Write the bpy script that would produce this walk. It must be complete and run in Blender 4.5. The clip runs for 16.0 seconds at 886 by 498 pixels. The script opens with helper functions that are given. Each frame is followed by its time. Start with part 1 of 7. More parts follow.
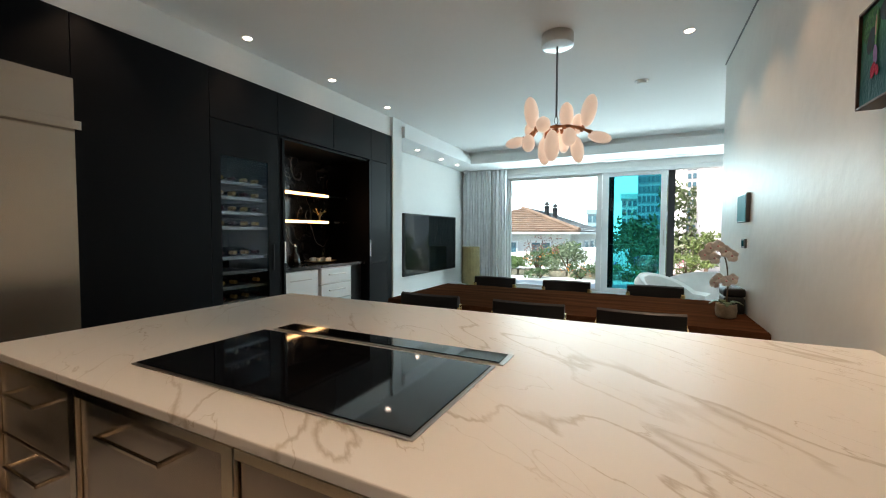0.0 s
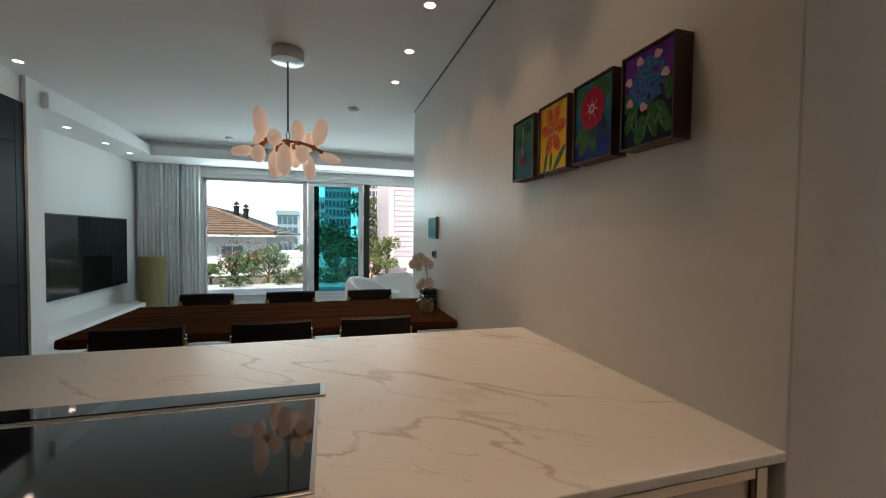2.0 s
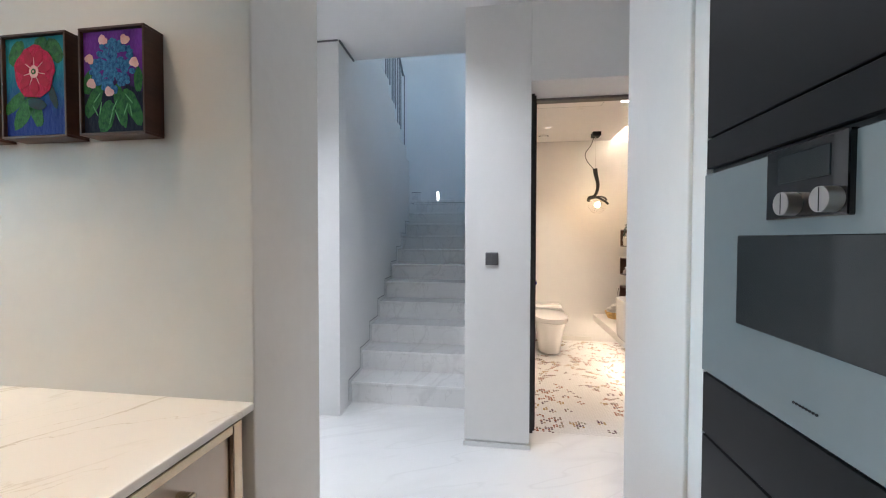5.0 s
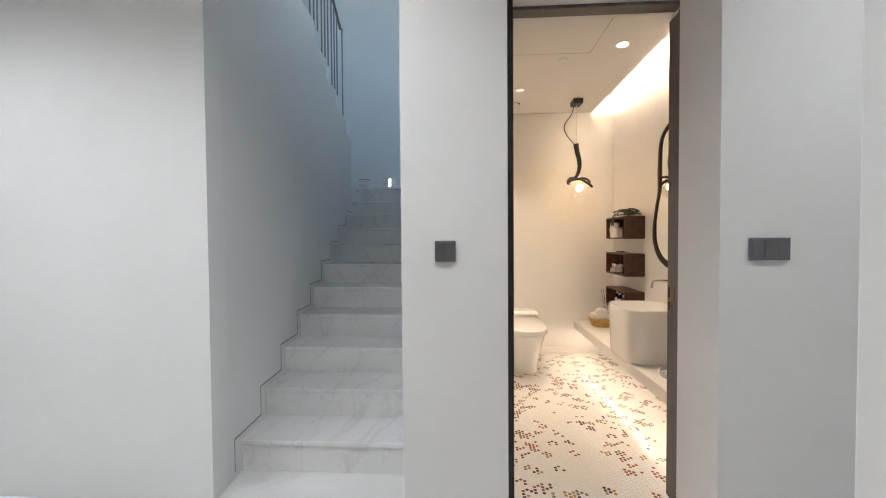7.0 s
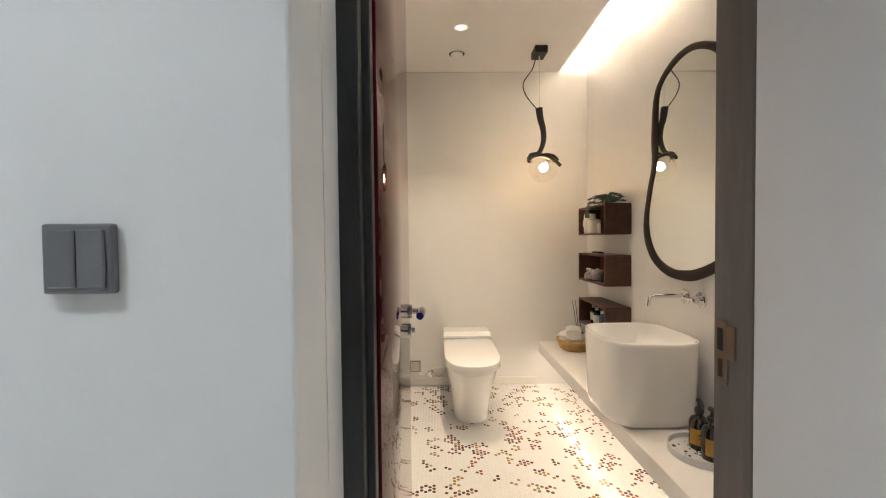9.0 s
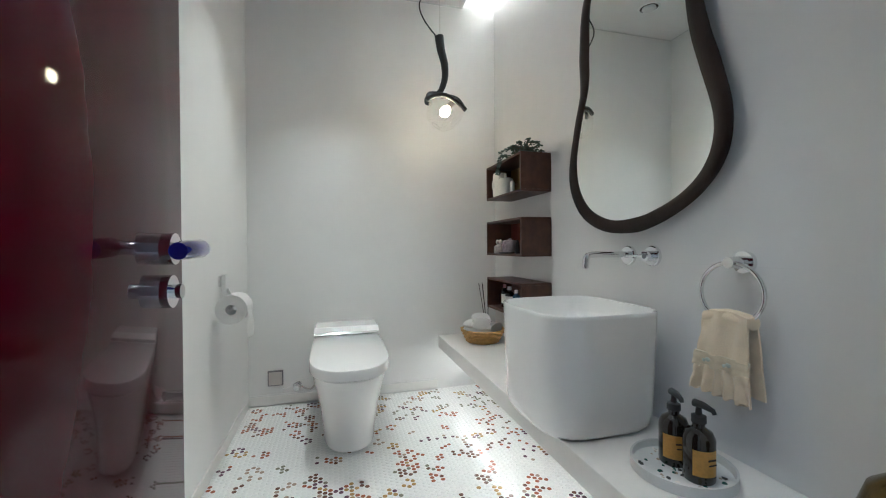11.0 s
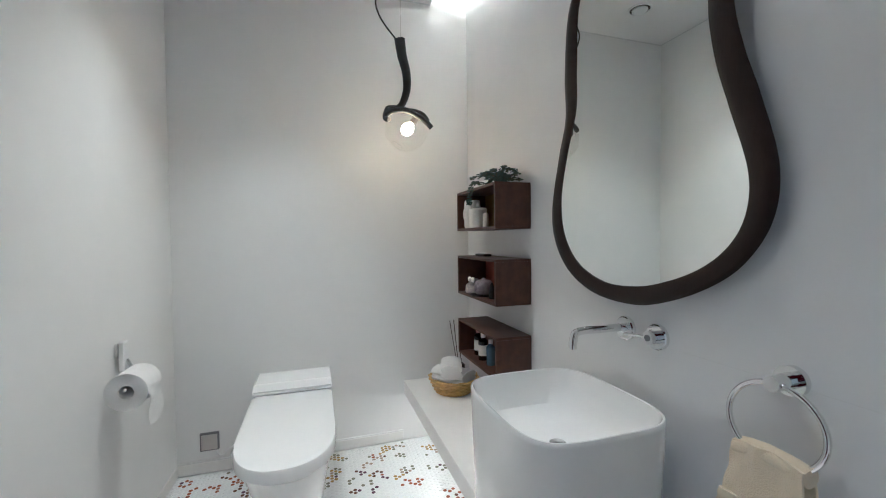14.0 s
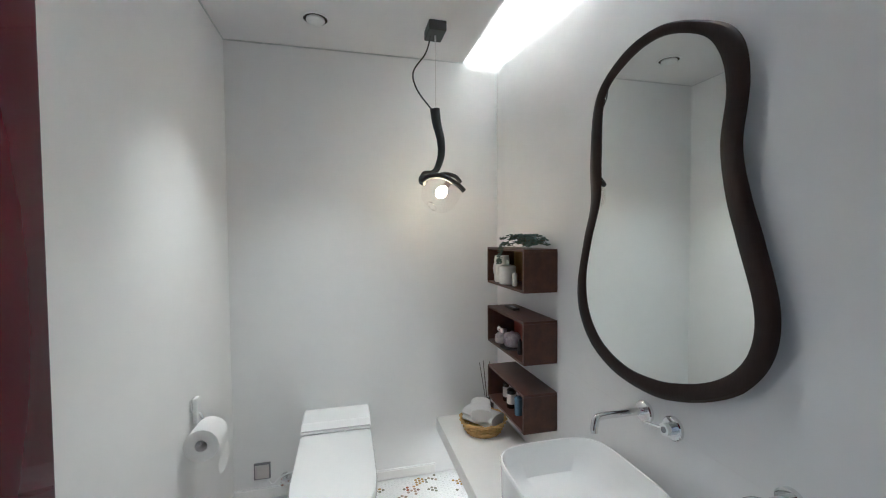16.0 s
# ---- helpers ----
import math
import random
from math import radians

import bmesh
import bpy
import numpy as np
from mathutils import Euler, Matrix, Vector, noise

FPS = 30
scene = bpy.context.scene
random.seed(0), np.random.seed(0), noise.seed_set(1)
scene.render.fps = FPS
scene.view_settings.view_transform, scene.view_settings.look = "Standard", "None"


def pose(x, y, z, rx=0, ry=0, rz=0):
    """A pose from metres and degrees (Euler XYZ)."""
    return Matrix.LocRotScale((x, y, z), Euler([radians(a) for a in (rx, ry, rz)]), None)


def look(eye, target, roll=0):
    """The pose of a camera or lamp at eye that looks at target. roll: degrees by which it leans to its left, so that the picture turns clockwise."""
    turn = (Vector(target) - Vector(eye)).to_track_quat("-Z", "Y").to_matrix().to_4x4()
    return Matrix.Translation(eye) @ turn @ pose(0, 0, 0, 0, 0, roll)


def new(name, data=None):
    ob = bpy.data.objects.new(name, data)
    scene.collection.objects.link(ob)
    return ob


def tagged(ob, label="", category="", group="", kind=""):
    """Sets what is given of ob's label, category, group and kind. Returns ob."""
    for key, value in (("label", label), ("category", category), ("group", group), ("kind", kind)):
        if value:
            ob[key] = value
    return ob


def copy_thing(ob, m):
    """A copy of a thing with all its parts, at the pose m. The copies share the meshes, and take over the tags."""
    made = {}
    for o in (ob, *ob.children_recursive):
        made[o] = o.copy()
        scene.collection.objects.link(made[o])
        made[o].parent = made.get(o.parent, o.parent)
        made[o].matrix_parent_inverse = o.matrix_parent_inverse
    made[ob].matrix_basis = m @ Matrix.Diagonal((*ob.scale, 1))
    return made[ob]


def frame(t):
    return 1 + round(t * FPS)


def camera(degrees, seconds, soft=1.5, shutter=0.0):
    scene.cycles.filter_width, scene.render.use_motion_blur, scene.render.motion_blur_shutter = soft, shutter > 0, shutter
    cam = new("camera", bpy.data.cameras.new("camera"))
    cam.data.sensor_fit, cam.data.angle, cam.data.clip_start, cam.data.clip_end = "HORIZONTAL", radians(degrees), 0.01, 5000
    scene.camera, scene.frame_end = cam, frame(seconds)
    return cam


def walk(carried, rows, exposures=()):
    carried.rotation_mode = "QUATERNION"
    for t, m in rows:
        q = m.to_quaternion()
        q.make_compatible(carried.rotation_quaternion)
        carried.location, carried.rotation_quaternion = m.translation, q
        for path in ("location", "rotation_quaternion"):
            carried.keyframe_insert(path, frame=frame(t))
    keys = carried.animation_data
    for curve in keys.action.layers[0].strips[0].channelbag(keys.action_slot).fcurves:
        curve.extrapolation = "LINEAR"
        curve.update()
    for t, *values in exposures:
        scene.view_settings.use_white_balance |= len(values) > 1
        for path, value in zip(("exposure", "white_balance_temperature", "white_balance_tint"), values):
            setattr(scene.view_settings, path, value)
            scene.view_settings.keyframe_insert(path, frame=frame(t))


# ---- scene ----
cam = camera(96.2, 16.0, soft=1.1)
PATH = [
    (0, (0.008, 0.003, 1.24), (-0.886, 1.79, 1.158), 0.2),
    (0.5, (-0.096, 0.007, 1.253), (-0.666, 1.923, 1.177), 0.3),
    (1, (-0.153, -0.032, 1.279), (-0.365, 1.956, 1.206), 0.5),
    (1.5, (-0.223, -0.092, 1.303), (-0.045, 1.899, 1.236), 0.6),
    (2, (-0.278, -0.14, 1.335), (0.281, 1.779, 1.268), 0.7),
    (2.5, (-0.335, -0.134, 1.342), (0.6, 1.633, 1.281), 0.7),
    (3, (-0.375, -0.138, 1.35), (0.92, 1.384, 1.287), 0.4),
    (3.5, (-0.388, -0.158, 1.354), (1.205, 1.049, 1.291), 0.4),
    (4, (-0.39, -0.185, 1.354), (1.411, 0.682, 1.297), 0.3),
    (4.5, (-0.384, -0.203, 1.348), (1.54, 0.342, 1.297), 0.2),
    (5, (-0.315, -0.207, 1.328), (1.662, 0.089, 1.277), 0.1),
    (5.2, (-0.258, -0.204, 1.311), (1.728, 0.026, 1.264), 0.1),
    (7.3, (0.86, -0.236, 1.249), (2.856, -0.116, 1.199), -0.4),
    (7.5, (0.969, -0.291, 1.249), (2.964, -0.155, 1.199), -0.4),
    (8, (1.225, -0.377, 1.246), (3.22, -0.245, 1.195), -0.4),
    (8.5, (1.509, -0.446, 1.248), (3.507, -0.369, 1.196), -0.4),
    (9, (1.746, -0.549, 1.221), (3.745, -0.572, 1.172), -0.6),
    (11.3, (2.487, -0.708, 0.939), (4.395, -1.309, 0.927), -0.4),
    (11.5, (2.512, -0.696, 0.929), (4.406, -1.336, 0.916), -0.4),
    (12, (2.59, -0.752, 0.915), (4.482, -1.401, 0.898), -0.4),
    (12.5, (2.66, -0.825, 0.933), (4.552, -1.472, 0.91), -0.6),
    (13, (2.713, -0.878, 1.005), (4.609, -1.517, 0.974), -0.6),
    (13.5, (2.729, -0.884, 1.103), (4.627, -1.515, 1.065), -0.6),
    (14, (2.733, -0.887, 1.201), (4.638, -1.495, 1.148), -0.6),
    (14.5, (2.725, -0.884, 1.283), (4.638, -1.462, 1.229), -0.4),
    (15, (2.716, -0.867, 1.378), (4.635, -1.425, 1.311), -0.4),
    (15.5, (2.685, -0.836, 1.460), (4.610, -1.372, 1.384), -0.4),
    (16, (2.612, -0.831, 1.508), (4.554, -1.305, 1.441), -0.4),
]
EXPOSURES = [(0, 1.3, 7600, 21), (0.5, 0.95, 7800, 22), (1.0, 0.58, 8000, 23), (1.5, 0.4, 8100, 26), (2.0, 0.5, 8000, 26), (2.5, 0.75, 7800, 25),
             (3.0, 1.18, 7400, 23), (3.5, 1.58, 6950, 20), (4.0, 1.82, 6350, 16), (4.5, 2.07, 6050, 13), (5.0, 2.2, 6050, 14), (5.2, 2.2, 6050, 14), (7.3, 2.08, 6450, 12),
             (9.0, 1.95, 6100, 9), (9.2, 1.95, 6100, 9), (11.3, 1.64, 4420, -1), (12.5, 1.66, 4450, 1), (16, 1.68, 4480, 2)]
walk(cam, [(t, look(eye, target, roll)) for t, eye, target, roll in PATH], EXPOSURES)

# ---------------------------------------------------------------- light
world = bpy.data.worlds.new("sky")
scene.world = world
world.use_nodes = True
wn = world.node_tree
sky = wn.nodes.new("ShaderNodeTexSky")
sky.sky_type = 'NISHITA'
sky.sun_disc = False
sky.sun_elevation = radians(54)
sky.sun_rotation = radians(210)
sky.air_density = 1.0
sky.dust_density = 1.0
wn.links.new(sky.outputs[0], wn.nodes["Background"].inputs[0])
wn.nodes["Background"].inputs[1].default_value = 0.15

sun_data = bpy.data.lights.new("sun", 'SUN')
sun_data.energy = 5.0
sun_data.angle = radians(0.5)
sun_data.color = (1.0, 0.98, 0.94)
sun = new("sun", sun_data)
sun.matrix_world = look((-0.3, -0.51, 0.81), (0, 0, 0))

WARM = (1.0, 0.77, 0.54)
SOFTWARM = (1.0, 0.765, 0.52)
NEUTRAL = (0.93, 0.97, 1.0)


def spot(x, y, z, watts, color=SOFTWARM, cone=75, blend=0.6, radius=0.03):
    d = bpy.data.lights.new("downlight_beam", 'SPOT')
    d.energy, d.color, d.spot_size, d.spot_blend, d.shadow_soft_size = watts, color, radians(cone), blend, radius
    ob = new("downlight_beam", d)
    ob.location = (x, y, z)
    return ob


def strip(m, sx, sy, watts, color):
    d = bpy.data.lights.new("area_light", 'AREA')
    d.shape, d.size, d.size_y, d.energy, d.color = 'RECTANGLE', sx, sy, watts, color
    ob = new("area_lamp", d)
    ob.matrix_world = m
    return ob


# added area lamp in the large window's opening, standing in for sky light
strip(look((-0.4, 7.04, 1.94), (-0.4, 0, 1.94)), 3.6, 0.58, 32, (0.50, 0.86, 1.0))

# added blue lamp in an unseen upper opening, tinting the stairwell
strip(look((4.05, 2.39, 4.55), (4.05, 0, 3.4)), 1.8, 1.2, 2.4, (0.13, 0.63, 1.0))

# ---------------------------------------------------------------- materials
def mat(name, base, rough=0.5, metal=0.0, vary=0.06, scale=6.0, bump=0.0, bump_scale=60.0, coat=0.0, spec=0.5, dark=None, emit=None, strength=0.0, stretch=None, transmission=0.0, sheen=0.0):
    m = bpy.data.materials.new(name)
    m.use_nodes = True
    nt = m.node_tree
    p = nt.nodes["Principled BSDF"]
    tc = nt.nodes.new("ShaderNodeTexCoord")
    mp = nt.nodes.new("ShaderNodeMapping")
    nt.links.new(tc.outputs["Object"], mp.inputs[0])
    if stretch:
        mp.inputs["Scale"].default_value = stretch
    n1 = nt.nodes.new("ShaderNodeTexNoise")
    n1.inputs["Scale"].default_value = scale
    n1.inputs["Detail"].default_value = 6
    n2 = nt.nodes.new("ShaderNodeTexNoise")
    n2.inputs["Scale"].default_value = scale * 9
    n2.inputs["Detail"].default_value = 3
    for n in (n1, n2):
        nt.links.new(mp.outputs[0], n.inputs["Vector"])
    add = nt.nodes.new("ShaderNodeMath")
    add.operation = 'MULTIPLY_ADD'
    nt.links.new(n2.outputs[0], add.inputs[0])
    add.inputs[1].default_value = 0.4
    nt.links.new(n1.outputs[0], add.inputs[2])
    ramp = nt.nodes.new("ShaderNodeValToRGB")
    lo = dark or tuple(max(0, c * (1 - vary)) for c in base)
    hi = base if dark else tuple(min(1, c * (1 + vary)) for c in base)
    ramp.color_ramp.elements[0].position, ramp.color_ramp.elements[1].position = 0.45, 0.95
    ramp.color_ramp.elements[0].color, ramp.color_ramp.elements[1].color = (*lo, 1), (*hi, 1)
    nt.links.new(add.outputs[0], ramp.inputs[0])
    nt.links.new(ramp.outputs[0], p.inputs["Base Color"])
    rr = nt.nodes.new("ShaderNodeMapRange")
    rr.inputs["To Min"].default_value, rr.inputs["To Max"].default_value = max(0.02, rough * 0.85), min(1, rough * 1.15)
    nt.links.new(n1.outputs[0], rr.inputs["Value"])
    nt.links.new(rr.outputs[0], p.inputs["Roughness"])
    p.inputs["Metallic"].default_value = metal
    p.inputs["Coat Weight"].default_value = coat
    p.inputs["Coat Roughness"].default_value = 0.04
    p.inputs["Specular IOR Level"].default_value = spec
    p.inputs["Transmission Weight"].default_value = transmission
    p.inputs["Sheen Weight"].default_value = sheen
    if bump:
        nb = nt.nodes.new("ShaderNodeTexNoise")
        nb.inputs["Scale"].default_value = bump_scale
        nb.inputs["Detail"].default_value = 5
        nt.links.new(mp.outputs[0], nb.inputs["Vector"])
        b = nt.nodes.new("ShaderNodeBump")
        b.inputs["Strength"].default_value = bump
        b.inputs["Distance"].default_value = 0.01
        nt.links.new(nb.outputs[0], b.inputs["Height"])
        nt.links.new(b.outputs[0], p.inputs["Normal"])
    if emit:
        p.inputs["Emission Color"].default_value = (*emit, 1)
        p.inputs["Emission Strength"].default_value = strength
    return m


def marble(name, ground, vein, scale, sharp=0.035, rough=0.25, second=None, amount=0.85, turn=0.5):
    """Stone with thin wandering veins, in two sizes, and soft clouds."""
    m = bpy.data.materials.new(name)
    m.use_nodes = True
    nt = m.node_tree
    p = nt.nodes["Principled BSDF"]
    tc = nt.nodes.new("ShaderNodeTexCoord")
    mp = nt.nodes.new("ShaderNodeMapping")
    mp.vector_type = 'TEXTURE'
    mp.inputs["Rotation"].default_value = (0.1, 0.1, -turn)
    mp.inputs["Scale"].default_value = (2.3, 0.64, 1.0)
    nt.links.new(tc.outputs["Object"], mp.inputs[0])
    warp = nt.nodes.new("ShaderNodeTexNoise")
    warp.inputs["Scale"].default_value, warp.inputs["Detail"].default_value = scale * 1.7, 9
    warp.inputs["Roughness"].default_value = 0.62
    nt.links.new(mp.outputs[0], warp.inputs["Vector"])
    mix = nt.nodes.new("ShaderNodeMix")
    mix.data_type = 'VECTOR'
    mix.inputs[0].default_value = 0.13
    nt.links.new(mp.outputs[0], mix.inputs[4])
    nt.links.new(warp.outputs["Color"], mix.inputs[5])
    masks = []
    for k, w in ((scale, sharp), (scale * 2.3, sharp * 0.55)):
        n = nt.nodes.new("ShaderNodeTexNoise")
        n.inputs["Scale"].default_value, n.inputs["Detail"].default_value = k, 2
        nt.links.new(mix.outputs[1], n.inputs["Vector"])
        sub = nt.nodes.new("ShaderNodeMath")
        sub.operation = 'SUBTRACT'
        nt.links.new(n.outputs[0], sub.inputs[0])
        sub.inputs[1].default_value = 0.5
        ab = nt.nodes.new("ShaderNodeMath")
        ab.operation = 'ABSOLUTE'
        nt.links.new(sub.outputs[0], ab.inputs[0])
        mr = nt.nodes.new("ShaderNodeMapRange")
        mr.inputs["From Max"].default_value = w
        mr.inputs["To Min"].default_value, mr.inputs["To Max"].default_value = 1, 0
        nt.links.new(ab.outputs[0], mr.inputs["Value"])
        fade = nt.nodes.new("ShaderNodeTexNoise")
        fade.inputs["Scale"].default_value = scale * 1.3
        nt.links.new(mp.outputs[0], fade.inputs["Vector"])
        fr = nt.nodes.new("ShaderNodeMapRange")
        fr.inputs["From Min"].default_value, fr.inputs["From Max"].default_value = 0.36, 0.54
        nt.links.new(fade.outputs[0], fr.inputs["Value"])
        mul = nt.nodes.new("ShaderNodeMath")
        mul.operation = 'MULTIPLY'
        nt.links.new(mr.outputs[0], mul.inputs[0])
        nt.links.new(fr.outputs[0], mul.inputs[1])
        masks.append(mul)
    mx = nt.nodes.new("ShaderNodeMath")
    mx.operation = 'MAXIMUM'
    nt.links.new(masks[0].outputs[0], mx.inputs[0])
    nt.links.new(masks[1].outputs[0], mx.inputs[1])
    am = nt.nodes.new("ShaderNodeMath")
    am.operation = 'MULTIPLY'
    am.inputs[1].default_value = amount
    nt.links.new(mx.outputs[0], am.inputs[0])
    cloud = nt.nodes.new("ShaderNodeMix")
    cloud.data_type = 'RGBA'
    nt.links.new(warp.outputs[0], cloud.inputs[0])
    cloud.inputs[6].default_value = (*ground, 1)
    cloud.inputs[7].default_value = (*(second or tuple(c * 0.9 for c in ground)), 1)
    col = nt.nodes.new("ShaderNodeMix")
    col.data_type = 'RGBA'
    nt.links.new(am.outputs[0], col.inputs[0])
    nt.links.new(cloud.outputs[2], col.inputs[6])
    col.inputs[7].default_value = (*vein, 1)
    nt.links.new(col.outputs[2], p.inputs["Base Color"])
    p.inputs["Roughness"].default_value = rough
    return m


def pane_glass(name, tint, gloss=1.45):
    m = bpy.data.materials.new(name)
    m.use_nodes = True
    nt = m.node_tree
    nt.nodes.remove(nt.nodes["Principled BSDF"])
    out = nt.nodes["Material Output"]
    tr = nt.nodes.new("ShaderNodeBsdfTransparent")
    tr.inputs[0].default_value = (*tint, 1)
    gl = nt.nodes.new("ShaderNodeBsdfGlossy")
    gl.inputs["Roughness"].default_value = 0.01
    fr = nt.nodes.new("ShaderNodeFresnel")
    fr.inputs[0].default_value = gloss
    mx = nt.nodes.new("ShaderNodeMixShader")
    if gloss > 1:
        nt.links.new(fr.outputs[0], mx.inputs[0])
    else:
        mx.inputs[0].default_value = gloss
    nt.links.new(tr.outputs[0], mx.inputs[1])
    nt.links.new(gl.outputs[0], mx.inputs[2])
    nt.links.new(mx.outputs[0], out.inputs[0])
    return m


def brushed(name, base, rough=0.28, axis=(1, 1, 40)):
    return mat(name, base, rough, 1.0, vary=0.03, scale=5, bump=0.008, bump_scale=60, stretch=axis)


PLASTER = mat("white_plaster", (0.78, 0.775, 0.76), 0.75, vary=0.02, scale=2.5, bump=0.05, bump_scale=90)
STUCCO = mat("polished_stucco", (0.71, 0.69, 0.655), 0.42, vary=0.035, scale=2.2, spec=0.18, bump=0.3, bump_scale=10)
CEILING = mat("ceiling_paint", (0.83, 0.825, 0.82), 0.85, vary=0.015, scale=2)
STAIRWALL = mat("stair_plaster", (0.77, 0.77, 0.762), 0.75, vary=0.02, scale=2.5, bump=0.05, bump_scale=90)
BATHWALL = mat("bathroom_wall_panel", (0.80, 0.795, 0.78), 0.45, vary=0.02, scale=1.4, bump=0.02, bump_scale=50)
BATHSTONE = mat("polished_white_stone_panel", (0.78, 0.775, 0.765), 0.07, vary=0.03, scale=1.2, spec=0.4)
BATHCEIL = mat("bathroom_ceiling_paint", (0.80, 0.79, 0.78), 0.8, vary=0.015, scale=2)
CALACATTA = marble("gold_veined_porcelain", (0.78, 0.755, 0.715), (0.36, 0.28, 0.18), 2.5, 0.008, 0.38, (0.765, 0.74, 0.695), 0.58, 0.68)
FLOORSTONE = marble("white_floor_marble", (0.80, 0.795, 0.78), (0.58, 0.57, 0.55), 1.4, 0.04, 0.16, (0.765, 0.76, 0.75), 0.28, 1.1)
STEPSTONE = marble("step_marble", (0.80, 0.795, 0.785), (0.52, 0.51, 0.50), 2.6, 0.03, 0.22, (0.76, 0.755, 0.745), 0.35, 0.2)
BLACKSTONE = marble("black_marble", (0.012, 0.012, 0.013), (0.35, 0.30, 0.24), 1.6, 0.008, 0.2, (0.02, 0.02, 0.022), 0.4)
NAVY = mat("matte_black_lacquer", (0.0024, 0.0027, 0.0042), 0.5, vary=0.10, scale=2, bump=0.015, bump_scale=200, spec=0.12)
NAVYEDGE = mat("black_reveal", (0.006, 0.006, 0.007), 0.6)
STEEL = mat("brushed_steel", (0.52, 0.47, 0.41), 0.24, 1.0, vary=0.03, scale=2, bump=0.01, bump_scale=40, stretch=(1, 1, 30))
BRONZE = brushed("bronze_trim", (0.56, 0.45, 0.32), 0.2)
DARKBRONZE = mat("dark_bronze_plate", (0.20, 0.145, 0.10), 0.35, 0.8, vary=0.15, scale=30)
DRAWER = mat("taupe_metallic_lacquer", (0.44, 0.36, 0.29), 0.26, 0.7, vary=0.06, scale=3, bump=0.02, bump_scale=120)
CHROME = mat("chrome", (0.80, 0.80, 0.80), 0.06, 1.0, vary=0.02)
BLACKGLASS = mat("black_glass", (0.004, 0.004, 0.005), 0.045, vary=0.1, spec=0.5, coat=0.3)
GREYSTEEL = mat("light_grey_glass_front", (0.21, 0.245, 0.255), 0.20, 0.2, vary=0.05, scale=3)
OVENBLACK = mat("anthracite_front", (0.006, 0.006, 0.0072), 0.42, spec=0.2, vary=0.12, scale=3)
DARKWINDOW = mat("dark_oven_glass", (0.015, 0.019, 0.021), 0.08, vary=0.06)
BLACK = mat("matte_black", (0.012, 0.012, 0.012), 0.5, vary=0.15)
WALNUTSLAB = mat("walnut_slab", (0.10, 0.040, 0.020), 0.55, dark=(0.035, 0.016, 0.010), scale=2.2, bump=0.05, bump_scale=40, stretch=(0.7, 6, 3), spec=0.0)
WALNUT = mat("walnut_box_wood", (0.095, 0.040, 0.024), 0.42, dark=(0.045, 0.018, 0.012), scale=3, bump=0.04, bump_scale=60, stretch=(1.2, 8, 8))
MIRRORWOOD = mat("wenge_mirror_frame", (0.026, 0.014, 0.010), 0.42, spec=0.25, dark=(0.011, 0.006, 0.005), scale=4, bump=0.05, bump_scale=50, stretch=(6, 6, 1))
LEATHER = mat("black_leather", (0.012, 0.011, 0.011), 0.45, vary=0.2, scale=10, bump=0.12, bump_scale=300)
BRASS = mat("aged_brass", (0.62, 0.43, 0.17), 0.28, 1.0, vary=0.1, scale=12)
COPPER = mat("copper_branch", (0.45, 0.20, 0.10), 0.35, 0.8, vary=0.2, scale=20, bump=0.3, bump_scale=80)
NICKEL = mat("satin_nickel", (0.55, 0.52, 0.50), 0.30, 1.0, vary=0.05)
GLOWEGG = mat("frosted_glass_lit", (0.85, 0.78, 0.73), 0.35, vary=0.03, emit=(1.0, 0.78, 0.62), strength=0.18)
LAMPDISC = mat("downlight_lens", (0.9, 0.9, 0.9), 0.4, emit=(1.0, 0.90, 0.78), strength=5.5)
LEDGLOW = mat("led_diffuser", (0.9, 0.85, 0.75), 0.4, emit=(1.0, 0.58, 0.24), strength=2.4)
LENSDIM = mat("dimmed_downlight_lens", (0.7, 0.7, 0.7), 0.3, emit=(1.0, 0.85, 0.7), strength=0.35)
LEDWHITE = mat("step_led", (0.9, 0.9, 0.9), 0.4, emit=(1.0, 0.9, 0.8), strength=6)
WHITEPAINT = mat("white_satin_paint", (0.80, 0.80, 0.79), 0.4, vary=0.02)
WHITEMETAL = mat("white_window_frame", (0.70, 0.71, 0.71), 0.4, vary=0.03)
CERAMIC = mat("glazed_ceramic", (0.86, 0.86, 0.85), 0.07, vary=0.01, coat=0.6)
CURTAIN = mat("grey_curtain_linen", (0.72, 0.73, 0.75), 0.9, vary=0.08, scale=9, bump=0.2, bump_scale=400, sheen=0.2)
SHEER = mat("sheer_white_curtain", (0.80, 0.80, 0.81), 0.9, vary=0.03, scale=9, bump=0.1, bump_scale=400)
GOLDFABRIC = mat("gold_ribbed_fabric", (0.26, 0.20, 0.09), 0.6, vary=0.15, scale=10, bump=0.2, bump_scale=200)
BOUCLE = mat("white_boucle", (0.78, 0.77, 0.75), 0.95, vary=0.04, scale=20, bump=0.4, bump_scale=160)
GREENGLASS = mat("green_marble", (0.02, 0.10, 0.08), 0.15, vary=0.4, scale=8)
PANELSCREEN = mat("lit_panel_screen", (0.008, 0.025, 0.03), 0.5, spec=0.02, emit=(0.05, 0.55, 0.65), strength=0.10)
SCREEN = mat("dark_screen", (0.003, 0.006, 0.007), 0.06, spec=0.15, vary=0.1)
GUNMETAL = mat("gunmetal_switch", (0.20, 0.20, 0.21), 0.35, 0.6, vary=0.06, scale=8)
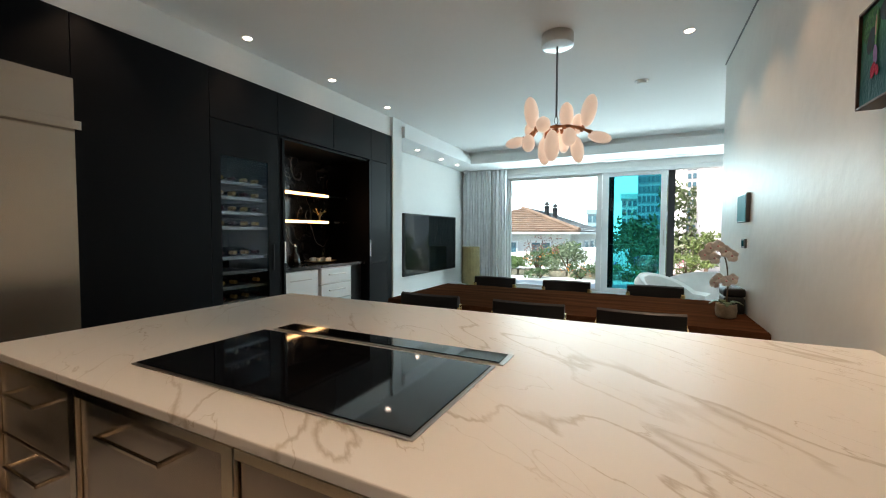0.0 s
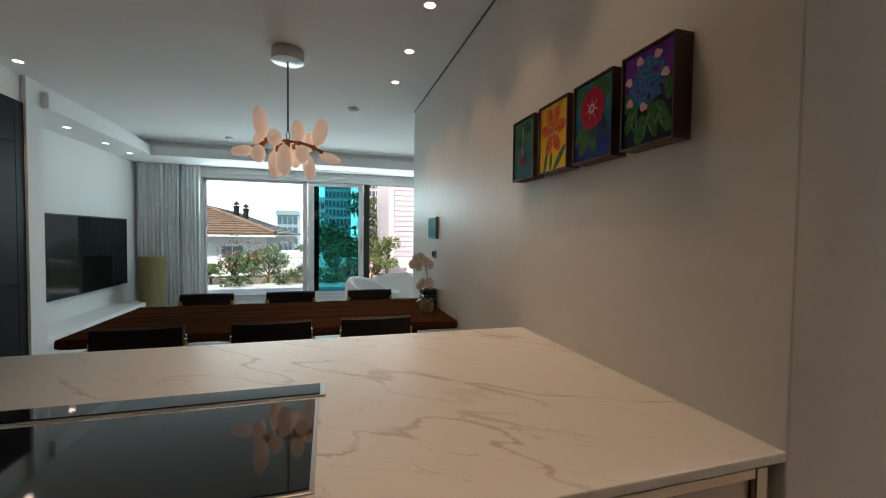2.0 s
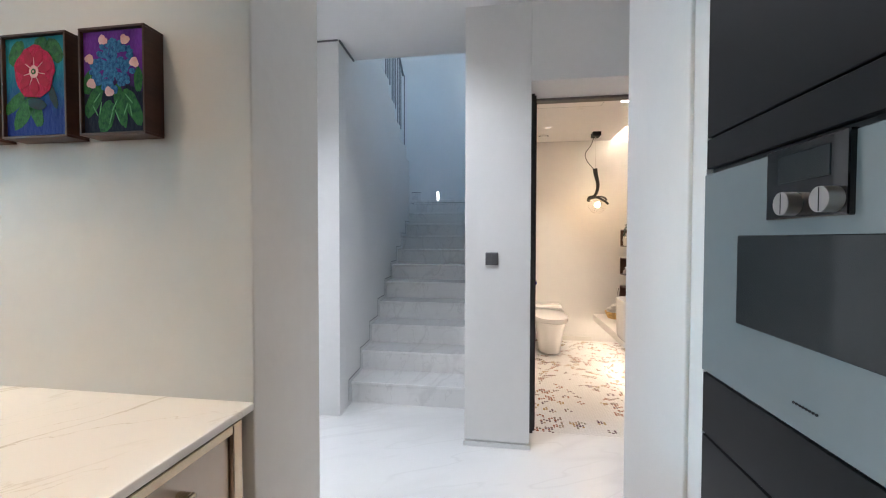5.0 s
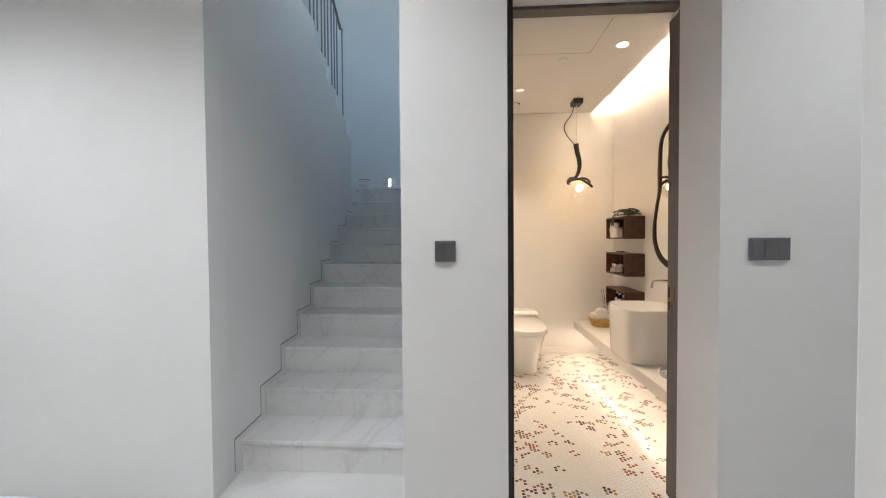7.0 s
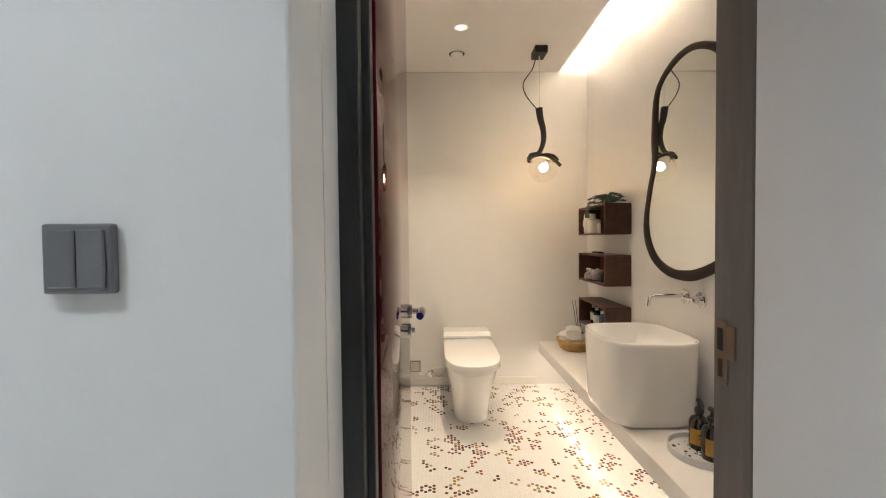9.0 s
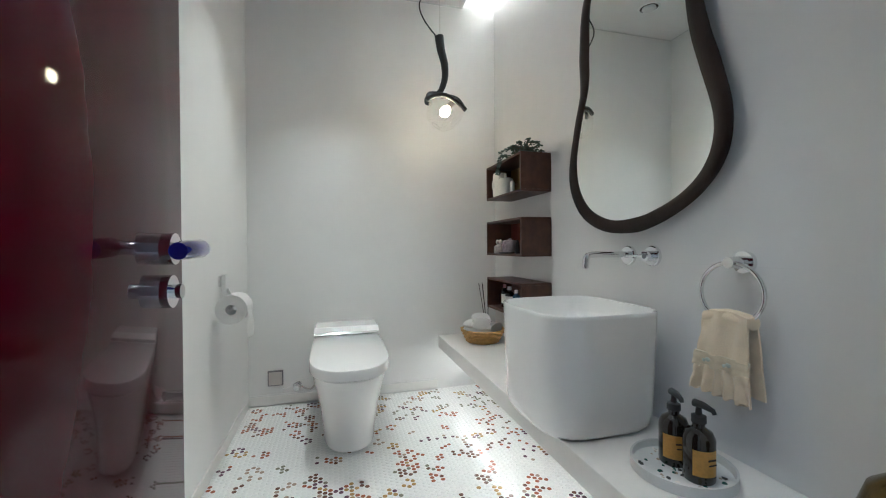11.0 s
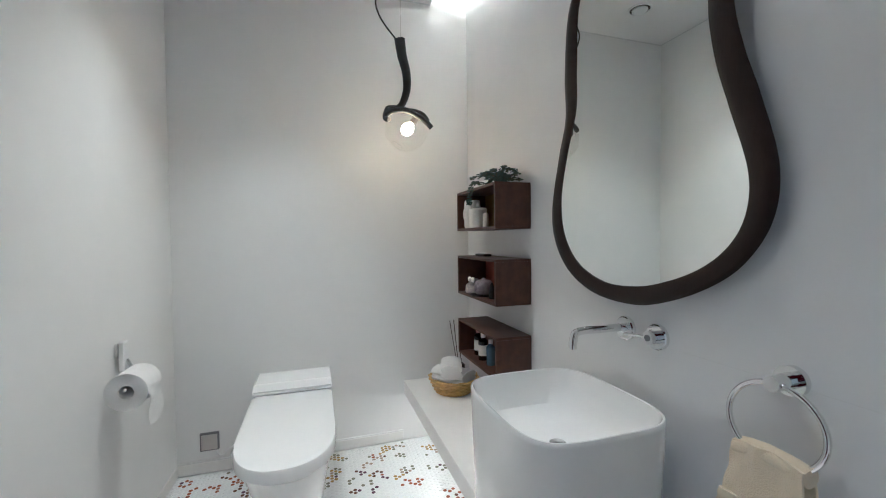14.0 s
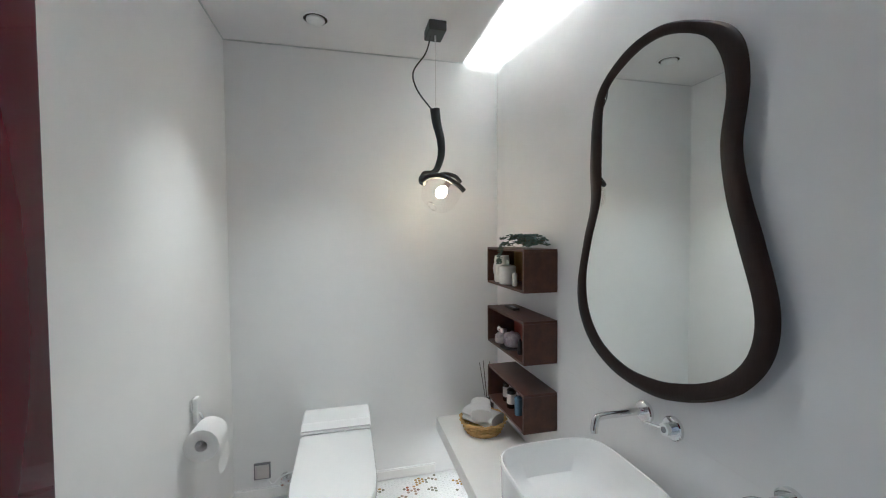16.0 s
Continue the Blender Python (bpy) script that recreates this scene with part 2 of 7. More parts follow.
OAKBLACK = mat("black_stained_oak", (0.030, 0.030, 0.031), 0.45, dark=(0.012, 0.012, 0.013), scale=3, bump=0.25, bump_scale=40, stretch=(8, 8, 0.8))
GREYFRAME = mat("grey_door_frame", (0.17, 0.15, 0.14), 0.5, dark=(0.11, 0.10, 0.095), scale=4, bump=0.08, bump_scale=60, stretch=(8, 8, 1))
REDLACQUER = mat("oxblood_lacquer", (0.050, 0.002, 0.007), 0.045, vary=0.12, scale=2, spec=0.08, bump=0.002, bump_scale=6)
BLUEGLASS = mat("cobalt_glass", (0.01, 0.015, 0.22), 0.05, coat=0.6)
CLAY = mat("stone_pot", (0.36, 0.30, 0.22), 0.7, vary=0.3, scale=20, bump=0.3, bump_scale=60)
PETALWHITE = mat("orchid_petal", (0.84, 0.78, 0.74), 0.6, vary=0.08, scale=30)
STEMBROWN = mat("stem_brown", (0.10, 0.065, 0.035), 0.7, vary=0.2, scale=30)
LEAF = mat("leaf_green", (0.08, 0.12, 0.045), 0.5, dark=(0.04, 0.075, 0.025), scale=8)
LEAFLIGHT = mat("leaf_light_green", (0.12, 0.18, 0.05), 0.5, dark=(0.05, 0.10, 0.02), scale=8)
SAGE = mat("dusty_green_leaf", (0.085, 0.13, 0.11), 0.7, dark=(0.045, 0.075, 0.06), scale=30)
COTTON = mat("white_terry_towel", (0.80, 0.79, 0.77), 0.95, vary=0.04, scale=30, bump=0.5, bump_scale=350, sheen=0.3)
CREAM = mat("cream_terry_towel", (0.88, 0.745, 0.53), 0.95, vary=0.06, scale=25, bump=0.5, bump_scale=380, sheen=0.3)
SATIN = mat("cream_satin_ribbon", (0.74, 0.64, 0.45), 0.35, vary=0.10, scale=25)
WICKER = mat("straw_wicker", (0.56, 0.36, 0.12), 0.6, vary=0.25, scale=40)
AMBER = mat("black_amber_bottle", (0.014, 0.011, 0.008), 0.12, vary=0.1, coat=0.4)
LABELGOLD = mat("gold_label", (0.50, 0.28, 0.05), 0.4, vary=0.25, scale=18)
TERRAZZO_BASE = mat("tray_stone", (0.62, 0.63, 0.62), 0.5, vary=0.05, scale=20)
LEDGESTONE = mat("white_solid_surface", (0.80, 0.785, 0.755), 0.35, vary=0.03, scale=5)
GROUT = mat("white_grout", (0.74, 0.735, 0.72), 0.8, vary=0.05, scale=30)
TILEWHITE = mat("white_penny_tile", (0.78, 0.775, 0.765), 0.14, vary=0.05, scale=60)
BULB = mat("lit_bulb", (0.9, 0.9, 0.9), 0.3, emit=(1.0, 0.64, 0.32), strength=27)
CLEARGLASS = pane_glass("clear_blown_glass", (0.992, 0.99, 0.988), 0.008)
GLASSRIM = pane_glass("bright_glass_edge", (0.97, 0.97, 0.96), 0.3)
PANE = pane_glass("window_glass", (0.84, 0.98, 1.0), 1.25)
TEALPANE = pane_glass("double_tinted_glass", (0.09, 0.60, 0.66), 1.45)
WINEGLASS = pane_glass("wine_cooler_glass", (0.75, 0.77, 0.82), 1.3)
MIRROR = mat("silvered_mirror", (0.84, 0.87, 0.86), 0.005, 1.0, vary=0.0)
GOLDVASE = mat("dark_gold_vase", (0.20, 0.14, 0.045), 0.25, 0.8, vary=0.4, scale=9)

# ---------------------------------------------------------------- mesh helpers
def part(name, bm, material, parent=None, label="", smooth=False):
    me = bpy.data.meshes.new(name)
    bmesh.ops.recalc_face_normals(bm, faces=bm.faces)
    if smooth:
        for f in bm.faces:
            f.smooth = True
        for e in bm.edges:
            if len(e.link_faces) == 2 and e.calc_face_angle(0) > 0.65:
                e.smooth = False
    bm.to_mesh(me)
    bm.free()
    me.materials.append(material)
    ob = new(name, me)
    if parent:
        ob.parent = parent
    if label:
        ob["label"] = label
    return ob


def thing(name, x, y, z, label, category, group="", turn=0.0):
    ob = new(name)
    ob.empty_display_size = 0.05
    ob.location = (x, y, z)
    ob.rotation_euler = (0, 0, radians(turn))
    return tagged(ob, label, category, group)


def slab(x0, x1, y0, y1, z0, z1, bevel=0.0, seg=2, bm=None):
    """A block between two corners, its edges rounded."""
    b = bmesh.new()
    bmesh.ops.create_cube(b, size=1)
    for v in b.verts:
        v.co = Vector((x0 + (v.co.x + 0.5) * (x1 - x0), y0 + (v.co.y + 0.5) * (y1 - y0), z0 + (v.co.z + 0.5) * (z1 - z0)))
    if bevel:
        bmesh.ops.bevel(b, geom=b.edges[:], offset=bevel, segments=seg, affect='EDGES', profile=0.5)
    if bm is None:
        return b
    return merge(bm, b)


def merge(bm, b):
    me = bpy.data.meshes.new("tmp")
    b.to_mesh(me)
    b.free()
    bm.from_mesh(me)
    bpy.data.meshes.remove(me)
    return bm


def loft(rings, start=True, end=True, bm=None, loop=True):
    bm = bm or bmesh.new()
    vs = [[bm.verts.new(p) for p in r] for r in rings]
    n = len(vs[0])
    for a, b in zip(vs, vs[1:]):
        for i in range(n if loop else n - 1):
            j = (i + 1) % n
            bm.faces.new((a[i], a[j], b[j], b[i]))
    if start:
        bm.faces.new(vs[0][::-1])
    if end:
        bm.faces.new(vs[-1])
    return bm


def lathe(profile, cx=0, cy=0, seg=32, bm=None, closed=True):
    """Turn a profile of (radius, height) round an upright axis."""
    rings = [[Vector((cx + r * math.cos(2 * math.pi * i / seg), cy + r * math.sin(2 * math.pi * i / seg), z)) for i in range(seg)] for r, z in profile]
    return loft(rings, closed, closed, bm)


def sweep(points, radius, seg=10, bm=None, caps=True):
    """A round bar along a line of points; the radius may be a list."""
    pts = [Vector(p) for p in points]
    rings = []
    up = Vector((0.13, 0.21, 0.97)).normalized()
    for i, p in enumerate(pts):
        d = (pts[min(i + 1, len(pts) - 1)] - pts[max(i - 1, 0)]).normalized()
        if abs(d.dot(up)) > 0.95:
            up = Vector((0.9, 0.3, 0.2)).normalized()
        a = d.cross(up).normalized()
        b = d.cross(a).normalized()
        up = -b if (-b).dot(up) > 0 else b
        a = d.cross(up).normalized()
        b = a.cross(d).normalized()
        r = radius[i] if isinstance(radius, (list, tuple)) else radius
        rings.append([p + r * (math.cos(2 * math.pi * k / seg) * a + math.sin(2 * math.pi * k / seg) * b) for k in range(seg)])
    return loft(rings, caps, caps, bm)


def smooth_line(ctrl, steps=8, closed=False):
    """A Catmull-Rom line through control points."""
    c = [Vector(p) for p in ctrl]
    n = len(c)
    out = []
    for i in range(n if closed else n - 1):
        if closed:
            p0, p1, p2, p3 = c[i - 1], c[i], c[(i + 1) % n], c[(i + 2) % n]
        else:
            p0, p1, p2, p3 = c[max(i - 1, 0)], c[i], c[i + 1], c[min(i + 2, n - 1)]
        for s in range(steps):
            t = s / steps
            out.append(0.5 * ((2 * p1) + (p2 - p0) * t + (2 * p0 - 5 * p1 + 4 * p2 - p3) * t * t + (3 * p1 - p0 - 3 * p2 + p3) * t ** 3))
    if not closed:
        out.append(c[-1])
    return out


def superellipse(cx, cy, z, a, b, n=4.0, seg=48):
    pts = []
    for i in range(seg):
        t = 2 * math.pi * i / seg
        c, s = math.cos(t), math.sin(t)
        pts.append(Vector((cx + a * math.copysign(abs(c) ** (2 / n), c), cy + b * math.copysign(abs(s) ** (2 / n), s), z)))
    return pts


def ball(cx, cy, cz, rx, ry, rz, bm=None, u=16, v=10, m=None):
    b = bmesh.new()
    bmesh.ops.create_uvsphere(b, u_segments=u, v_segments=v, radius=1)
    t = Matrix.Translation((cx, cy, cz)) @ (m or Matrix.Identity(4)) @ Matrix.Diagonal((rx, ry, rz, 1))
    bmesh.ops.transform(b, matrix=t, verts=b.verts)
    return b if bm is None else merge(bm, b)


def disc(bm, centre, radius, normal_axis, thick, seg=20):
    """A short round plate whose axis is x, y or z."""
    c = Vector(centre)
    ax = {"x": Vector((1, 0, 0)), "y": Vector((0, 1, 0)), "z": Vector((0, 0, 1))}[normal_axis]
    return sweep([c - ax * thick / 2, c + ax * thick / 2], radius, seg, bm)


def structure(name, bm, material, label="", smooth=False):
    ob = part(name, bm, material, None, label, smooth)
    ob["kind"] = "structure"
    return ob


def wall(name, x0, x1, y0, y1, z0, z1, material, label="", bevel=0.0):
    return structure(name, slab(x0, x1, y0, y1, z0, z1, bevel), material, label)


# ---------------------------------------------------------------- structure: kitchen and living room
CEIL, HALLCEIL, BATHTOP = 2.61, 2.78, 2.59
wall("floor_stair_foot", 2.45, 2.80, 0.0, 1.2, -0.12, 0.0, FLOORSTONE)
wall("floor", -3.5, 2.45, -3.2, 7.1, -0.12, 0.0, FLOORSTONE, "polished white marble floor")
wall("ceiling_kitchen", -3.5, 0.588, -1.3, 7.1, CEIL, CEIL + 0.25, CEILING, "plain white painted ceiling")
wall("ceiling_living", 0.588, 2.3, 3.95, 7.1, CEIL, CEIL + 0.25, CEILING)
wall("ceiling_opening", 0.588, 0.95, -0.62, 0.404, CEIL, CEIL + 0.25, CEILING)
wall("ceiling_hall", 0.95, 2.81, -3.2, 3.95, HALLCEIL, HALLCEIL + 0.25, CEILING, "white hall ceiling slab")
wall("wall_hall_upstand", 0.90, 0.95, -0.62, 0.404, CEIL + 0.25, HALLCEIL + 0.2, PLASTER)
# dropped soffit round the far end, a shadow gap above it
wall("soffit_window", -3.10, 2.3, 6.30, 7.1, 2.40, 2.54, CEILING, "white dropped ceiling edge above the window", 0.006)
wall("soffit_side", -3.10, -2.62, 4.2, 6.30, 2.40, 2.54, CEILING, "white dropped ceiling edge above the television", 0.006)
wall("soffit_window_upstand", -3.10, 2.3, 6.36, 7.1, 2.54, CEIL, CEILING)
wall("soffit_side_upstand", -3.10, -2.68, 4.2, 6.36, 2.54, CEIL, CEILING)
wall("wall_painting", 0.588, 0.945, 0.404, 3.95, 0.0, HALLCEIL + 0.2, STUCCO, "pale grey polished plaster wall", 0.004)
# dark strip painted in for the shadow gap under the ceiling
wall("wall_shade_line", 0.580, 0.5875, 0.41, 3.95, CEIL - 0.010, CEIL - 0.002, GUNMETAL)
wall("wall_kitchen_back", -3.5, 1.12, -1.45, -1.30, 0.0, CEIL + 0.2, PLASTER)
wall("wall_kitchen_side", -3.50, -3.34, -1.3, 4.2, 0.0, CEIL + 0.2, PLASTER)
wall("wall_television", -3.45, -3.10, 4.2, 7.3, 0.0, CEIL + 0.2, PLASTER, "smooth white wall behind the television")
wall("wall_cabinet_end", -3.34, -2.665, 4.005, 4.2, 0.0, CEIL, PLASTER, "white return wall closing the cabinet run")
wall("wall_cabinet_bulkhead", -3.34, -2.70, -1.3, 4.005, 2.385, CEIL, PLASTER, "white bulkhead above the black cabinets")
wall("wall_living_right", 2.30, 2.45, 3.95, 7.3, 0.0, CEIL + 0.2, PLASTER)
wall("wall_living_back", 0.945, 2.45, 3.95, 4.10, 0.0, HALLCEIL + 0.2, PLASTER)
wall("wall_window_left", -3.10, -2.29, 7.1, 7.3, 0.0, CEIL + 0.2, PLASTER)
wall("wall_window_right", 1.75, 2.30, 7.1, 7.3, 0.0, CEIL + 0.2, PLASTER)
wall("wall_window_head", -2.29, 1.75, 7.1, 7.3, 2.30, CEIL + 0.2, PLASTER)
wall("wall_window_sill", -2.29, 1.75, 7.1, 7.3, 0.0, 0.20, PLASTER)
# white wall beside the oven tower
wall("wall_oven_end", 0.667, 1.12, -1.45, -0.625, 0.0, HALLCEIL + 0.2, PLASTER, "white wall end beside the oven tower", 0.004)
wall("wall_oven_filler", 0.604, 0.667, -1.30, -0.634, 0.0, CEIL, WHITEPAINT)

# ---------------------------------------------------------------- structure: hall and stairwell
wall("wall_switch", 2.21, 2.34, -0.38, 0.03, 0.035, 5.2, PLASTER, "white plaster wall carrying the hall switch", 0.004)
wall("wall_switch_foot", 2.222, 2.33, -0.37, 0.02, 0.0, 0.04, PLASTER)
bm = bmesh.new()
slab(2.203, 2.21, -0.386, 0.036, 0.0, 0.030, 0, 2, bm)
slab(2.203, 2.30, 0.030, 0.036, 0.0, 0.030, 0, 2, bm)
structure("baseboard", bm, WHITEPAINT, "low flush white skirting with a shadow gap")
wall("wall_door_return", 2.341, 2.427, -0.38, -0.195, 0.0, HALLCEIL, PLASTER)
wall("wall_door_head", 2.21, 2.656, -1.195, -0.381, 2.30, HALLCEIL + 0.2, PLASTER, "white wall above the bathroom door")
wall("wall_door_reveal", 2.21, 2.50, -1.195, -1.155, 0.0, 2.30, PLASTER)
wall("wall_hall_right", 2.21, 2.656, -3.2, -1.195, 0.0, HALLCEIL + 0.2, PLASTER, "white hall wall with a double switch")
wall("wall_hall_end", 0.95, 2.21, -3.35, -3.2, 0.0, HALLCEIL + 0.2, PLASTER)
wall("wall_hall_oven_side", 0.95, 1.12, -3.2, -1.45, 0.0, HALLCEIL + 0.2, PLASTER)
wall("wall_stair_right", 2.34, 6.7, -0.114, 0.03, 0.0, 7.0, STAIRWALL)
wall("wall_stair_far", 6.5, 6.7, 0.03, 2.4, 0.0, 7.0, STAIRWALL, "smooth wall at the head of the first flight")
wall("wall_stair_upper_left", 2.81, 6.7, 2.4, 2.55, 0.0, 3.9, STAIRWALL)
# unseen upper walls and lid, added to leave an opening for sky light
wall("unseen_stair_wall_near", 2.81, 3.1, 2.4, 2.55, 3.9, 5.2, STAIRWALL)
wall("unseen_stair_wall_far", 5.0, 6.7, 2.4, 2.55, 3.9, 5.2, STAIRWALL)
wall("unseen_stair_wall_head", 2.81, 6.7, 2.4, 2.55, 5.2, 7.0, STAIRWALL)
wall("wall_stair_front_upper", 2.69, 2.808, 0.03, 2.4, HALLCEIL + 0.25, 7.0, STAIRWALL)
wall("unseen_stairwell_lid", 2.69, 6.7, -0.114, 2.55, 7.0, 7.2, CEILING)
# slanting left wall of the stair, its top follows the upper flight
# dark strip standing in for the shade of the hall ceiling joint
wall("hall_shadow_strip", 2.470, 2.476, 0.99, 3.95, HALLCEIL - 0.012, HALLCEIL - 0.001, GUNMETAL)
def stair_y(x):
    return 0.985 + 0.055 * (x - 2.48)
prof = [(2.621, 0.0), (5.36, 0.0), (5.36, 2.45), (5.03, 2.45)]
for k in range(7):
    prof += [(5.03 - 0.32 * k + (0.12 if k == 0 else 0), 2.61 + 0.17 * k), (5.03 - 0.32 * (k + 1), 2.61 + 0.17 * k)]
prof[3] = (5.15, 2.45)
prof += [(2.621, 3.63)]
bm = loft([[Vector((x, stair_y(x) + d, z)) for x, z in prof] for d in (0.0, 0.12)])
structure("wall_stair_left", bm, STAIRWALL, "white plaster stair wall with a stepped top")
# same shade strip carried on along the stair wall
bm = slab(2.48, 2.81, -0.010, 0.0, HALLCEIL - 0.014, HALLCEIL - 0.001)
for v in bm.verts:
    v.co.y += stair_y(v.co.x) - 0.001
structure("stair_shadow_strip", bm, GUNMETAL)
wall("stair_ceiling_rim", 2.81, 2.818, 0.032, 0.99, HALLCEIL - 0.004, HALLCEIL + 0.03, WHITEPAINT)
bm = slab(2.476, 2.62, 0.9, 3.95, 0.0, HALLCEIL + 0.2)
for v in bm.verts:
    if v.co.y < 1:
        v.co.y = stair_y(v.co.x)
structure("wall_hall_left", bm, STAIRWALL, "white hall wall beside the stair")

# ---------------------------------------------------------------- structure: bathroom
wall("bathroom_floor_bed", 2.45, 5.05, -1.80, -0.19, -0.12, 0.0, GROUT, "white grout bed of the mosaic floor")
wall("wall_bath_back", 5.04, 5.20, -1.95, 0.03, 0.0, 2.9, BATHWALL, "smooth white bathroom back wall")
wall("wall_bath_left", 2.34, 5.04, -0.194, -0.114, 0.0, 2.9, BATHWALL, "smooth white bathroom side wall")
wall("wall_bath_mirror_lower", 2.656, 5.04, -1.95, -1.787, 0.0, 0.899, BATHSTONE, "white stone panel wall")
wall("wall_bath_mirror_upper", 2.656, 5.04, -1.95, -1.787, 0.901, 2.9, BATHSTONE, "white stone panel wall")
wall("wall_bath_seam", 2.656, 5.04, -1.95, -1.7874, 0.899, 0.901, GROUT)
wall("ceiling_bath", 2.43, 5.04, -1.558, -0.194, BATHTOP, BATHTOP + 0.014, BATHCEIL, "white bathroom ceiling with a light slot along the wall")
# grey strips give the ceiling edge its shadow line by colour
wall("ceiling_shade_back", 5.034, 5.04, -1.558, -0.194, BATHTOP - 0.006, BATHTOP - 0.0005, TERRAZZO_BASE)
wall("ceiling_shade_side", 2.46, 5.034, -0.200, -0.194, BATHTOP - 0.006, BATHTOP - 0.0005, TERRAZZO_BASE)
wall("ceiling_bath_slot", 2.43, 5.04, -1.95, -0.194, 2.76, 2.85, BATHCEIL)
wall("ceiling_bath_slot_back", 2.46, 5.04, -1.44, -1.42, BATHTOP + 0.014, 2.76, BATHCEIL)
bm = bmesh.new()
slab(5.028, 5.04, -1.36, -0.20, 0.006, 0.062, 0.002, 1, bm)
structure("bath_baseboard", bm, LEDGESTONE)
# slightly darker strip in place of the shadow gap above the baseboard
wall("bath_base_line", 5.030, 5.04, -1.36, -0.20, 0.062, 0.067, GROUT)
wall("bath_baseboard_side", 3.0, 5.028, -0.200, -0.194, 0.006, 0.062, LEDGESTONE)

# ---------------------------------------------------------------- stairs
RISER, TREAD, STAIRX = 0.171, 0.2996, 2.737
stairs = thing("staircase", STAIRX, 0.5, 0, "white marble staircase rising between plaster walls", "stairs")
stairs["kind"] = "structure"
for k in range(11):
    x0 = STAIRX + k * TREAD - STAIRX
    depth = TREAD + 0.012 if k < 10 else 0.85
    part("riser", slab(x0 + 0.012, x0 + 0.03, -0.468, 0.66, max(0, k * RISER - 0.02), (k + 1) * RISER - 0.025), STEPSTONE, stairs)
    part("tread", slab(x0, x0 + depth, -0.468, 0.66, (k + 1) * RISER - 0.025, (k + 1) * RISER, 0.003, 1), STEPSTONE, stairs)
    # dark strips stand in for the stepped shadow along the skirting
    bm = bmesh.new()
    a, b, zt = STAIRX + x0 - 0.068, STAIRX + x0 + TREAD - 0.068, (k + 1) * RISER + 0.036
    if k < 9:
        rim = [Vector((x, stair_y(x) - 0.003, z)) for x, z in ((a, zt - 0.003), (b, zt - 0.003), (b, zt + 0.003), (a, zt + 0.003))]
        loft([[p - Vector((STAIRX, 0.5, 0)) for p in rim], [p + Vector((-STAIRX, -0.49, 0)) for p in rim]], True, True, bm)
        rim = [Vector((x, stair_y(x) - 0.002, z)) for x, z in ((a, zt - RISER), (a + 0.0035, zt - RISER), (a + 0.0035, zt - 0.003), (a, zt - 0.003))]
        loft([[p - Vector((STAIRX, 0.5, 0)) for p in rim], [p + Vector((-STAIRX, -0.49, 0)) for p in rim]], True, True, bm)
        part("skirting_shade_line", bm, GUNMETAL, stairs, "thin grey stepped shadow line")
    else:
        bm.free()
for y0, y1, z1 in ((0.50, 0.95, 1.955), (1.20, 1.36, 2.13)):
    part("landing_skirting", slab(6.488 - STAIRX, 6.4995 - STAIRX, y0 - 0.5, y1 - 0.5, 1.75, z1, 0.001, 1), STEPSTONE, stairs)
    part("landing_line", slab(6.485 - STAIRX, 6.499 - STAIRX, y0 - 0.5, y1 - 0.5, z1, z1 + 0.008), GUNMETAL, stairs)
part("winder_tread", slab(5.72 - STAIRX, 6.487 - STAIRX, -0.468, 0.72, 1.885, 1.925, 0.003, 1), STEPSTONE, stairs)
railing = thing("stair_railing", 4.4, 1.12, 2.9, "slim painted upright bars of the upper flight railing", "railing")
for k in range(6):
    for j in range(3):
        x = 4.86 - 0.32 * k - 0.10 * j
        y, zb = stair_y(x) + 0.02 - 1.12, 2.78 + 0.17 * k - 2.9
        part("baluster", slab(x - 4.406, x - 4.394, y - 0.006, y + 0.006, zb, 3.55 - 2.9 + 0.53 * (5.01 - x)), GUNMETAL, railing)
part("end_post", slab(5.004 - 4.4, 5.016 - 4.4, 0.0, 0.012, 2.61 - 2.9, 3.55 - 2.9), GUNMETAL, railing)
part("handrail", sweep([(2.9 - 4.4, -0.09, 4.67 - 2.9), (5.016 - 4.4, 0.025, 3.55 - 2.9)], 0.014, 8), GUNMETAL, railing)
led = thing("step_light", 6.49, 0.90, 1.975, "small lit vertical step light in the wall", "wall light")
part("frame", slab(-0.012, 0.01, -0.02, 0.02, -0.01, 0.17, 0.003, 1), WHITEPAINT, led)
part("diffuser", slab(-0.016, -0.011, -0.012, 0.012, 0.0, 0.155), LEDWHITE, led)

# ---------------------------------------------------------------- bathroom doorway
df = thing("door_frame", 2.4, -0.8, 0, "dark stained wooden door frame in the bathroom opening", "door frame")
df["kind"] = "structure"
def fpart(name, x0, x1, y0, y1, z0, z1, m, label="", bevel=0.002):
    return part(name, slab(x0 - 2.4, x1 - 2.4, y0 + 0.8, y1 + 0.8, z0, z1, bevel, 1), m, df, label)
fpart("hinge_jamb", 2.428, 2.462, -0.416, -0.30, 0, 2.30, OAKBLACK, "black stained oak hinge jamb")
fpart("hinge_jamb", 2.466, 2.498, -0.430, -0.30, 0, 2.30, OAKBLACK)
# lighter metal strip painted in for a gleam on the jamb
fpart("jamb_gleam", 2.462, 2.466, -0.4085, -0.30, 0, 2.30, GUNMETAL, bevel=0)
fpart("lock_jamb", 2.53, 2.656, -1.194, -1.186, 0, 2.27, GREYFRAME, "grey wooden lock jamb")
fpart("lock_jamb_stop", 2.53, 2.552, -1.194, -1.174, 0, 2.27, GREYFRAME)
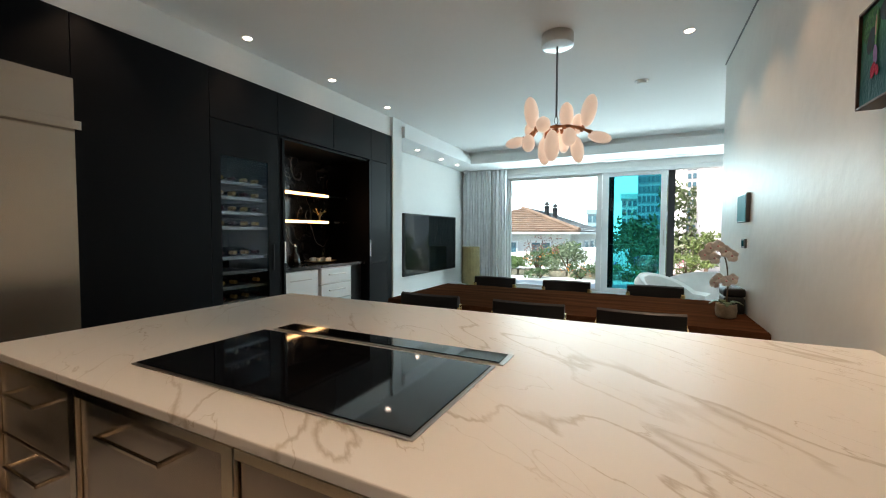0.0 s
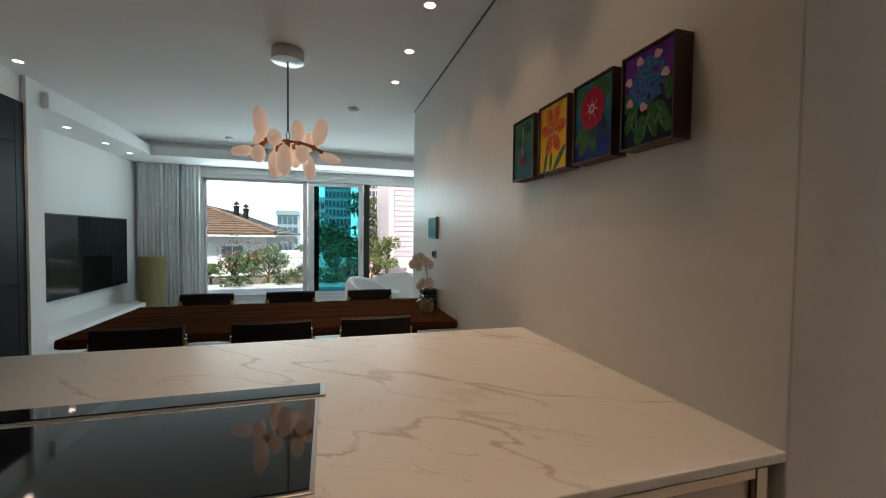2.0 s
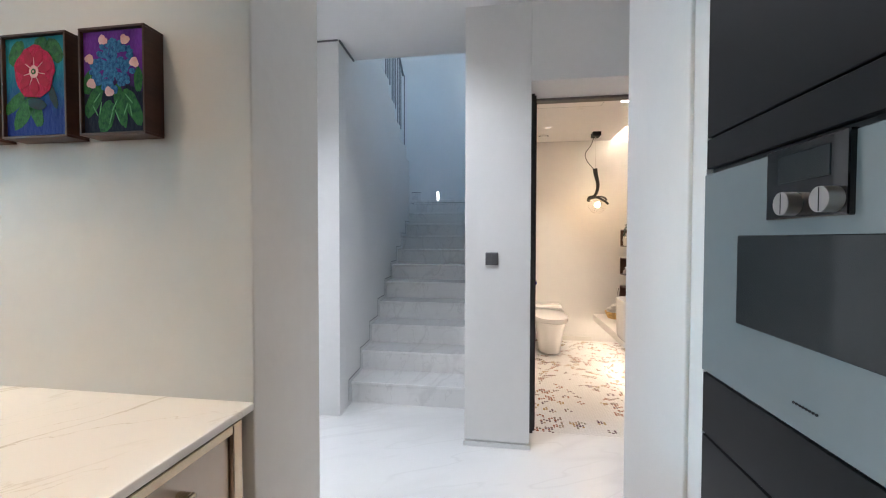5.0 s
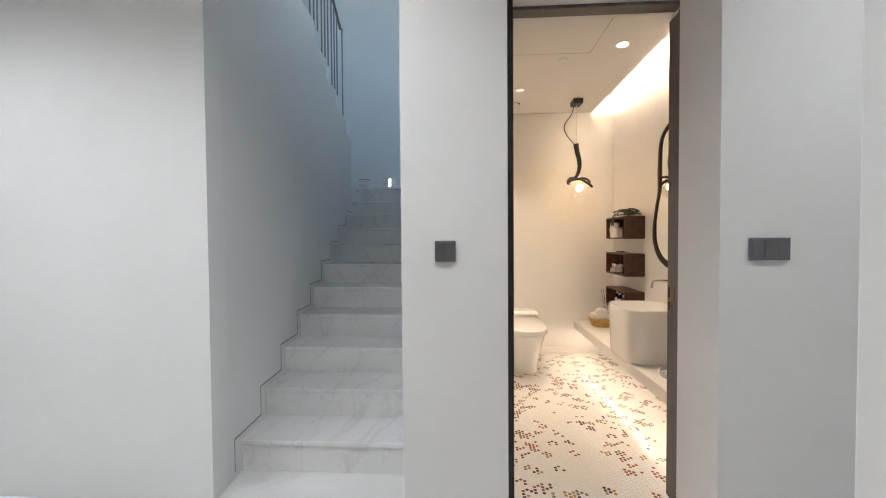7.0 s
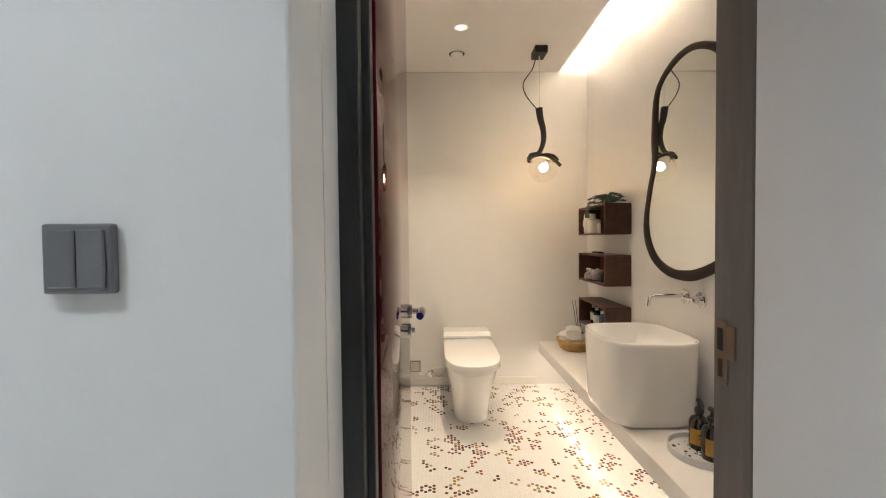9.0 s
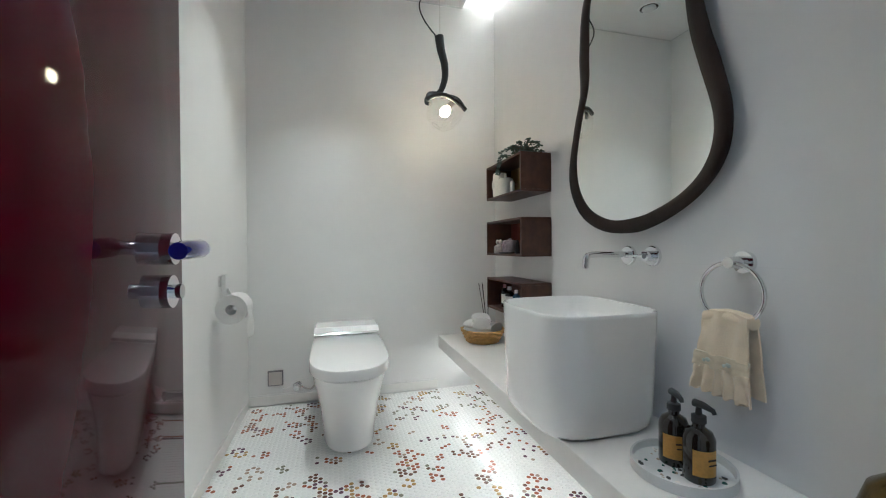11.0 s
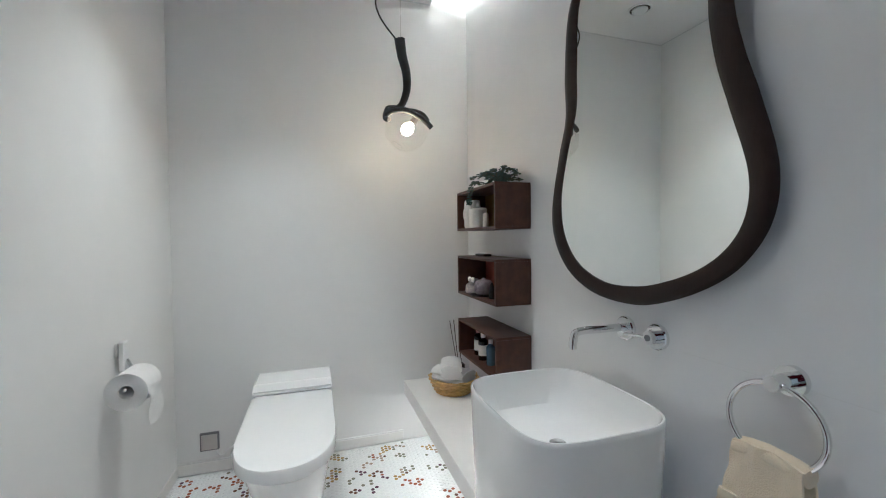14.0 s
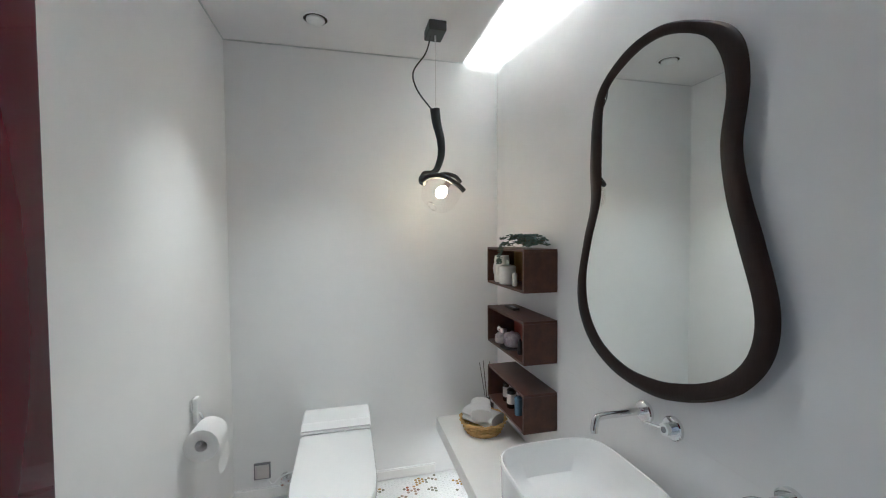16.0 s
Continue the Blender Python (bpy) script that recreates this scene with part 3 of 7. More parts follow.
fpart("head_jamb", 2.53, 2.60, -1.186, -0.410, 2.283, 2.30, GREYFRAME)
sp = thing("strike_plate", 2.632, -1.184, 0.80, "bronze strike plate let into the door jamb", "strike plate")
bm = slab(-0.022, 0.014, -0.003, 0.002, 0.09, 0.235, 0.002, 1)
slab(-0.045, -0.02, -0.003, 0.002, 0.15, 0.225, 0.002, 1, bm)
part("plate", bm, DARKBRONZE, sp)
part("slot", slab(-0.010, 0.006, 0.0015, 0.003, 0.165, 0.215), NAVYEDGE, sp)
part("slot", slab(-0.008, 0.004, 0.0015, 0.003, 0.105, 0.145), NAVYEDGE, sp)
door = thing("bathroom_door", 2.498, -0.436, 0.006, "open glossy oxblood lacquered bathroom door", "door")
part("leaf", slab(0.004, 0.765, 0.0, 0.045, 0.0, 2.255, 0.003, 2), REDLACQUER, door, smooth=True)
part("leaf_edge", slab(0.765, 0.770, 0.004, 0.041, 0.0, 2.255), OAKBLACK, door)
hd = part("handle", disc(bmesh.new(), (0.688, -0.008, 0.955), 0.026, "y", 0.016), CHROME, door, "chrome lever rose", True)
part("neck", sweep([(0.688, -0.012, 0.955), (0.688, -0.045, 0.955)], 0.011, 14), CHROME, hd, smooth=True)
part("lever", sweep([(0.706, -0.048, 0.955), (0.688, -0.050, 0.955), (0.625, -0.048, 0.953), (0.605, -0.047, 0.952)], [0.012, 0.016, 0.015, 0.013], 16), BLUEGLASS, hd, "cobalt blue glass lever grip", True)
part("lever_end", sweep([(0.706, -0.048, 0.955), (0.716, -0.048, 0.955)], 0.0125, 16), CHROME, hd, smooth=True)
part("lock_rose", disc(bmesh.new(), (0.688, -0.006, 0.885), 0.027, "y", 0.012), CHROME, door, smooth=True)
part("lock_knob", disc(bmesh.new(), (0.688, -0.018, 0.885), 0.012, "y", 0.014), CHROME, door, smooth=True)

# ---------------------------------------------------------------- switches
def switch(x, y, z, w, h, n, label):
    t = thing("wall_switch", x, y, z, label, "light switch", "hall switches")
    part("frame", slab(-0.010, 0, -w / 2, w / 2, -h / 2, h / 2, 0.003, 2), GUNMETAL, t)
    kw = (w - 0.014) / n
    for i in range(n):
        y0 = -w / 2 + 0.007 + i * kw
        part("rocker", slab(-0.0135, -0.009, y0 + 0.0008, y0 + kw - 0.0008, -h / 2 + 0.007, h / 2 - 0.007, 0.0015, 1), GUNMETAL, t)
    return t
switch(2.209, -0.141, 1.203, 0.080, 0.080, 2, "square gunmetal rocker switch on the white wall")
switch(2.209, -1.325, 1.205, 0.142, 0.082, 3, "wide gunmetal triple rocker switch on the white wall")

# ---------------------------------------------------------------- kitchen island
isl = thing("kitchen_island", -0.5, 0.95, 0, "kitchen island with a gold-veined stone top and bronze-framed drawers", "kitchen island")
part("carcass", slab(-1.08, 1.085, -0.48, 0.52, 0.08, 0.885), NAVY, isl)
part("plinth", slab(-1.05, 1.085, -0.43, 0.50, 0.0, 0.08), BLACK, isl)
part("countertop", slab(-1.135, 1.086, -0.546, 0.555, 0.900, 0.920, 0.0025, 2), CALACATTA, isl, "thin pale stone worktop with gold-grey veins")
part("shadow_rail", slab(-1.115, 1.085, -0.525, 0.535, 0.886, 0.900), NAVYEDGE, isl)
def handle(parent, xc, w, y, z):
    bm = slab(xc - w / 2, xc + w / 2, y - 0.038, y - 0.030, z - 0.004, z + 0.004, 0.001, 1)
    for x in (xc - w / 2, xc + w / 2 - 0.012):
        slab(x, x + 0.012, y - 0.0305, y, z - 0.004, z + 0.004, 0.001, 1, bm)
    return part("handle", bm, BRONZE, parent, "square bronze bar handle")
post_x = [-1.118, -0.655, -0.105, 0.49, 1.050]
for i, x in enumerate(post_x):
    part("frame_post", slab(x - 0.016, x + 0.016, -0.528, -0.47, 0.08, 0.885, 0.002, 1), BRONZE, isl, "bronze frame upright")
part("frame_rail", slab(-1.118, 1.066, -0.526, -0.47, 0.862, 0.884, 0.002, 1), BRONZE, isl)
part("frame_rail", slab(-1.118, 1.066, -0.526, -0.47, 0.08, 0.10, 0.002, 1), BRONZE, isl)
part("end_panel", slab(-1.13, -1.085, -0.47, 0.53, 0.08, 0.885, 0.002, 1), DRAWER, isl)
zs = [(0.675, 0.86), (0.50, 0.665), (0.31, 0.49), (0.105, 0.30)]
for a, b in zip(post_x, post_x[1:]):
    rows_z = zs if a < -1.0 else [(0.45, 0.86), (0.105, 0.44)]
    for z0, z1 in rows_z:
        d = part("drawer_front", slab(a + 0.018, b - 0.018, -0.516, -0.49, z0, z1, 0.0025, 2), DRAWER, isl, "taupe metallic drawer front")
        w = (b - a) * 0.42
        handle(d, (a + b) / 2, w, -0.514, z1 - 0.045)
part("back_panel", slab(-1.08, 1.085, 0.52, 0.535, 0.08, 0.886), NAVY, isl)

hob = thing("cooktop", -0.70, 0.70, 0.9205, "black glass induction cooktop with a thin steel rim", "cooktop")
part("rim", slab(-0.385, 0.403, -0.188, 0.192, 0.0, 0.0035, 0.001, 1), NICKEL, hob)
part("glass", slab(-0.377, 0.395, -0.180, 0.184, 0.0025, 0.0060, 0.001, 1), BLACKGLASS, hob)
vent = thing("downdraft_vent", -0.70, 0.955, 0.9205, "narrow glass-topped downdraft extractor set in the worktop", "extractor")
part("rim", slab(-0.365, 0.418, -0.048, 0.042, 0.0, 0.004, 0.001, 1), NICKEL, vent)
part("glass", slab(-0.354, 0.405, -0.038, 0.032, 0.003, 0.0065, 0.001, 1), BLACKGLASS, vent)

# ---------------------------------------------------------------- tall cabinets along the side wall
CABX = -2.68
def unit(name, y0, y1, label, cat="cabinet"):
    return thing(name, CABX, y0, 0, label, cat)
def front(parent, y0, y1, z0, z1, m=NAVY, name="door", x=0.0, t=0.022, label=""):
    return part(name, slab(x - t, x, y0 + 0.0015, y1 - 0.0015, z0 + 0.0015, z1 - 0.0015, 0.0015, 1), m, parent, label)
def body(parent, w, z0=0.0, z1=2.385):
    return part("body", slab(-0.63, -0.024, 0.002, w - 0.002, z0, z1), NAVYEDGE, parent)
fr = unit("refrigerator", 0.10, 1.02, "large built-in stainless steel refrigerator", "refrigerator")
body(fr, 0.92)
front(fr, 0, 0.92, 2.04, 2.385, label="matte black upper door")
front(fr, 0.0, 0.92, 0.09, 1.78, STEEL, "door", 0.03, 0.05, "brushed stainless door")
front(fr, 0.0, 0.92, 1.81, 2.035, STEEL, "grille", 0.03, 0.05, "polished stainless top grille")
part("handle", slab(0.032, 0.062, 0.0, 0.935, 1.765, 1.812, 0.004, 2), STEEL, fr, "full-width stainless handle bar")
part("kick", slab(-0.04, -0.02, 0, 0.92, 0, 0.09), NAVYEDGE, fr)
lc = unit("tall_cabinet", -1.28, 0.10, "matte black tall cabinet with flush doors")
body(lc, 1.38)
for a, b in ((0, 0.69), (0.69, 1.38)):
    front(lc, a, b, 0.09, 2.04)
    front(lc, a, b, 2.04, 2.385)
tc = unit("tall_cabinet", 1.02, 1.765, "matte black tall cabinet with a flush handleless door")
body(tc, 0.745)
front(tc, 0, 0.745, 0.09, 2.385)
part("kick", slab(-0.04, -0.02, 0, 0.745, 0, 0.09), NAVYEDGE, tc)
wc = unit("wine_cooler", 1.765, 2.345, "built-in black wine cooler with a glass door", "wine cooler")
part("body", slab(-0.63, -0.60, 0.002, 0.578, 0, 2.385), NAVYEDGE, wc)
part("side", slab(-0.60, -0.024, 0.002, 0.03, 0, 2.385), NAVYEDGE, wc)
part("side", slab(-0.60, -0.024, 0.55, 0.578, 0, 2.385), NAVYEDGE, wc)
front(wc, 0, 0.58, 2.035, 2.385, label="matte black upper door")
dr = part("door", slab(-0.022, 0, 0.002, 0.075, 0.092, 2.032), NAVY, wc, "black door frame round the glass")
part("stile", slab(-0.022, 0, 0.475, 0.578, 0.092, 2.032), NAVY, dr)
part("rail", slab(-0.022, 0, 0.075, 0.475, 1.79, 2.032), NAVY, dr)
part("rail", slab(-0.022, 0, 0.075, 0.475, 0.092, 0.25), NAVY, dr)
gp = part("glass", slab(-0.012, -0.006, 0.075, 0.475, 0.25, 1.79), WINEGLASS, dr)
gp.visible_shadow = False
part("pull", slab(0.0, 0.008, 0.515, 0.525, 0.93, 1.14), NAVYEDGE, dr)
for i in range(12):
    z = 0.36 + i * 0.112
    if i == 7:
        continue
    sh = part("shelf", slab(-0.52, -0.045, 0.06, 0.49, z, z + 0.008), BLACK, wc)
    part("shelf_front", slab(-0.052, -0.040, 0.06, 0.49, z, z + 0.026, 0.002, 1), STEEL, sh, "brushed steel shelf edge")
for i in range(12):
    z = 0.36 + i * 0.112 + 0.05
    if i in (5, 7):
        continue
    for k in range(4):
        b = thing("wine_bottle", CABX - 0.2, 1.765 + 0.13 + 0.1 * k, z, "dark wine bottle lying on a cooler shelf", "bottle", "wine bottles")
        part("glass", sweep([(-0.26, 0, 0), (-0.03, 0, 0), (0.02, 0, 0), (0.12, 0, 0)], [0.036, 0.036, 0.014, 0.014], 10), AMBER, b, smooth=True)
        part("foil", sweep([(0.07, 0, 0), (0.125, 0, 0)], 0.0155, 10), LABELGOLD if (i + k) % 3 else REDLACQUER, b)
bar = unit("bar_cabinet", 2.345, 3.60, "open black bar cabinet with lit shelves and a counter", "cabinet")
W = 1.255
part("back", slab(-0.62, -0.60, 0, W, 0, 2.04), BLACKSTONE, bar, "black marble back panel with fine veins")
part("side", slab(-0.60, 0.0, 0.0, 0.028, 0, 2.04), NAVY, bar)
part("side", slab(-0.60, 0.0, W - 0.028, W, 0, 2.04), NAVY, bar)
part("top", slab(-0.60, -0.03, 0.0, W, 2.02, 2.04), NAVY, bar)
part("upper_body", slab(-0.62, -0.024, 0.0, W, 2.041, 2.384), NAVYEDGE, bar)
front(bar, 0, 0.66, 2.04, 2.385)
front(bar, 0.66, W, 2.04, 2.385)
part("folded_door", slab(-0.55, 0.012, 0.030, 0.052, 0.1, 2.015), NAVY, bar, "black pocket door pushed back")
part("folded_door", slab(-0.55, 0.012, W - 0.052, W - 0.030, 0.1, 2.015), NAVY, bar)
for yy in (0.042, W - 0.042):
    part("pull", slab(0.012, 0.022, yy - 0.006, yy + 0.006, 0.98, 1.16), NICKEL, bar)
part("counter", slab(-0.60, -0.05, 0.054, W - 0.054, 0.895, 0.925, 0.002, 1), BLACKSTONE, bar)
for z in (1.335, 1.61):
    sh = part("shelf", slab(-0.60, -0.30, 0.054, W - 0.054, z, z + 0.022), BLACKSTONE, bar)
    part("led", slab(-0.325, -0.298, 0.06, W - 0.35, z - 0.003, z + 0.0225), LEDGLOW, sh, "warm led strip on the shelf edge")
part("base_door", slab(-0.10, -0.06, 0.06, 0.50, 0.09, 0.885, 0.002, 1), WHITEPAINT, bar, "pale grey base door")
part("pull", slab(-0.06, -0.045, 0.16, 0.40, 0.80, 0.808), NICKEL, bar)
for i in range(5):
    z1 = 0.885 - i * 0.155
    d = part("drawer", slab(-0.10, -0.04, 0.52, 0.95, z1 - 0.145, z1, 0.003, 1), WHITEPAINT, bar, "pale glossy drawer")
    part("drawer_pull", slab(-0.04, -0.022, 0.62, 0.85, z1 - 0.065, z1 - 0.055), NICKEL, d)
    part("drawer_edge", slab(-0.104, -0.036, 0.515, 0.955, z1, z1 + 0.007), NICKEL, d)
part("base_body", slab(-0.60, -0.105, 0.054, W - 0.054, 0.0, 0.89), NAVYEDGE, bar)
dec = thing("decanter", CABX - 0.28, 2.345 + 0.42, 0.926, "small clear decanter on the bar counter", "decanter")
part("flask", lathe([(0.055, 0), (0.062, 0.02), (0.05, 0.08), (0.018, 0.12), (0.016, 0.16), (0.02, 0.165)], seg=20), AMBER, dec, smooth=True)
part("stopper", ball(0, 0, 0.18, 0.018, 0.018, 0.018), CHROME, dec, smooth=True)
dish = thing("dish", CABX - 0.30, 2.345 + 0.78, 0.926, "shallow dish of pale cups on the bar counter", "dish")
part("plate", lathe([(0.06, 0), (0.16, 0.018), (0.165, 0.022), (0.06, 0.008)], seg=24), BRASS, dish, smooth=True)
for k in range(6):
    a = k * 1.05
    part("cup", lathe([(0.018, 0.012), (0.026, 0.05), (0.024, 0.05), (0.016, 0.016)], 0.09 * math.cos(a), 0.09 * math.sin(a), 12), CERAMIC, dish, smooth=True)
orn = thing("ornament", CABX - 0.45, 2.345 + 0.93, 1.358, "small branching bronze ornament on the bar shelf", "ornament")
part("foot", lathe([(0.035, 0), (0.035, 0.008), (0.008, 0.014), (0.008, 0.05)], seg=16), BRASS, orn)
for k in range(9):
    a = k * 0.7
    part("twig", sweep([(0, 0, 0.045), (0.03 * math.cos(a), 0.03 * math.sin(a), 0.09), (0.07 * math.cos(a), 0.07 * math.sin(a), 0.10 + 0.012 * (k % 4))], 0.006, 6), BRASS, orn)
ec = unit("tall_cabinet", 3.60, 4.0, "narrow matte black tall cabinet at the end of the run")
body(ec, 0.4)
front(ec, 0, 0.30, 2.04, 2.385)
front(ec, 0, 0.30, 0.90, 2.04)
front(ec, 0, 0.30, 0.09, 0.90)
front(ec, 0.30, 0.4, 0.09, 2.385, name="filler")

# ---------------------------------------------------------------- oven tower
ot = thing("oven_tower", 0.60, -0.632, 0, "built-in oven in an anthracite handleless tower", "oven")
part("body", slab(-1.2, 0.0, -0.60, -0.024, 0, 2.5), NAVYEDGE, ot)
def of(name, x0, x1, z0, z1, m, y=0.0, t=0.02, label="", parent=None):
    return part(name, slab(x0, x1, y - t, y, z0, z1, 0.0015, 1), m, parent or ot, label)
of("upper_door", -0.598, 0, 1.54, 2.5, OVENBLACK)
of("flap", -0.598, 0, 1.475, 1.536, OVENBLACK)
ov = of("oven_front", -0.594, -0.002, 1.052, 1.462, GREYSTEEL, 0.004, 0.024, "pale grey glass oven front")
of("oven_window", -0.47, -0.125, 1.176, 1.335, DARKWINDOW, 0.0055, 0.004, "dark oven window", ov)
cp = of("control_panel", -0.366, -0.214, 1.358, 1.464, BLACKGLASS, 0.012, 0.012, "black control panel", ov)
of("display", -0.339, -0.242, 1.41, 1.452, DARKWINDOW, 0.0128, 0.002, "", cp)
for x in (-0.276, -0.346):
    kb = part("knob", disc(bmesh.new(), (x, 0.021, 1.379), 0.0165, "y", 0.018, 32), NICKEL, ot, "brushed metal knob", True)
    part("mark", slab(x - 0.0007, x + 0.0007, 0.0298, 0.0304, 1.364, 1.394), NAVYEDGE, kb)
for k in range(8):
    of("lettering_bar", -0.318 + 0.0062 * k, -0.3135 + 0.0062 * k, 1.089, 1.093, OVENBLACK, 0.0046, 0.001, "", ov)
of("gap", -0.598, 0, 1.463, 1.475, NAVYEDGE, -0.012, 0.01)
of("drawer", -0.598, 0, 0.918, 1.046, OVENBLACK)
of("lower_door", -0.598, 0, 0.09, 0.914, OVENBLACK)
ot2 = thing("tall_cabinet", 0.0, -0.632, 0, "anthracite tall cabinets beside the oven", "cabinet")
for k in range(5):
    x0 = -0.62 * (k + 1)
    part("door", slab(x0 + 0.002, x0 + 0.618, -0.02, 0, 0.09, 2.5, 0.0015, 1), OVENBLACK, ot2)
part("body", slab(-3.1, -0.6, -0.60, -0.024, 0, 2.5), NAVYEDGE, ot2)

# ---------------------------------------------------------------- ceiling fittings
def downlight(x, y, z, watts, color=SOFTWARM, r=0.035, cone=80, lit=True, lens=None):
    t = thing("downlight", x, y, z, "small round recessed ceiling downlight, lit" if lit else "small round recessed ceiling downlight", "downlight", "ceiling downlights")
    part("trim", lathe([(r * 0.80, -0.001), (r * 1.12, -0.004), (r * 1.15, 0.0), (r * 0.80, 0.0)], seg=28), WHITEPAINT, t, smooth=True)
    part("lens", lathe([(r * 0.82, -0.0025), (r * 0.82, -0.001)], seg=28), lens or LAMPDISC, t)
    if watts:
        spot(x, y, z - 0.012, watts, color, cone, 1.0 if cone > 84 else 0.6)
for y in (1.07, 1.95, 2.81, 3.68):
    downlight(-2.52, y, CEIL, 5.5)
# only y 2.62 and 3.20 are known; the nearer five are unseen, added lamps
for x, y, w in ((-0.08, 1.15, 8), (-0.08, 1.80, 7), (0.265, 0.86, 4), (0.265, 1.45, 5), (0.265, 2.04, 5.5), (0.265, 2.62, 6.5), (0.265, 3.20, 6.5)):
    downlight(x, y, CEIL, w)
# unseen aisle row, added to brighten the oven and island fronts
for x, w in ((-1.5, 11), (-0.62, 11), (0.25, 7)):
    downlight(x, -0.22, CEIL, w)
for y in (4.9, 5.65, 6.25):
    downlight(-2.85, y, 2.40, 0)
for x in (-2.0, -0.9, 0.15, 0.9):
    downlight(x, 6.75, 2.40, 0)
smoke = thing("smoke_detector", -0.025, 4.05, CEIL, "white round smoke detector on the ceiling", "smoke detector")
part("base", lathe([(0.055, -0.012), (0.06, 0)], seg=24), WHITEPAINT, smoke, smooth=True)
part("cap", lathe([(0.02, -0.03), (0.035, -0.026), (0.045, -0.012)], seg=24), WHITEPAINT, smoke, smooth=True)
smoke2 = thing("ceiling_sensor", -1.54, 5.8, CEIL, "small white ceiling sensor", "sensor")
part("base", lathe([(0.03, -0.035), (0.045, -0.02), (0.045, 0)], seg=20), WHITEPAINT, smoke2, smooth=True)
grille = thing("air_grille", 0.0, 6.85, 2.40, "long white linear air grille in the soffit", "air grille")
for k in range(5):
    part("slat", slab(-0.65, 0.65, -0.06 + k * 0.024, -0.05 + k * 0.024, -0.008, -0.0005), WHITEMETAL, grille)
part("frame", slab(-0.67, 0.67, -0.075, 0.075, -0.002, 0.002), WHITEMETAL, grille)
sc = thing("security_camera", -3.0, 6.95, 2.36, "small white security camera in the corner", "camera")
part("mount", slab(-0.03, 0.03, -0.03, 0.03, 0.0, 0.04, 0.006), WHITEPAINT, sc)
part("lens", ball(0.01, -0.03, 0.0, 0.03, 0.03, 0.03), WHITEPAINT, sc, smooth=True)

# chandelier
CX, CY = -0.545, 2.87
ch = thing("chandelier", CX, CY, CEIL - 0.06, "copper branch chandelier with frosted egg-shaped glass lights", "chandelier")
part("canopy", lathe([(0.10, -0.02), (0.108, -0.015), (0.108, 0.06)], seg=40), NICKEL, ch, smooth=True)
part("rod", sweep([(0, 0, -0.02), (0, 0, -0.50)], 0.007, 10), GUNMETAL, ch)
for k in range(2):
    part("chain_link", sweep([(0.012 * math.cos(a), 0.004 * k, -0.525 - 0.05 * k + 0.026 * math.sin(a)) for a in [i * math.pi / 6 for i in range(13)]], 0.003, 6), GUNMETAL, ch)
branch = smooth_line([(-0.235, 0.03, -0.62), (-0.13, 0.01, -0.575), (0, 0, -0.565), (0.13, -0.01, -0.585), (0.235, -0.02, -0.635)], 6)
part("branch", sweep(branch, [0.011 + 0.003 * math.sin(i * 1.7) for i in range(len(branch))], 10), COPPER, ch, smooth=True)
part("stem", sweep([(0, 0, -0.60), (0, 0, -0.56)], 0.010, 8), COPPER, ch)
EGGS = [(-0.175, 0.0, -0.45, 0.055, 0.115, -8), (-0.08, -0.05, -0.555, 0.055, 0.055, 0), (0.065, 0.02, -0.49, 0.052, 0.088, 0), (0.215, 0.0, -0.485, 0.055, 0.110, 12), (0.14, 0.06, -0.55, 0.048, 0.07, 0), (-0.19, 0.05, -0.56, 0.05, 0.06, 0),
        (-0.29, 0.0, -0.65, 0.042, 0.075, 80), (-0.185, -0.04, -0.672, 0.05, 0.062, 0), (-0.085, 0.03, -0.725, 0.052, 0.10, 0), (-0.02, -0.04, -0.705, 0.056, 0.11, 0), (0.045, 0.05, -0.66, 0.045, 0.085, 0), (0.095, -0.04, -0.655, 0.052, 0.062, 0), (0.14, 0.02, -0.735, 0.048, 0.095, -10), (0.285, 0.0, -0.668, 0.042, 0.078, -72), (-0.06, 0.06, -0.62, 0.05, 0.07, 0), (0.0, 0.08, -0.6, 0.045, 0.06, 0)]
for x, y, z, r, l, lean in EGGS:
    m = Matrix.Rotation(radians(lean), 4, 'Y')
    e = part("glass_egg", ball(x, y, z, r * 0.92, r * 0.92, l, None, 20, 14, m), GLOWEGG, ch, "frosted glass light", True)
    d = Vector((x, y, z)) - Vector((x * 0.75, 0, -0.60))
    s0 = Vector((x * 0.78, y * 0.2, -0.585 if abs(x) < 0.2 else -0.62))
    part("socket", sweep([s0, s0 + (Vector((x, y, z)) - s0) * 0.45], 0.012, 8), COPPER, e)

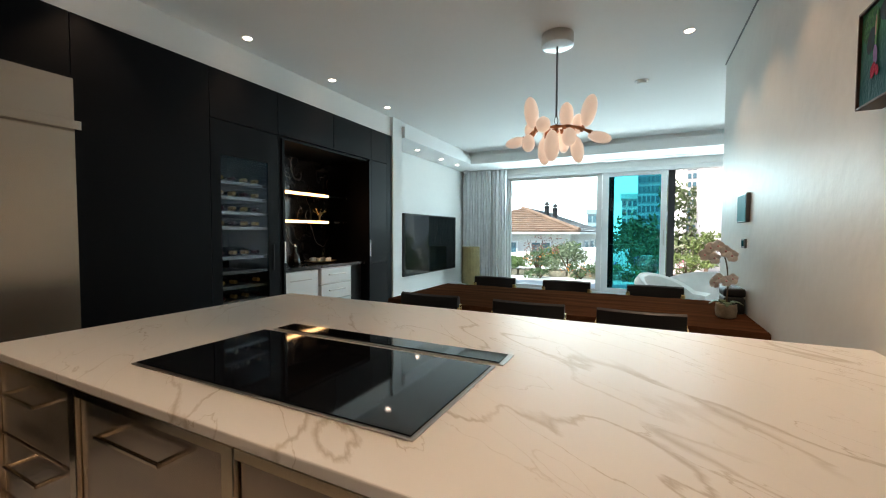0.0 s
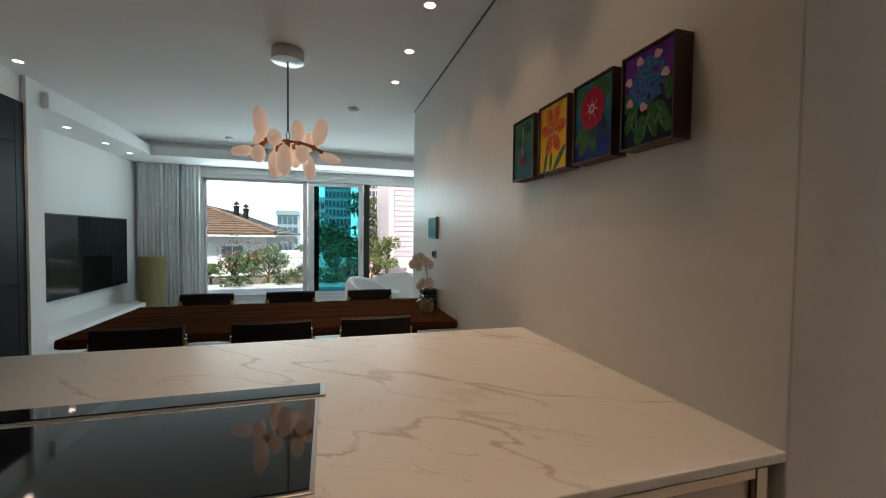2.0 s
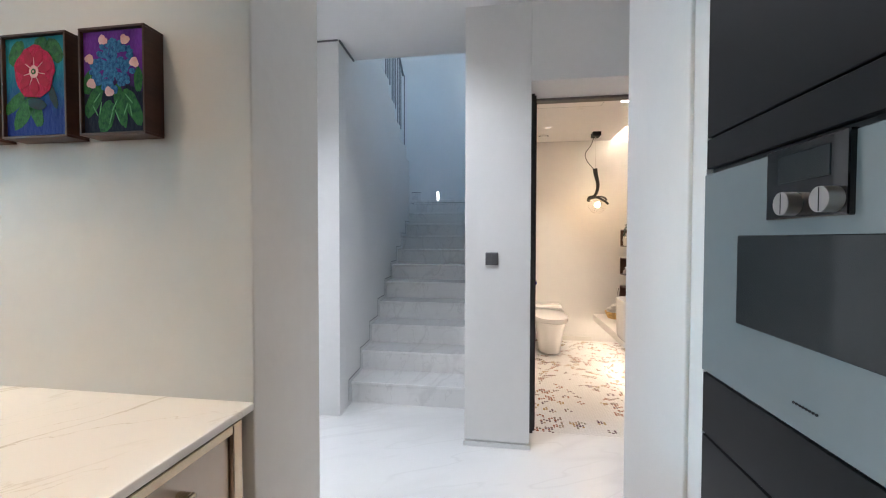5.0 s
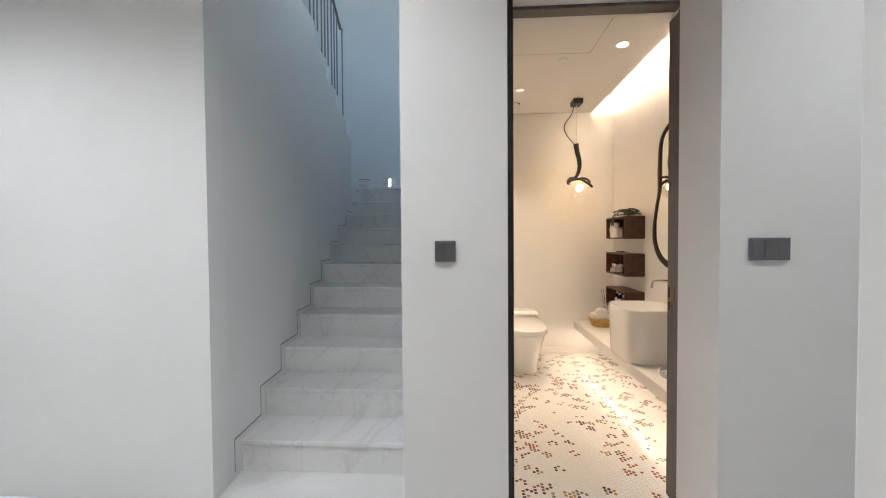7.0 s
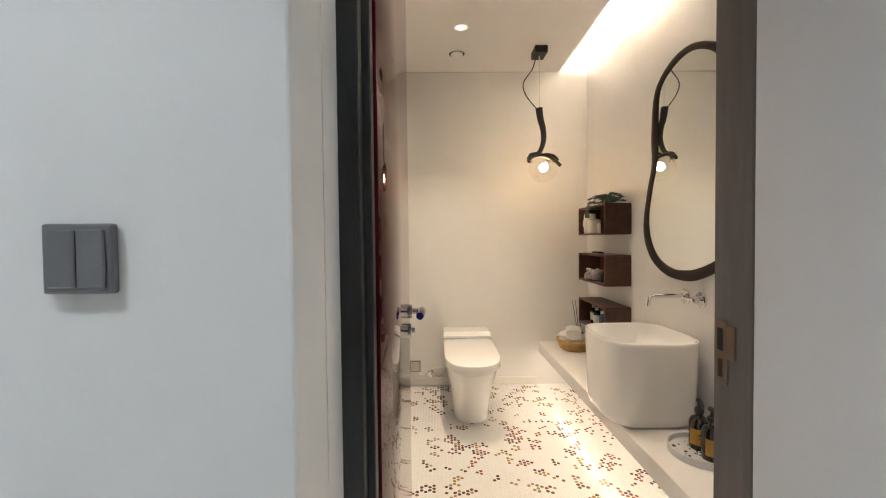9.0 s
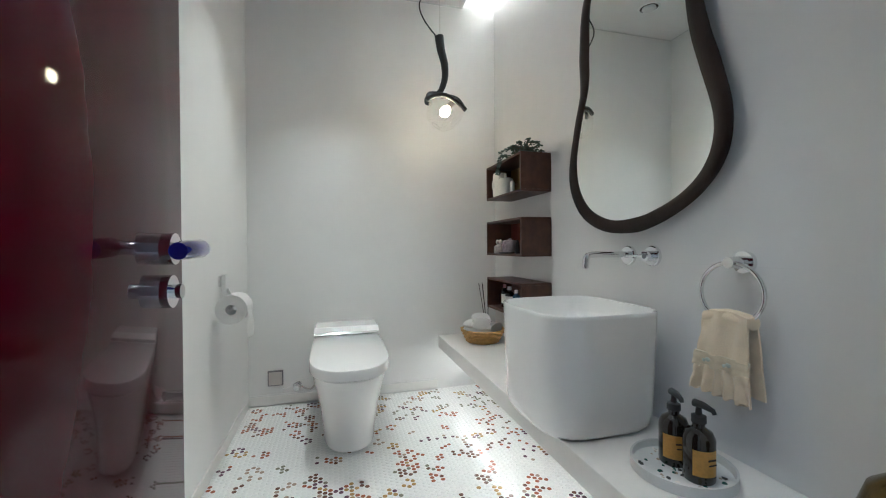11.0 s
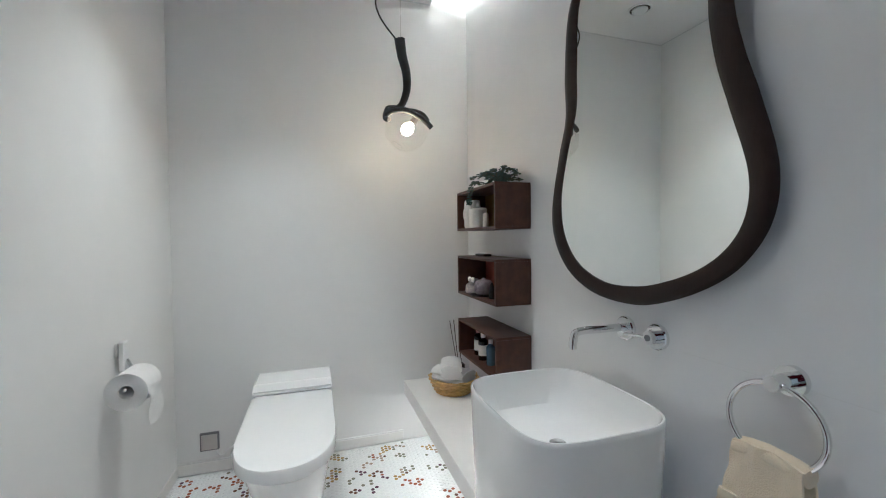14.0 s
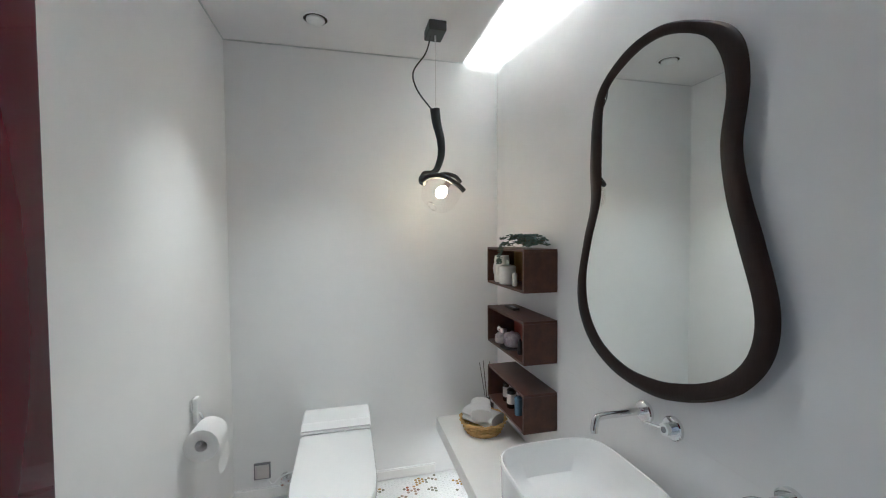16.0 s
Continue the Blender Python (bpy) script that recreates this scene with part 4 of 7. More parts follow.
# ---------------------------------------------------------------- paintings
def canvas_mat(name, top, bottom, low=-0.06, high=0.06):
    """Brushed paint that changes from one colour to another up the canvas."""
    m = mat(name, top, 0.6, spec=0.12, bump=0.3, bump_scale=120, vary=0.3, scale=22, stretch=(1, 1, 0.5))
    nt = m.node_tree
    p = nt.nodes["Principled BSDF"]
    old = p.inputs["Base Color"].links[0].from_socket
    tc = nt.nodes.new("ShaderNodeTexCoord")
    sep = nt.nodes.new("ShaderNodeSeparateXYZ")
    nt.links.new(tc.outputs["Object"], sep.inputs[0])
    ns = nt.nodes.new("ShaderNodeTexNoise")
    ns.inputs["Scale"].default_value, ns.inputs["Detail"].default_value = 30, 5
    nt.links.new(tc.outputs["Object"], ns.inputs["Vector"])
    ad = nt.nodes.new("ShaderNodeMath")
    ad.operation = 'MULTIPLY_ADD'
    nt.links.new(ns.outputs[0], ad.inputs[0])
    ad.inputs[1].default_value = 0.10
    nt.links.new(sep.outputs["Z"], ad.inputs[2])
    mr = nt.nodes.new("ShaderNodeMapRange")
    mr.inputs["From Min"].default_value, mr.inputs["From Max"].default_value = low + 0.05, high + 0.05
    nt.links.new(ad.outputs[0], mr.inputs["Value"])
    mx = nt.nodes.new("ShaderNodeMix")
    mx.data_type = 'RGBA'
    nt.links.new(mr.outputs[0], mx.inputs[0])
    mx.inputs[6].default_value = (*bottom, 1)
    nt.links.new(old, mx.inputs[7])
    nt.links.new(mx.outputs[2], p.inputs["Base Color"])
    return m
CAN = [canvas_mat("paint_teal_green", (0.02, 0.16, 0.075), (0.012, 0.10, 0.12)), canvas_mat("paint_yellow", (0.62, 0.33, 0.03), (0.78, 0.46, 0.02)), canvas_mat("paint_blue", (0.015, 0.20, 0.25), (0.012, 0.03, 0.20)), canvas_mat("paint_violet", (0.14, 0.03, 0.27), (0.012, 0.014, 0.03), -0.03, 0.03)]
P_GREEN = mat("paint_leaf_green", (0.05, 0.20, 0.05), 0.6, spec=0.12, dark=(0.01, 0.06, 0.03), scale=75, bump=0.3, bump_scale=150)
P_RED = mat("paint_crimson", (0.58, 0.012, 0.075), 0.6, spec=0.12, dark=(0.30, 0.005, 0.03), scale=75, bump=0.3, bump_scale=150)
P_ORANGE = mat("paint_orange", (0.70, 0.16, 0.02), 0.6, spec=0.12, dark=(0.50, 0.08, 0.02), scale=40, bump=0.3, bump_scale=150)
P_BLUE = mat("paint_hydrangea_blue", (0.07, 0.26, 0.50), 0.6, spec=0.12, dark=(0.008, 0.03, 0.16), scale=110, bump=0.4, bump_scale=150)
P_PINK = mat("paint_pale_pink", (0.75, 0.50, 0.48), 0.6, spec=0.12, dark=(0.65, 0.30, 0.30), scale=40)
P_STROKE = mat("paint_light_leaf_stroke", (0.12, 0.34, 0.13), 0.6, spec=0.12, vary=0.3, scale=60)
P_LILAC = mat("paint_lilac", (0.30, 0.20, 0.42), 0.6, spec=0.12, dark=(0.18, 0.10, 0.30), scale=40)
P_RUST = mat("paint_rust", (0.42, 0.05, 0.015), 0.6, spec=0.12, vary=0.25, scale=40)
P_CRIMSON = mat("paint_deep_crimson", (0.36, 0.008, 0.04), 0.6, spec=0.12, vary=0.25, scale=40)
P_DARK = mat("paint_dark_leaf", (0.02, 0.07, 0.08), 0.6, spec=0.12, dark=(0.03, 0.02, 0.02), scale=40)
def petal(bm, y, z, ry, rz, turn=0.0, x=-0.0015):
    b = bmesh.new()
    bmesh.ops.create_circle(b, cap_ends=True, radius=1, segments=24)
    for v in b.verts:
        u, w = v.co.x * ry, v.co.y * rz
        c, s = math.cos(turn), math.sin(turn)
        wob = 1 + 0.035 * math.sin(5 * math.atan2(v.co.y, v.co.x) + y * 90) + 0.03 * math.sin(9 * math.atan2(v.co.y, v.co.x) + z * 140)
        v.co = Vector((x, y + (u * c - w * s) * wob, z + (u * s + w * c) * wob))
    r = bmesh.ops.extrude_face_region(b, geom=b.faces[:])
    bmesh.ops.translate(b, vec=(0.0004, 0, 0), verts=[v for v in r["geom"] if isinstance(v, bmesh.types.BMVert)])
    return merge(bm, b)
def painting(y0, y1, n, label):
    w = y1 - y0
    t = thing("painting", 0.588, (y0 + y1) / 2, 1.712, label, "painting", "four flower paintings")
    h = 0.131
    for a, b, c, d in ((-w / 2, w / 2, h - 0.006, h), (-w / 2, w / 2, -h, -h + 0.006), (-w / 2, -w / 2 + 0.006, -h + 0.006, h - 0.006), (w / 2 - 0.006, w / 2, -h + 0.006, h - 0.006)):
        part("frame_side", slab(-0.058, -0.002, a, b, c, d, 0.001, 1), WALNUT, t, "dark walnut tray frame")
    cv = part("canvas", slab(-0.052, -0.02, -w / 2 + 0.009, w / 2 - 0.009, -h + 0.009, h - 0.009), CAN[n], t)
    X = -0.0526
    def lay(m, items, name):
        bm = bmesh.new()
        for k, (y, z, ry, rz, tn) in enumerate(items):
            petal(bm, y, z, ry, rz, tn, X - 0.00001 * k)
        return part(name, bm, m, t)
    if n == 0:
        lay(P_GREEN, [(0.035, 0.075, 0.045, 0.045, 0.2)], "leaf")
        lay(P_DARK, [(-0.035, 0.085, 0.030, 0.024, 0.3)], "dark_patch")
        X -= 0.0007
        lay(P_DARK, [(0.03, 0.035, 0.020, 0.034, 0.3)], "leaf_shadow")
        X -= 0.0007
        lay(P_STROKE, [(0.004, 0.055, 0.006, 0.045, 0.05)], "flower_stem")
        X -= 0.0007
        lay(P_PINK, [(0.005, 0.065, 0.0035, 0.026, 0.05)], "flower_spike")
        lay(P_LILAC, [(0.004, -0.010, 0.010, 0.026, -0.1)], "flower_throat")
        X -= 0.0007
        lay(P_RED, [(0.010, -0.048, 0.012, 0.020, 0.3)], "bloom")
        lay(P_RED, [(-0.008, -0.052, 0.009, 0.016, -0.4)], "bloom_tip")
    elif n == 1:
        for y, z, ry, rz, tn in ((-0.045, -0.085, 0.012, 0.056, 0.75), (0.05, -0.095, 0.010, 0.05, 0.25), (0.012, -0.09, 0.009, 0.034, 0.1)):
            lay(P_GREEN, [(y, z, ry, rz, tn)], "leaf")
        X -= 0.0007
        for k, a in enumerate((0.15, 1.15, 2.0, 3.0, 4.15, 5.2)):
            lay(P_ORANGE, [(0.047 * math.cos(a), 0.022 + 0.056 * math.sin(a), 0.022, 0.036, a - 1.57)], "petal")
        X -= 0.0007
        for k, a in enumerate((0.15, 1.15, 2.0, 3.0, 4.15, 5.2)):
            for f, w in ((0.045, 0.006), (0.062, 0.009)):
                lay(P_RUST, [(f * math.cos(a + 0.12), 0.022 + f * 1.1 * math.sin(a + 0.12), w * 0.6, w, a)], "petal_mark")
            lay(CAN[1], [(0.040 * math.cos(a + 0.5), 0.022 + 0.044 * math.sin(a + 0.5), 0.0022, 0.022, a - 1.07)], "petal_edge")
        X -= 0.0007
        lay(P_LILAC, [(0.004, 0.02, 0.010, 0.010, 0)], "flower_centre")
        for a in (0.4, 1.7, 2.9, 4.2, 5.4):
            lay(P_RUST, [(0.016 * math.cos(a), 0.02 + 0.016 * math.sin(a), 0.002, 0.010, a - 1.57)], "stamen")
    elif n == 2:
        for y, z, ry, rz, tn in ((0.035, -0.065, 0.020, 0.050, 0.6), (0.062, -0.04, 0.016, 0.040, 0.9), (0.0, -0.06, 0.018, 0.045, -0.3), (0.055, 0.085, 0.020, 0.034, 0.5), (-0.06, 0.085, 0.020, 0.034, -0.5), (-0.02, 0.10, 0.022, 0.022, 0.0)):
            lay(P_GREEN, [(y, z, ry, rz, tn)], "leaf")
        X -= 0.0007
        lay(P_DARK, [(-0.005, -0.045, 0.028, 0.014, 0.25)], "butterfly_wing")
        lay(P_DARK, [(-0.052, -0.025, 0.010, 0.036, -0.35)], "butterfly_wing")
        X -= 0.0007
        lay(P_RED, [(0.0, 0.035, 0.060, 0.066, 0)], "bloom")
        X -= 0.0007
        for k in range(7):
            a = k * 0.9 + 0.2
            lay(P_CRIMSON, [(0.036 * math.cos(a), 0.035 + 0.040 * math.sin(a), 0.012, 0.018, a - 1.57)], "petal_shade")
            lay(P_PINK, [(0.020 * math.cos(a + 0.45), 0.035 + 0.022 * math.sin(a + 0.45), 0.0012, 0.014, a + 0.45 - 1.57)], "petal_line")
        X -= 0.0007
        lay(P_PINK, [(0.0, 0.035, 0.014, 0.016, 0)], "flower_centre")
        X -= 0.0007
        lay(P_GREEN, [(0.0, 0.035, 0.007, 0.007, 0)], "flower_eye")
        X -= 0.0007
        lay(P_PINK, [(0.0, 0.035, 0.003, 0.003, 0)], "flower_dot")
    else:
        for y, z, ry, rz, tn in ((0.055, -0.045, 0.018, 0.045, 0.5), (0.02, -0.085, 0.022, 0.040, 0.3), (-0.02, -0.06, 0.016, 0.055, -0.2), (-0.055, -0.065, 0.018, 0.050, -0.45), (0.07, 0.0, 0.014, 0.030, 0.2), (-0.07, 0.0, 0.012, 0.030, 0)):
            lay(P_GREEN, [(y, z, ry, rz, tn)], "leaf")
        X -= 0.0007
        rnd = random.Random(4)
        dots = []
        for k in range(130):
            a, r = rnd.uniform(0, 6.28), 0.060 * math.sqrt(rnd.random())
            dots.append((r * math.cos(a), 0.035 + r * math.sin(a), 0.009, 0.007, a))
        lay(P_BLUE, dots, "petals")
        X -= 0.0009
        for y, z, tilt in ((0.045, -0.04, 0.7), (0.035, -0.065, 0.2), (0.05, -0.07, -0.5), (-0.005, -0.06, 0.5), (-0.012, -0.085, -0.4), (0.006, -0.09, 0.3), (-0.045, -0.045, -0.7), (-0.05, -0.075, -0.2), (-0.036, -0.07, 0.4), (0.065, 0.0, 0.2)):
            lay(P_STROKE, [(y, z, 0.0016, 0.016, tilt)], "leaf_stroke")
        X -= 0.0007
        for q in ((0.024, 0.098, 0.3), (-0.038, 0.095, -0.3), (0.062, 0.055, 1.2), (-0.063, 0.04, 0.9), (0.058, -0.005, 0.8), (0.008, -0.028, 0)):
            lay(P_PINK, [(q[0], q[1], 0.013, 0.009, q[2]), (q[0] + 0.004, q[1] + 0.003, 0.009, 0.012, q[2])], "small_flower")
    return t
painting(1.333, 1.520, 0, "small framed painting of a pink flower spike on green")
painting(1.095, 1.293, 1, "small framed painting of an orange lily on yellow")
painting(0.865, 1.060, 2, "small framed painting of a red anemone on blue")
painting(0.643, 0.828, 3, "small framed painting of a blue hydrangea on violet")

# ---------------------------------------------------------------- wall panels by the dining table
tp = thing("intercom_panel", 0.588, 3.10, 1.40, "dark glass intercom touch panel on the plaster wall", "intercom")
part("case", slab(-0.022, 0, -0.125, 0.125, -0.09, 0.09, 0.004, 2), GUNMETAL, tp)
part("screen", slab(-0.024, -0.021, -0.115, 0.115, -0.08, 0.08), PANELSCREEN, tp)
tp2 = thing("thermostat", 0.588, 3.08, 1.18, "small grey thermostat on the plaster wall", "thermostat")
part("case", slab(-0.014, 0, -0.045, 0.045, -0.03, 0.03, 0.004, 2), GUNMETAL, tp2)
part("screen", slab(-0.0155, -0.013, -0.03, 0.03, -0.018, 0.018), SCREEN, tp2)

# ---------------------------------------------------------------- dining table and chairs
tb = thing("dining_table", -0.545, 2.95, 0, "long dark walnut live-edge dining table", "dining table")
n = 44
top, bot, rnd = [], [], random.Random(2)
edge_n = [0.035 * noise.noise((i * 0.33, 3.1, 0)) + 0.012 * noise.noise((i * 1.3, 1.7, 0)) for i in range(n + 1)]
edge_f = [0.03 * noise.noise((i * 0.3, 8.1, 0)) + 0.012 * noise.noise((i * 1.1, 5.7, 0)) for i in range(n + 1)]
outline = [(-1.13 + 2.26 * i / n, -0.50 + edge_n[i]) for i in range(n + 1)] + [(1.13 - 2.26 * i / n, 0.52 + edge_f[n - i]) for i in range(n + 1)]
rings = [[Vector((x * 0.985, y * 0.96, 0.692)) for x, y in outline], [Vector((x, y, 0.705)) for x, y in outline], [Vector((x, y * 0.995, 0.742)) for x, y in outline], [Vector((x * 0.997, y * 0.985, 0.75)) for x, y in outline]]
part("tabletop", loft(rings), WALNUTSLAB, tb, "live-edge walnut slab", True)
for x in (-0.85, 0.85):
    for y in (-0.30, 0.30):
        part("leg", slab(x - 0.04, x + 0.04, y - 0.02, y + 0.02, 0.03, 0.692, 0.003, 1), BLACK, tb)
    part("foot_bar", slab(x - 0.04, x + 0.04, -0.36, 0.36, 0.0, 0.03, 0.003, 1), BLACK, tb)

def chair_parts(c):
    part("seat", slab(-0.21, 0.21, -0.21, 0.21, 0.42, 0.48, 0.02, 3), LEATHER, c, smooth=True)
    rg = []
    for k in range(9):
        x = -0.205 + 0.41 * k / 8
        y = -0.235 - 0.03 * (1 - (x / 0.205) ** 2)
        rg.append([Vector((x, y + a, z)) for a, z in ((-0.018, 0.70), (0.018, 0.70), (0.020, 0.78), (0.016, 0.838), (0.0, 0.848), (-0.016, 0.838), (-0.020, 0.78))])
    part("backrest", loft(rg), LEATHER, c, "curved black leather back pad", True)
    for x in (-0.198, 0.198):
        part("back_leg", slab(x - 0.012, x + 0.012, -0.225, -0.195, 0.0, 0.79, 0.003, 1), BRASS, c, "brass leg")
        part("front_leg", slab(x - 0.012, x + 0.012, 0.18, 0.205, 0.0, 0.43, 0.003, 1), BRASS, c, "brass leg")
        part("arm_clip", slab(x - 0.016, x + 0.016, -0.25, -0.215, 0.735, 0.775, 0.003, 1), BRASS, c)
c0 = thing("dining_chair", -1.21, 2.48, 0, "black leather dining chair with brass legs", "chair", "chairs round the table")
chair_parts(c0)
for x in (-0.57, 0.007):
    copy_thing(c0, pose(x, 2.48, 0))
for x in (-1.26, -0.59, 0.11):
    copy_thing(c0, pose(x, 3.43, -0.035, 0, 0, 180))

# orchid
oc = thing("orchid", 0.455, 2.80, 0.75, "white orchid in a round stone pot on the table", "potted orchid")
oc.scale = (0.78, 0.78, 0.86)
part("pot", lathe([(0.045, 0), (0.062, 0.012), (0.070, 0.05), (0.066, 0.095), (0.058, 0.095), (0.058, 0.08)], seg=28), CLAY, oc, smooth=True)
part("moss", lathe([(0.056, 0.078), (0.03, 0.092)], seg=20), STEMBROWN, oc)
st = smooth_line([(0, 0, 0.08), (0.008, 0.01, 0.22), (0.0, 0.03, 0.36), (-0.03, 0.05, 0.44), (-0.10, 0.08, 0.46)], 6)
part("stem", sweep(st, 0.005, 7), STEMBROWN, oc)
rnd = random.Random(7)
def bloom(x, y, z, s):
    bm = bmesh.new()
    for k in range(5):
        a = k * 1.257 + rnd.uniform(-0.1, 0.1)
        w = s * (0.55 if k % 2 else 0.75)
        rot = Matrix.Rotation(a, 4, 'Y') @ Matrix.Rotation(radians(18), 4, 'X')
        ball(x + s * 0.6 * math.sin(a), y - 0.004 * k, z + s * 0.6 * math.cos(a), w, 0.004, s * 0.62, bm, 10, 6, rot)
    b = part("flower", bm, PETALWHITE, oc, "white orchid bloom", True)
    part("lip", ball(x, y - 0.012, z, s * 0.22, 0.008, s * 0.22), P_PINK, b)
for x, y, z in ((-0.10, 0.07, 0.47), (-0.135, 0.08, 0.42), (-0.055, 0.05, 0.485), (-0.01, 0.03, 0.45), (0.03, 0.03, 0.42), (-0.075, 0.06, 0.40)):
    bloom(x, y, z, 0.036)
for x, y, z in ((-0.05, 0.02, 0.265), (-0.005, 0.0, 0.25), (0.035, 0.01, 0.265), (-0.075, 0.03, 0.235)):
    bloom(x, y, z, 0.032)
for k in range(5):
    a = k * 1.4 + 0.4
    lf = [Vector((0.02 * math.cos(a) + 0.09 * t * math.cos(a), 0.02 * math.sin(a) + 0.09 * t * math.sin(a), 0.09 + 0.10 * t - 0.10 * t * t)) for t in (0, 0.25, 0.5, 0.75, 1)]
    side = Vector((-math.sin(a), math.cos(a), 0))
    rg = [[p + side * w, p - side * w, p - side * w + Vector((0, 0, -0.003)), p + side * w + Vector((0, 0, -0.003))] for p, w in zip(lf, (0.008, 0.022, 0.026, 0.018, 0.003))]
    part("leaf", loft(rg), LEAF, oc)
bx = thing("black_box", 0.52, 3.03, 0.75, "dark lidded leather box on the table", "box")
part("body", slab(-0.055, 0.055, -0.08, 0.08, 0, 0.10, 0.012, 3), LEATHER, bx, smooth=True)
part("lid", slab(-0.057, 0.057, -0.082, 0.082, 0.102, 0.155, 0.014, 3), LEATHER, bx, smooth=True)

# ---------------------------------------------------------------- living room
tv = thing("television", -3.06, 5.72, 1.06, "large black wall-mounted television", "television")
part("case", slab(-0.035, 0.03, -0.87, 0.87, -0.46, 0.46, 0.006, 2), BLACK, tv)
part("screen", slab(0.03, 0.033, -0.855, 0.855, -0.445, 0.445), SCREEN, tv)
bench = thing("low_bench", -2.90, 5.6, 0, "long low white bench under the television", "bench")
part("top", slab(-0.2, 0.17, -1.35, 0.95, 0.27, 0.35, 0.004, 2), WHITEPAINT, bench)
part("plinth", slab(-0.2, 0.02, -1.30, 0.92, 0.0, 0.27), WHITEPAINT, bench)
drum = thing("ribbed_pedestal", -2.70, 6.52, 0, "tall gold ribbed cylindrical pedestal beside the curtain", "pedestal")
seg = 72
rg = [[Vector((r * (1 + (0.03 if i % 2 else 0)) * math.cos(2 * math.pi * i / seg), r * (1 + (0.03 if i % 2 else 0)) * math.sin(2 * math.pi * i / seg), z)) for i in range(seg)] for r, z in ((0.135, 0.0), (0.15, 0.05), (0.155, 0.5), (0.15, 0.98), (0.14, 0.995))]
part("body", loft(rg), GOLDFABRIC, drum)
def curtain(x0, x1, y, z0, z1, waves, amp, m, name, label):
    t = thing(name, (x0 + x1) / 2, y, z0, label, "curtain")
    n = waves * 8
    f, b = [], []
    rings = []
    for z in np.linspace(z0, z1, 7):
        s = 1.0 - 0.15 * (z - z0) / (z1 - z0)
        pf = [Vector((x0 + (x1 - x0) * i / n - (x0 + x1) / 2, amp * s * math.sin(i * 2 * math.pi / 8 + 0.5 * math.sin(i * 0.21)) + 0.2 * amp * math.sin(i * 0.37), z - z0)) for i in range(n + 1)]
        rings.append(pf + [p + Vector((0, 0.006, 0)) for p in reversed(pf)])
    part("cloth", loft(rings), m, t, smooth=True)
    return t
curtain(-3.06, -2.50, 6.98, 0.03, 2.395, 10, 0.022, CURTAIN, "grey_curtain", "gathered grey linen curtain beside the window")
curtain(-2.50, -2.22, 7.03, 0.03, 2.395, 5, 0.025, SHEER, "sheer_curtain", "gathered white sheer curtain beside the window")

# window with sliding panes
win = thing("window_1", -0.27, 7.2, 0.2, "wide white sliding window with one panel slid open", "window")
win["kind"] = "structure"
def wpart(name, x0, x1, z0, z1, m, y0=-0.03, y1=0.03, parent=None, label=""):
    return part(name, slab(x0 + 0.27, x1 + 0.27, y0, y1, z0 - 0.2, z1 - 0.2, 0.003 if m != PANE and m != TEALPANE else 0, 1), m, parent or win, label)
wpart("frame_left", -2.29, -2.22, 0.2, 2.30, WHITEMETAL, -0.09, 0.09)
wpart("frame_right", 1.70, 1.75, 0.2, 2.30, WHITEMETAL, -0.09, 0.09)
wpart("frame_head", -2.22, 1.70, 2.235, 2.30, WHITEMETAL, -0.09, 0.09)
wpart("frame_sill", -2.22, 1.70, 0.2, 0.255, WHITEMETAL, -0.09, 0.09)
s1 = wpart("sash", -2.22, -2.18, 0.255, 2.235, WHITEMETAL, 0.0, 0.05, label="white sliding sash")
wpart("stile", -0.69, -0.61, 0.255, 2.235, WHITEMETAL, 0.0, 0.05, s1)
wpart("rail", -2.18, -0.69, 2.20, 2.235, WHITEMETAL, 0.0, 0.05, s1)
wpart("rail", -2.18, -0.69, 0.255, 0.30, WHITEMETAL, 0.0, 0.05, s1)
g1 = wpart("pane", -2.18, -0.69, 0.30, 2.20, PANE, 0.02, 0.03, s1)
s2 = wpart("sash", -0.60, -0.50, 0.255, 2.235, WHITEMETAL, -0.06, -0.01, label="white sliding sash with tinted glass")
wpart("stile", 0.26, 0.345, 0.255, 2.235, WHITEMETAL, -0.06, -0.01, s2)
wpart("rail", -0.50, 0.26, 2.17, 2.235, WHITEMETAL, -0.06, -0.01, s2)
wpart("rail", -0.50, 0.26, 0.255, 0.33, WHITEMETAL, -0.06, -0.01, s2)
g2 = wpart("pane", -0.50, 0.26, 0.33, 2.17, TEALPANE, -0.04, -0.03, s2, "teal tinted double glass")
wpart("inner_stile", -0.50, -0.42, 0.33, 2.17, OAKBLACK, 0.0, 0.04, s2)
wpart("handle", 0.30, 0.315, 1.05, 1.30, NICKEL, -0.09, -0.062, s2)
wpart("dark_stile", 0.36, 0.46, 0.255, 2.235, OAKBLACK, 0.0, 0.05)
for g in (g1, g2):
    g.visible_shadow = False

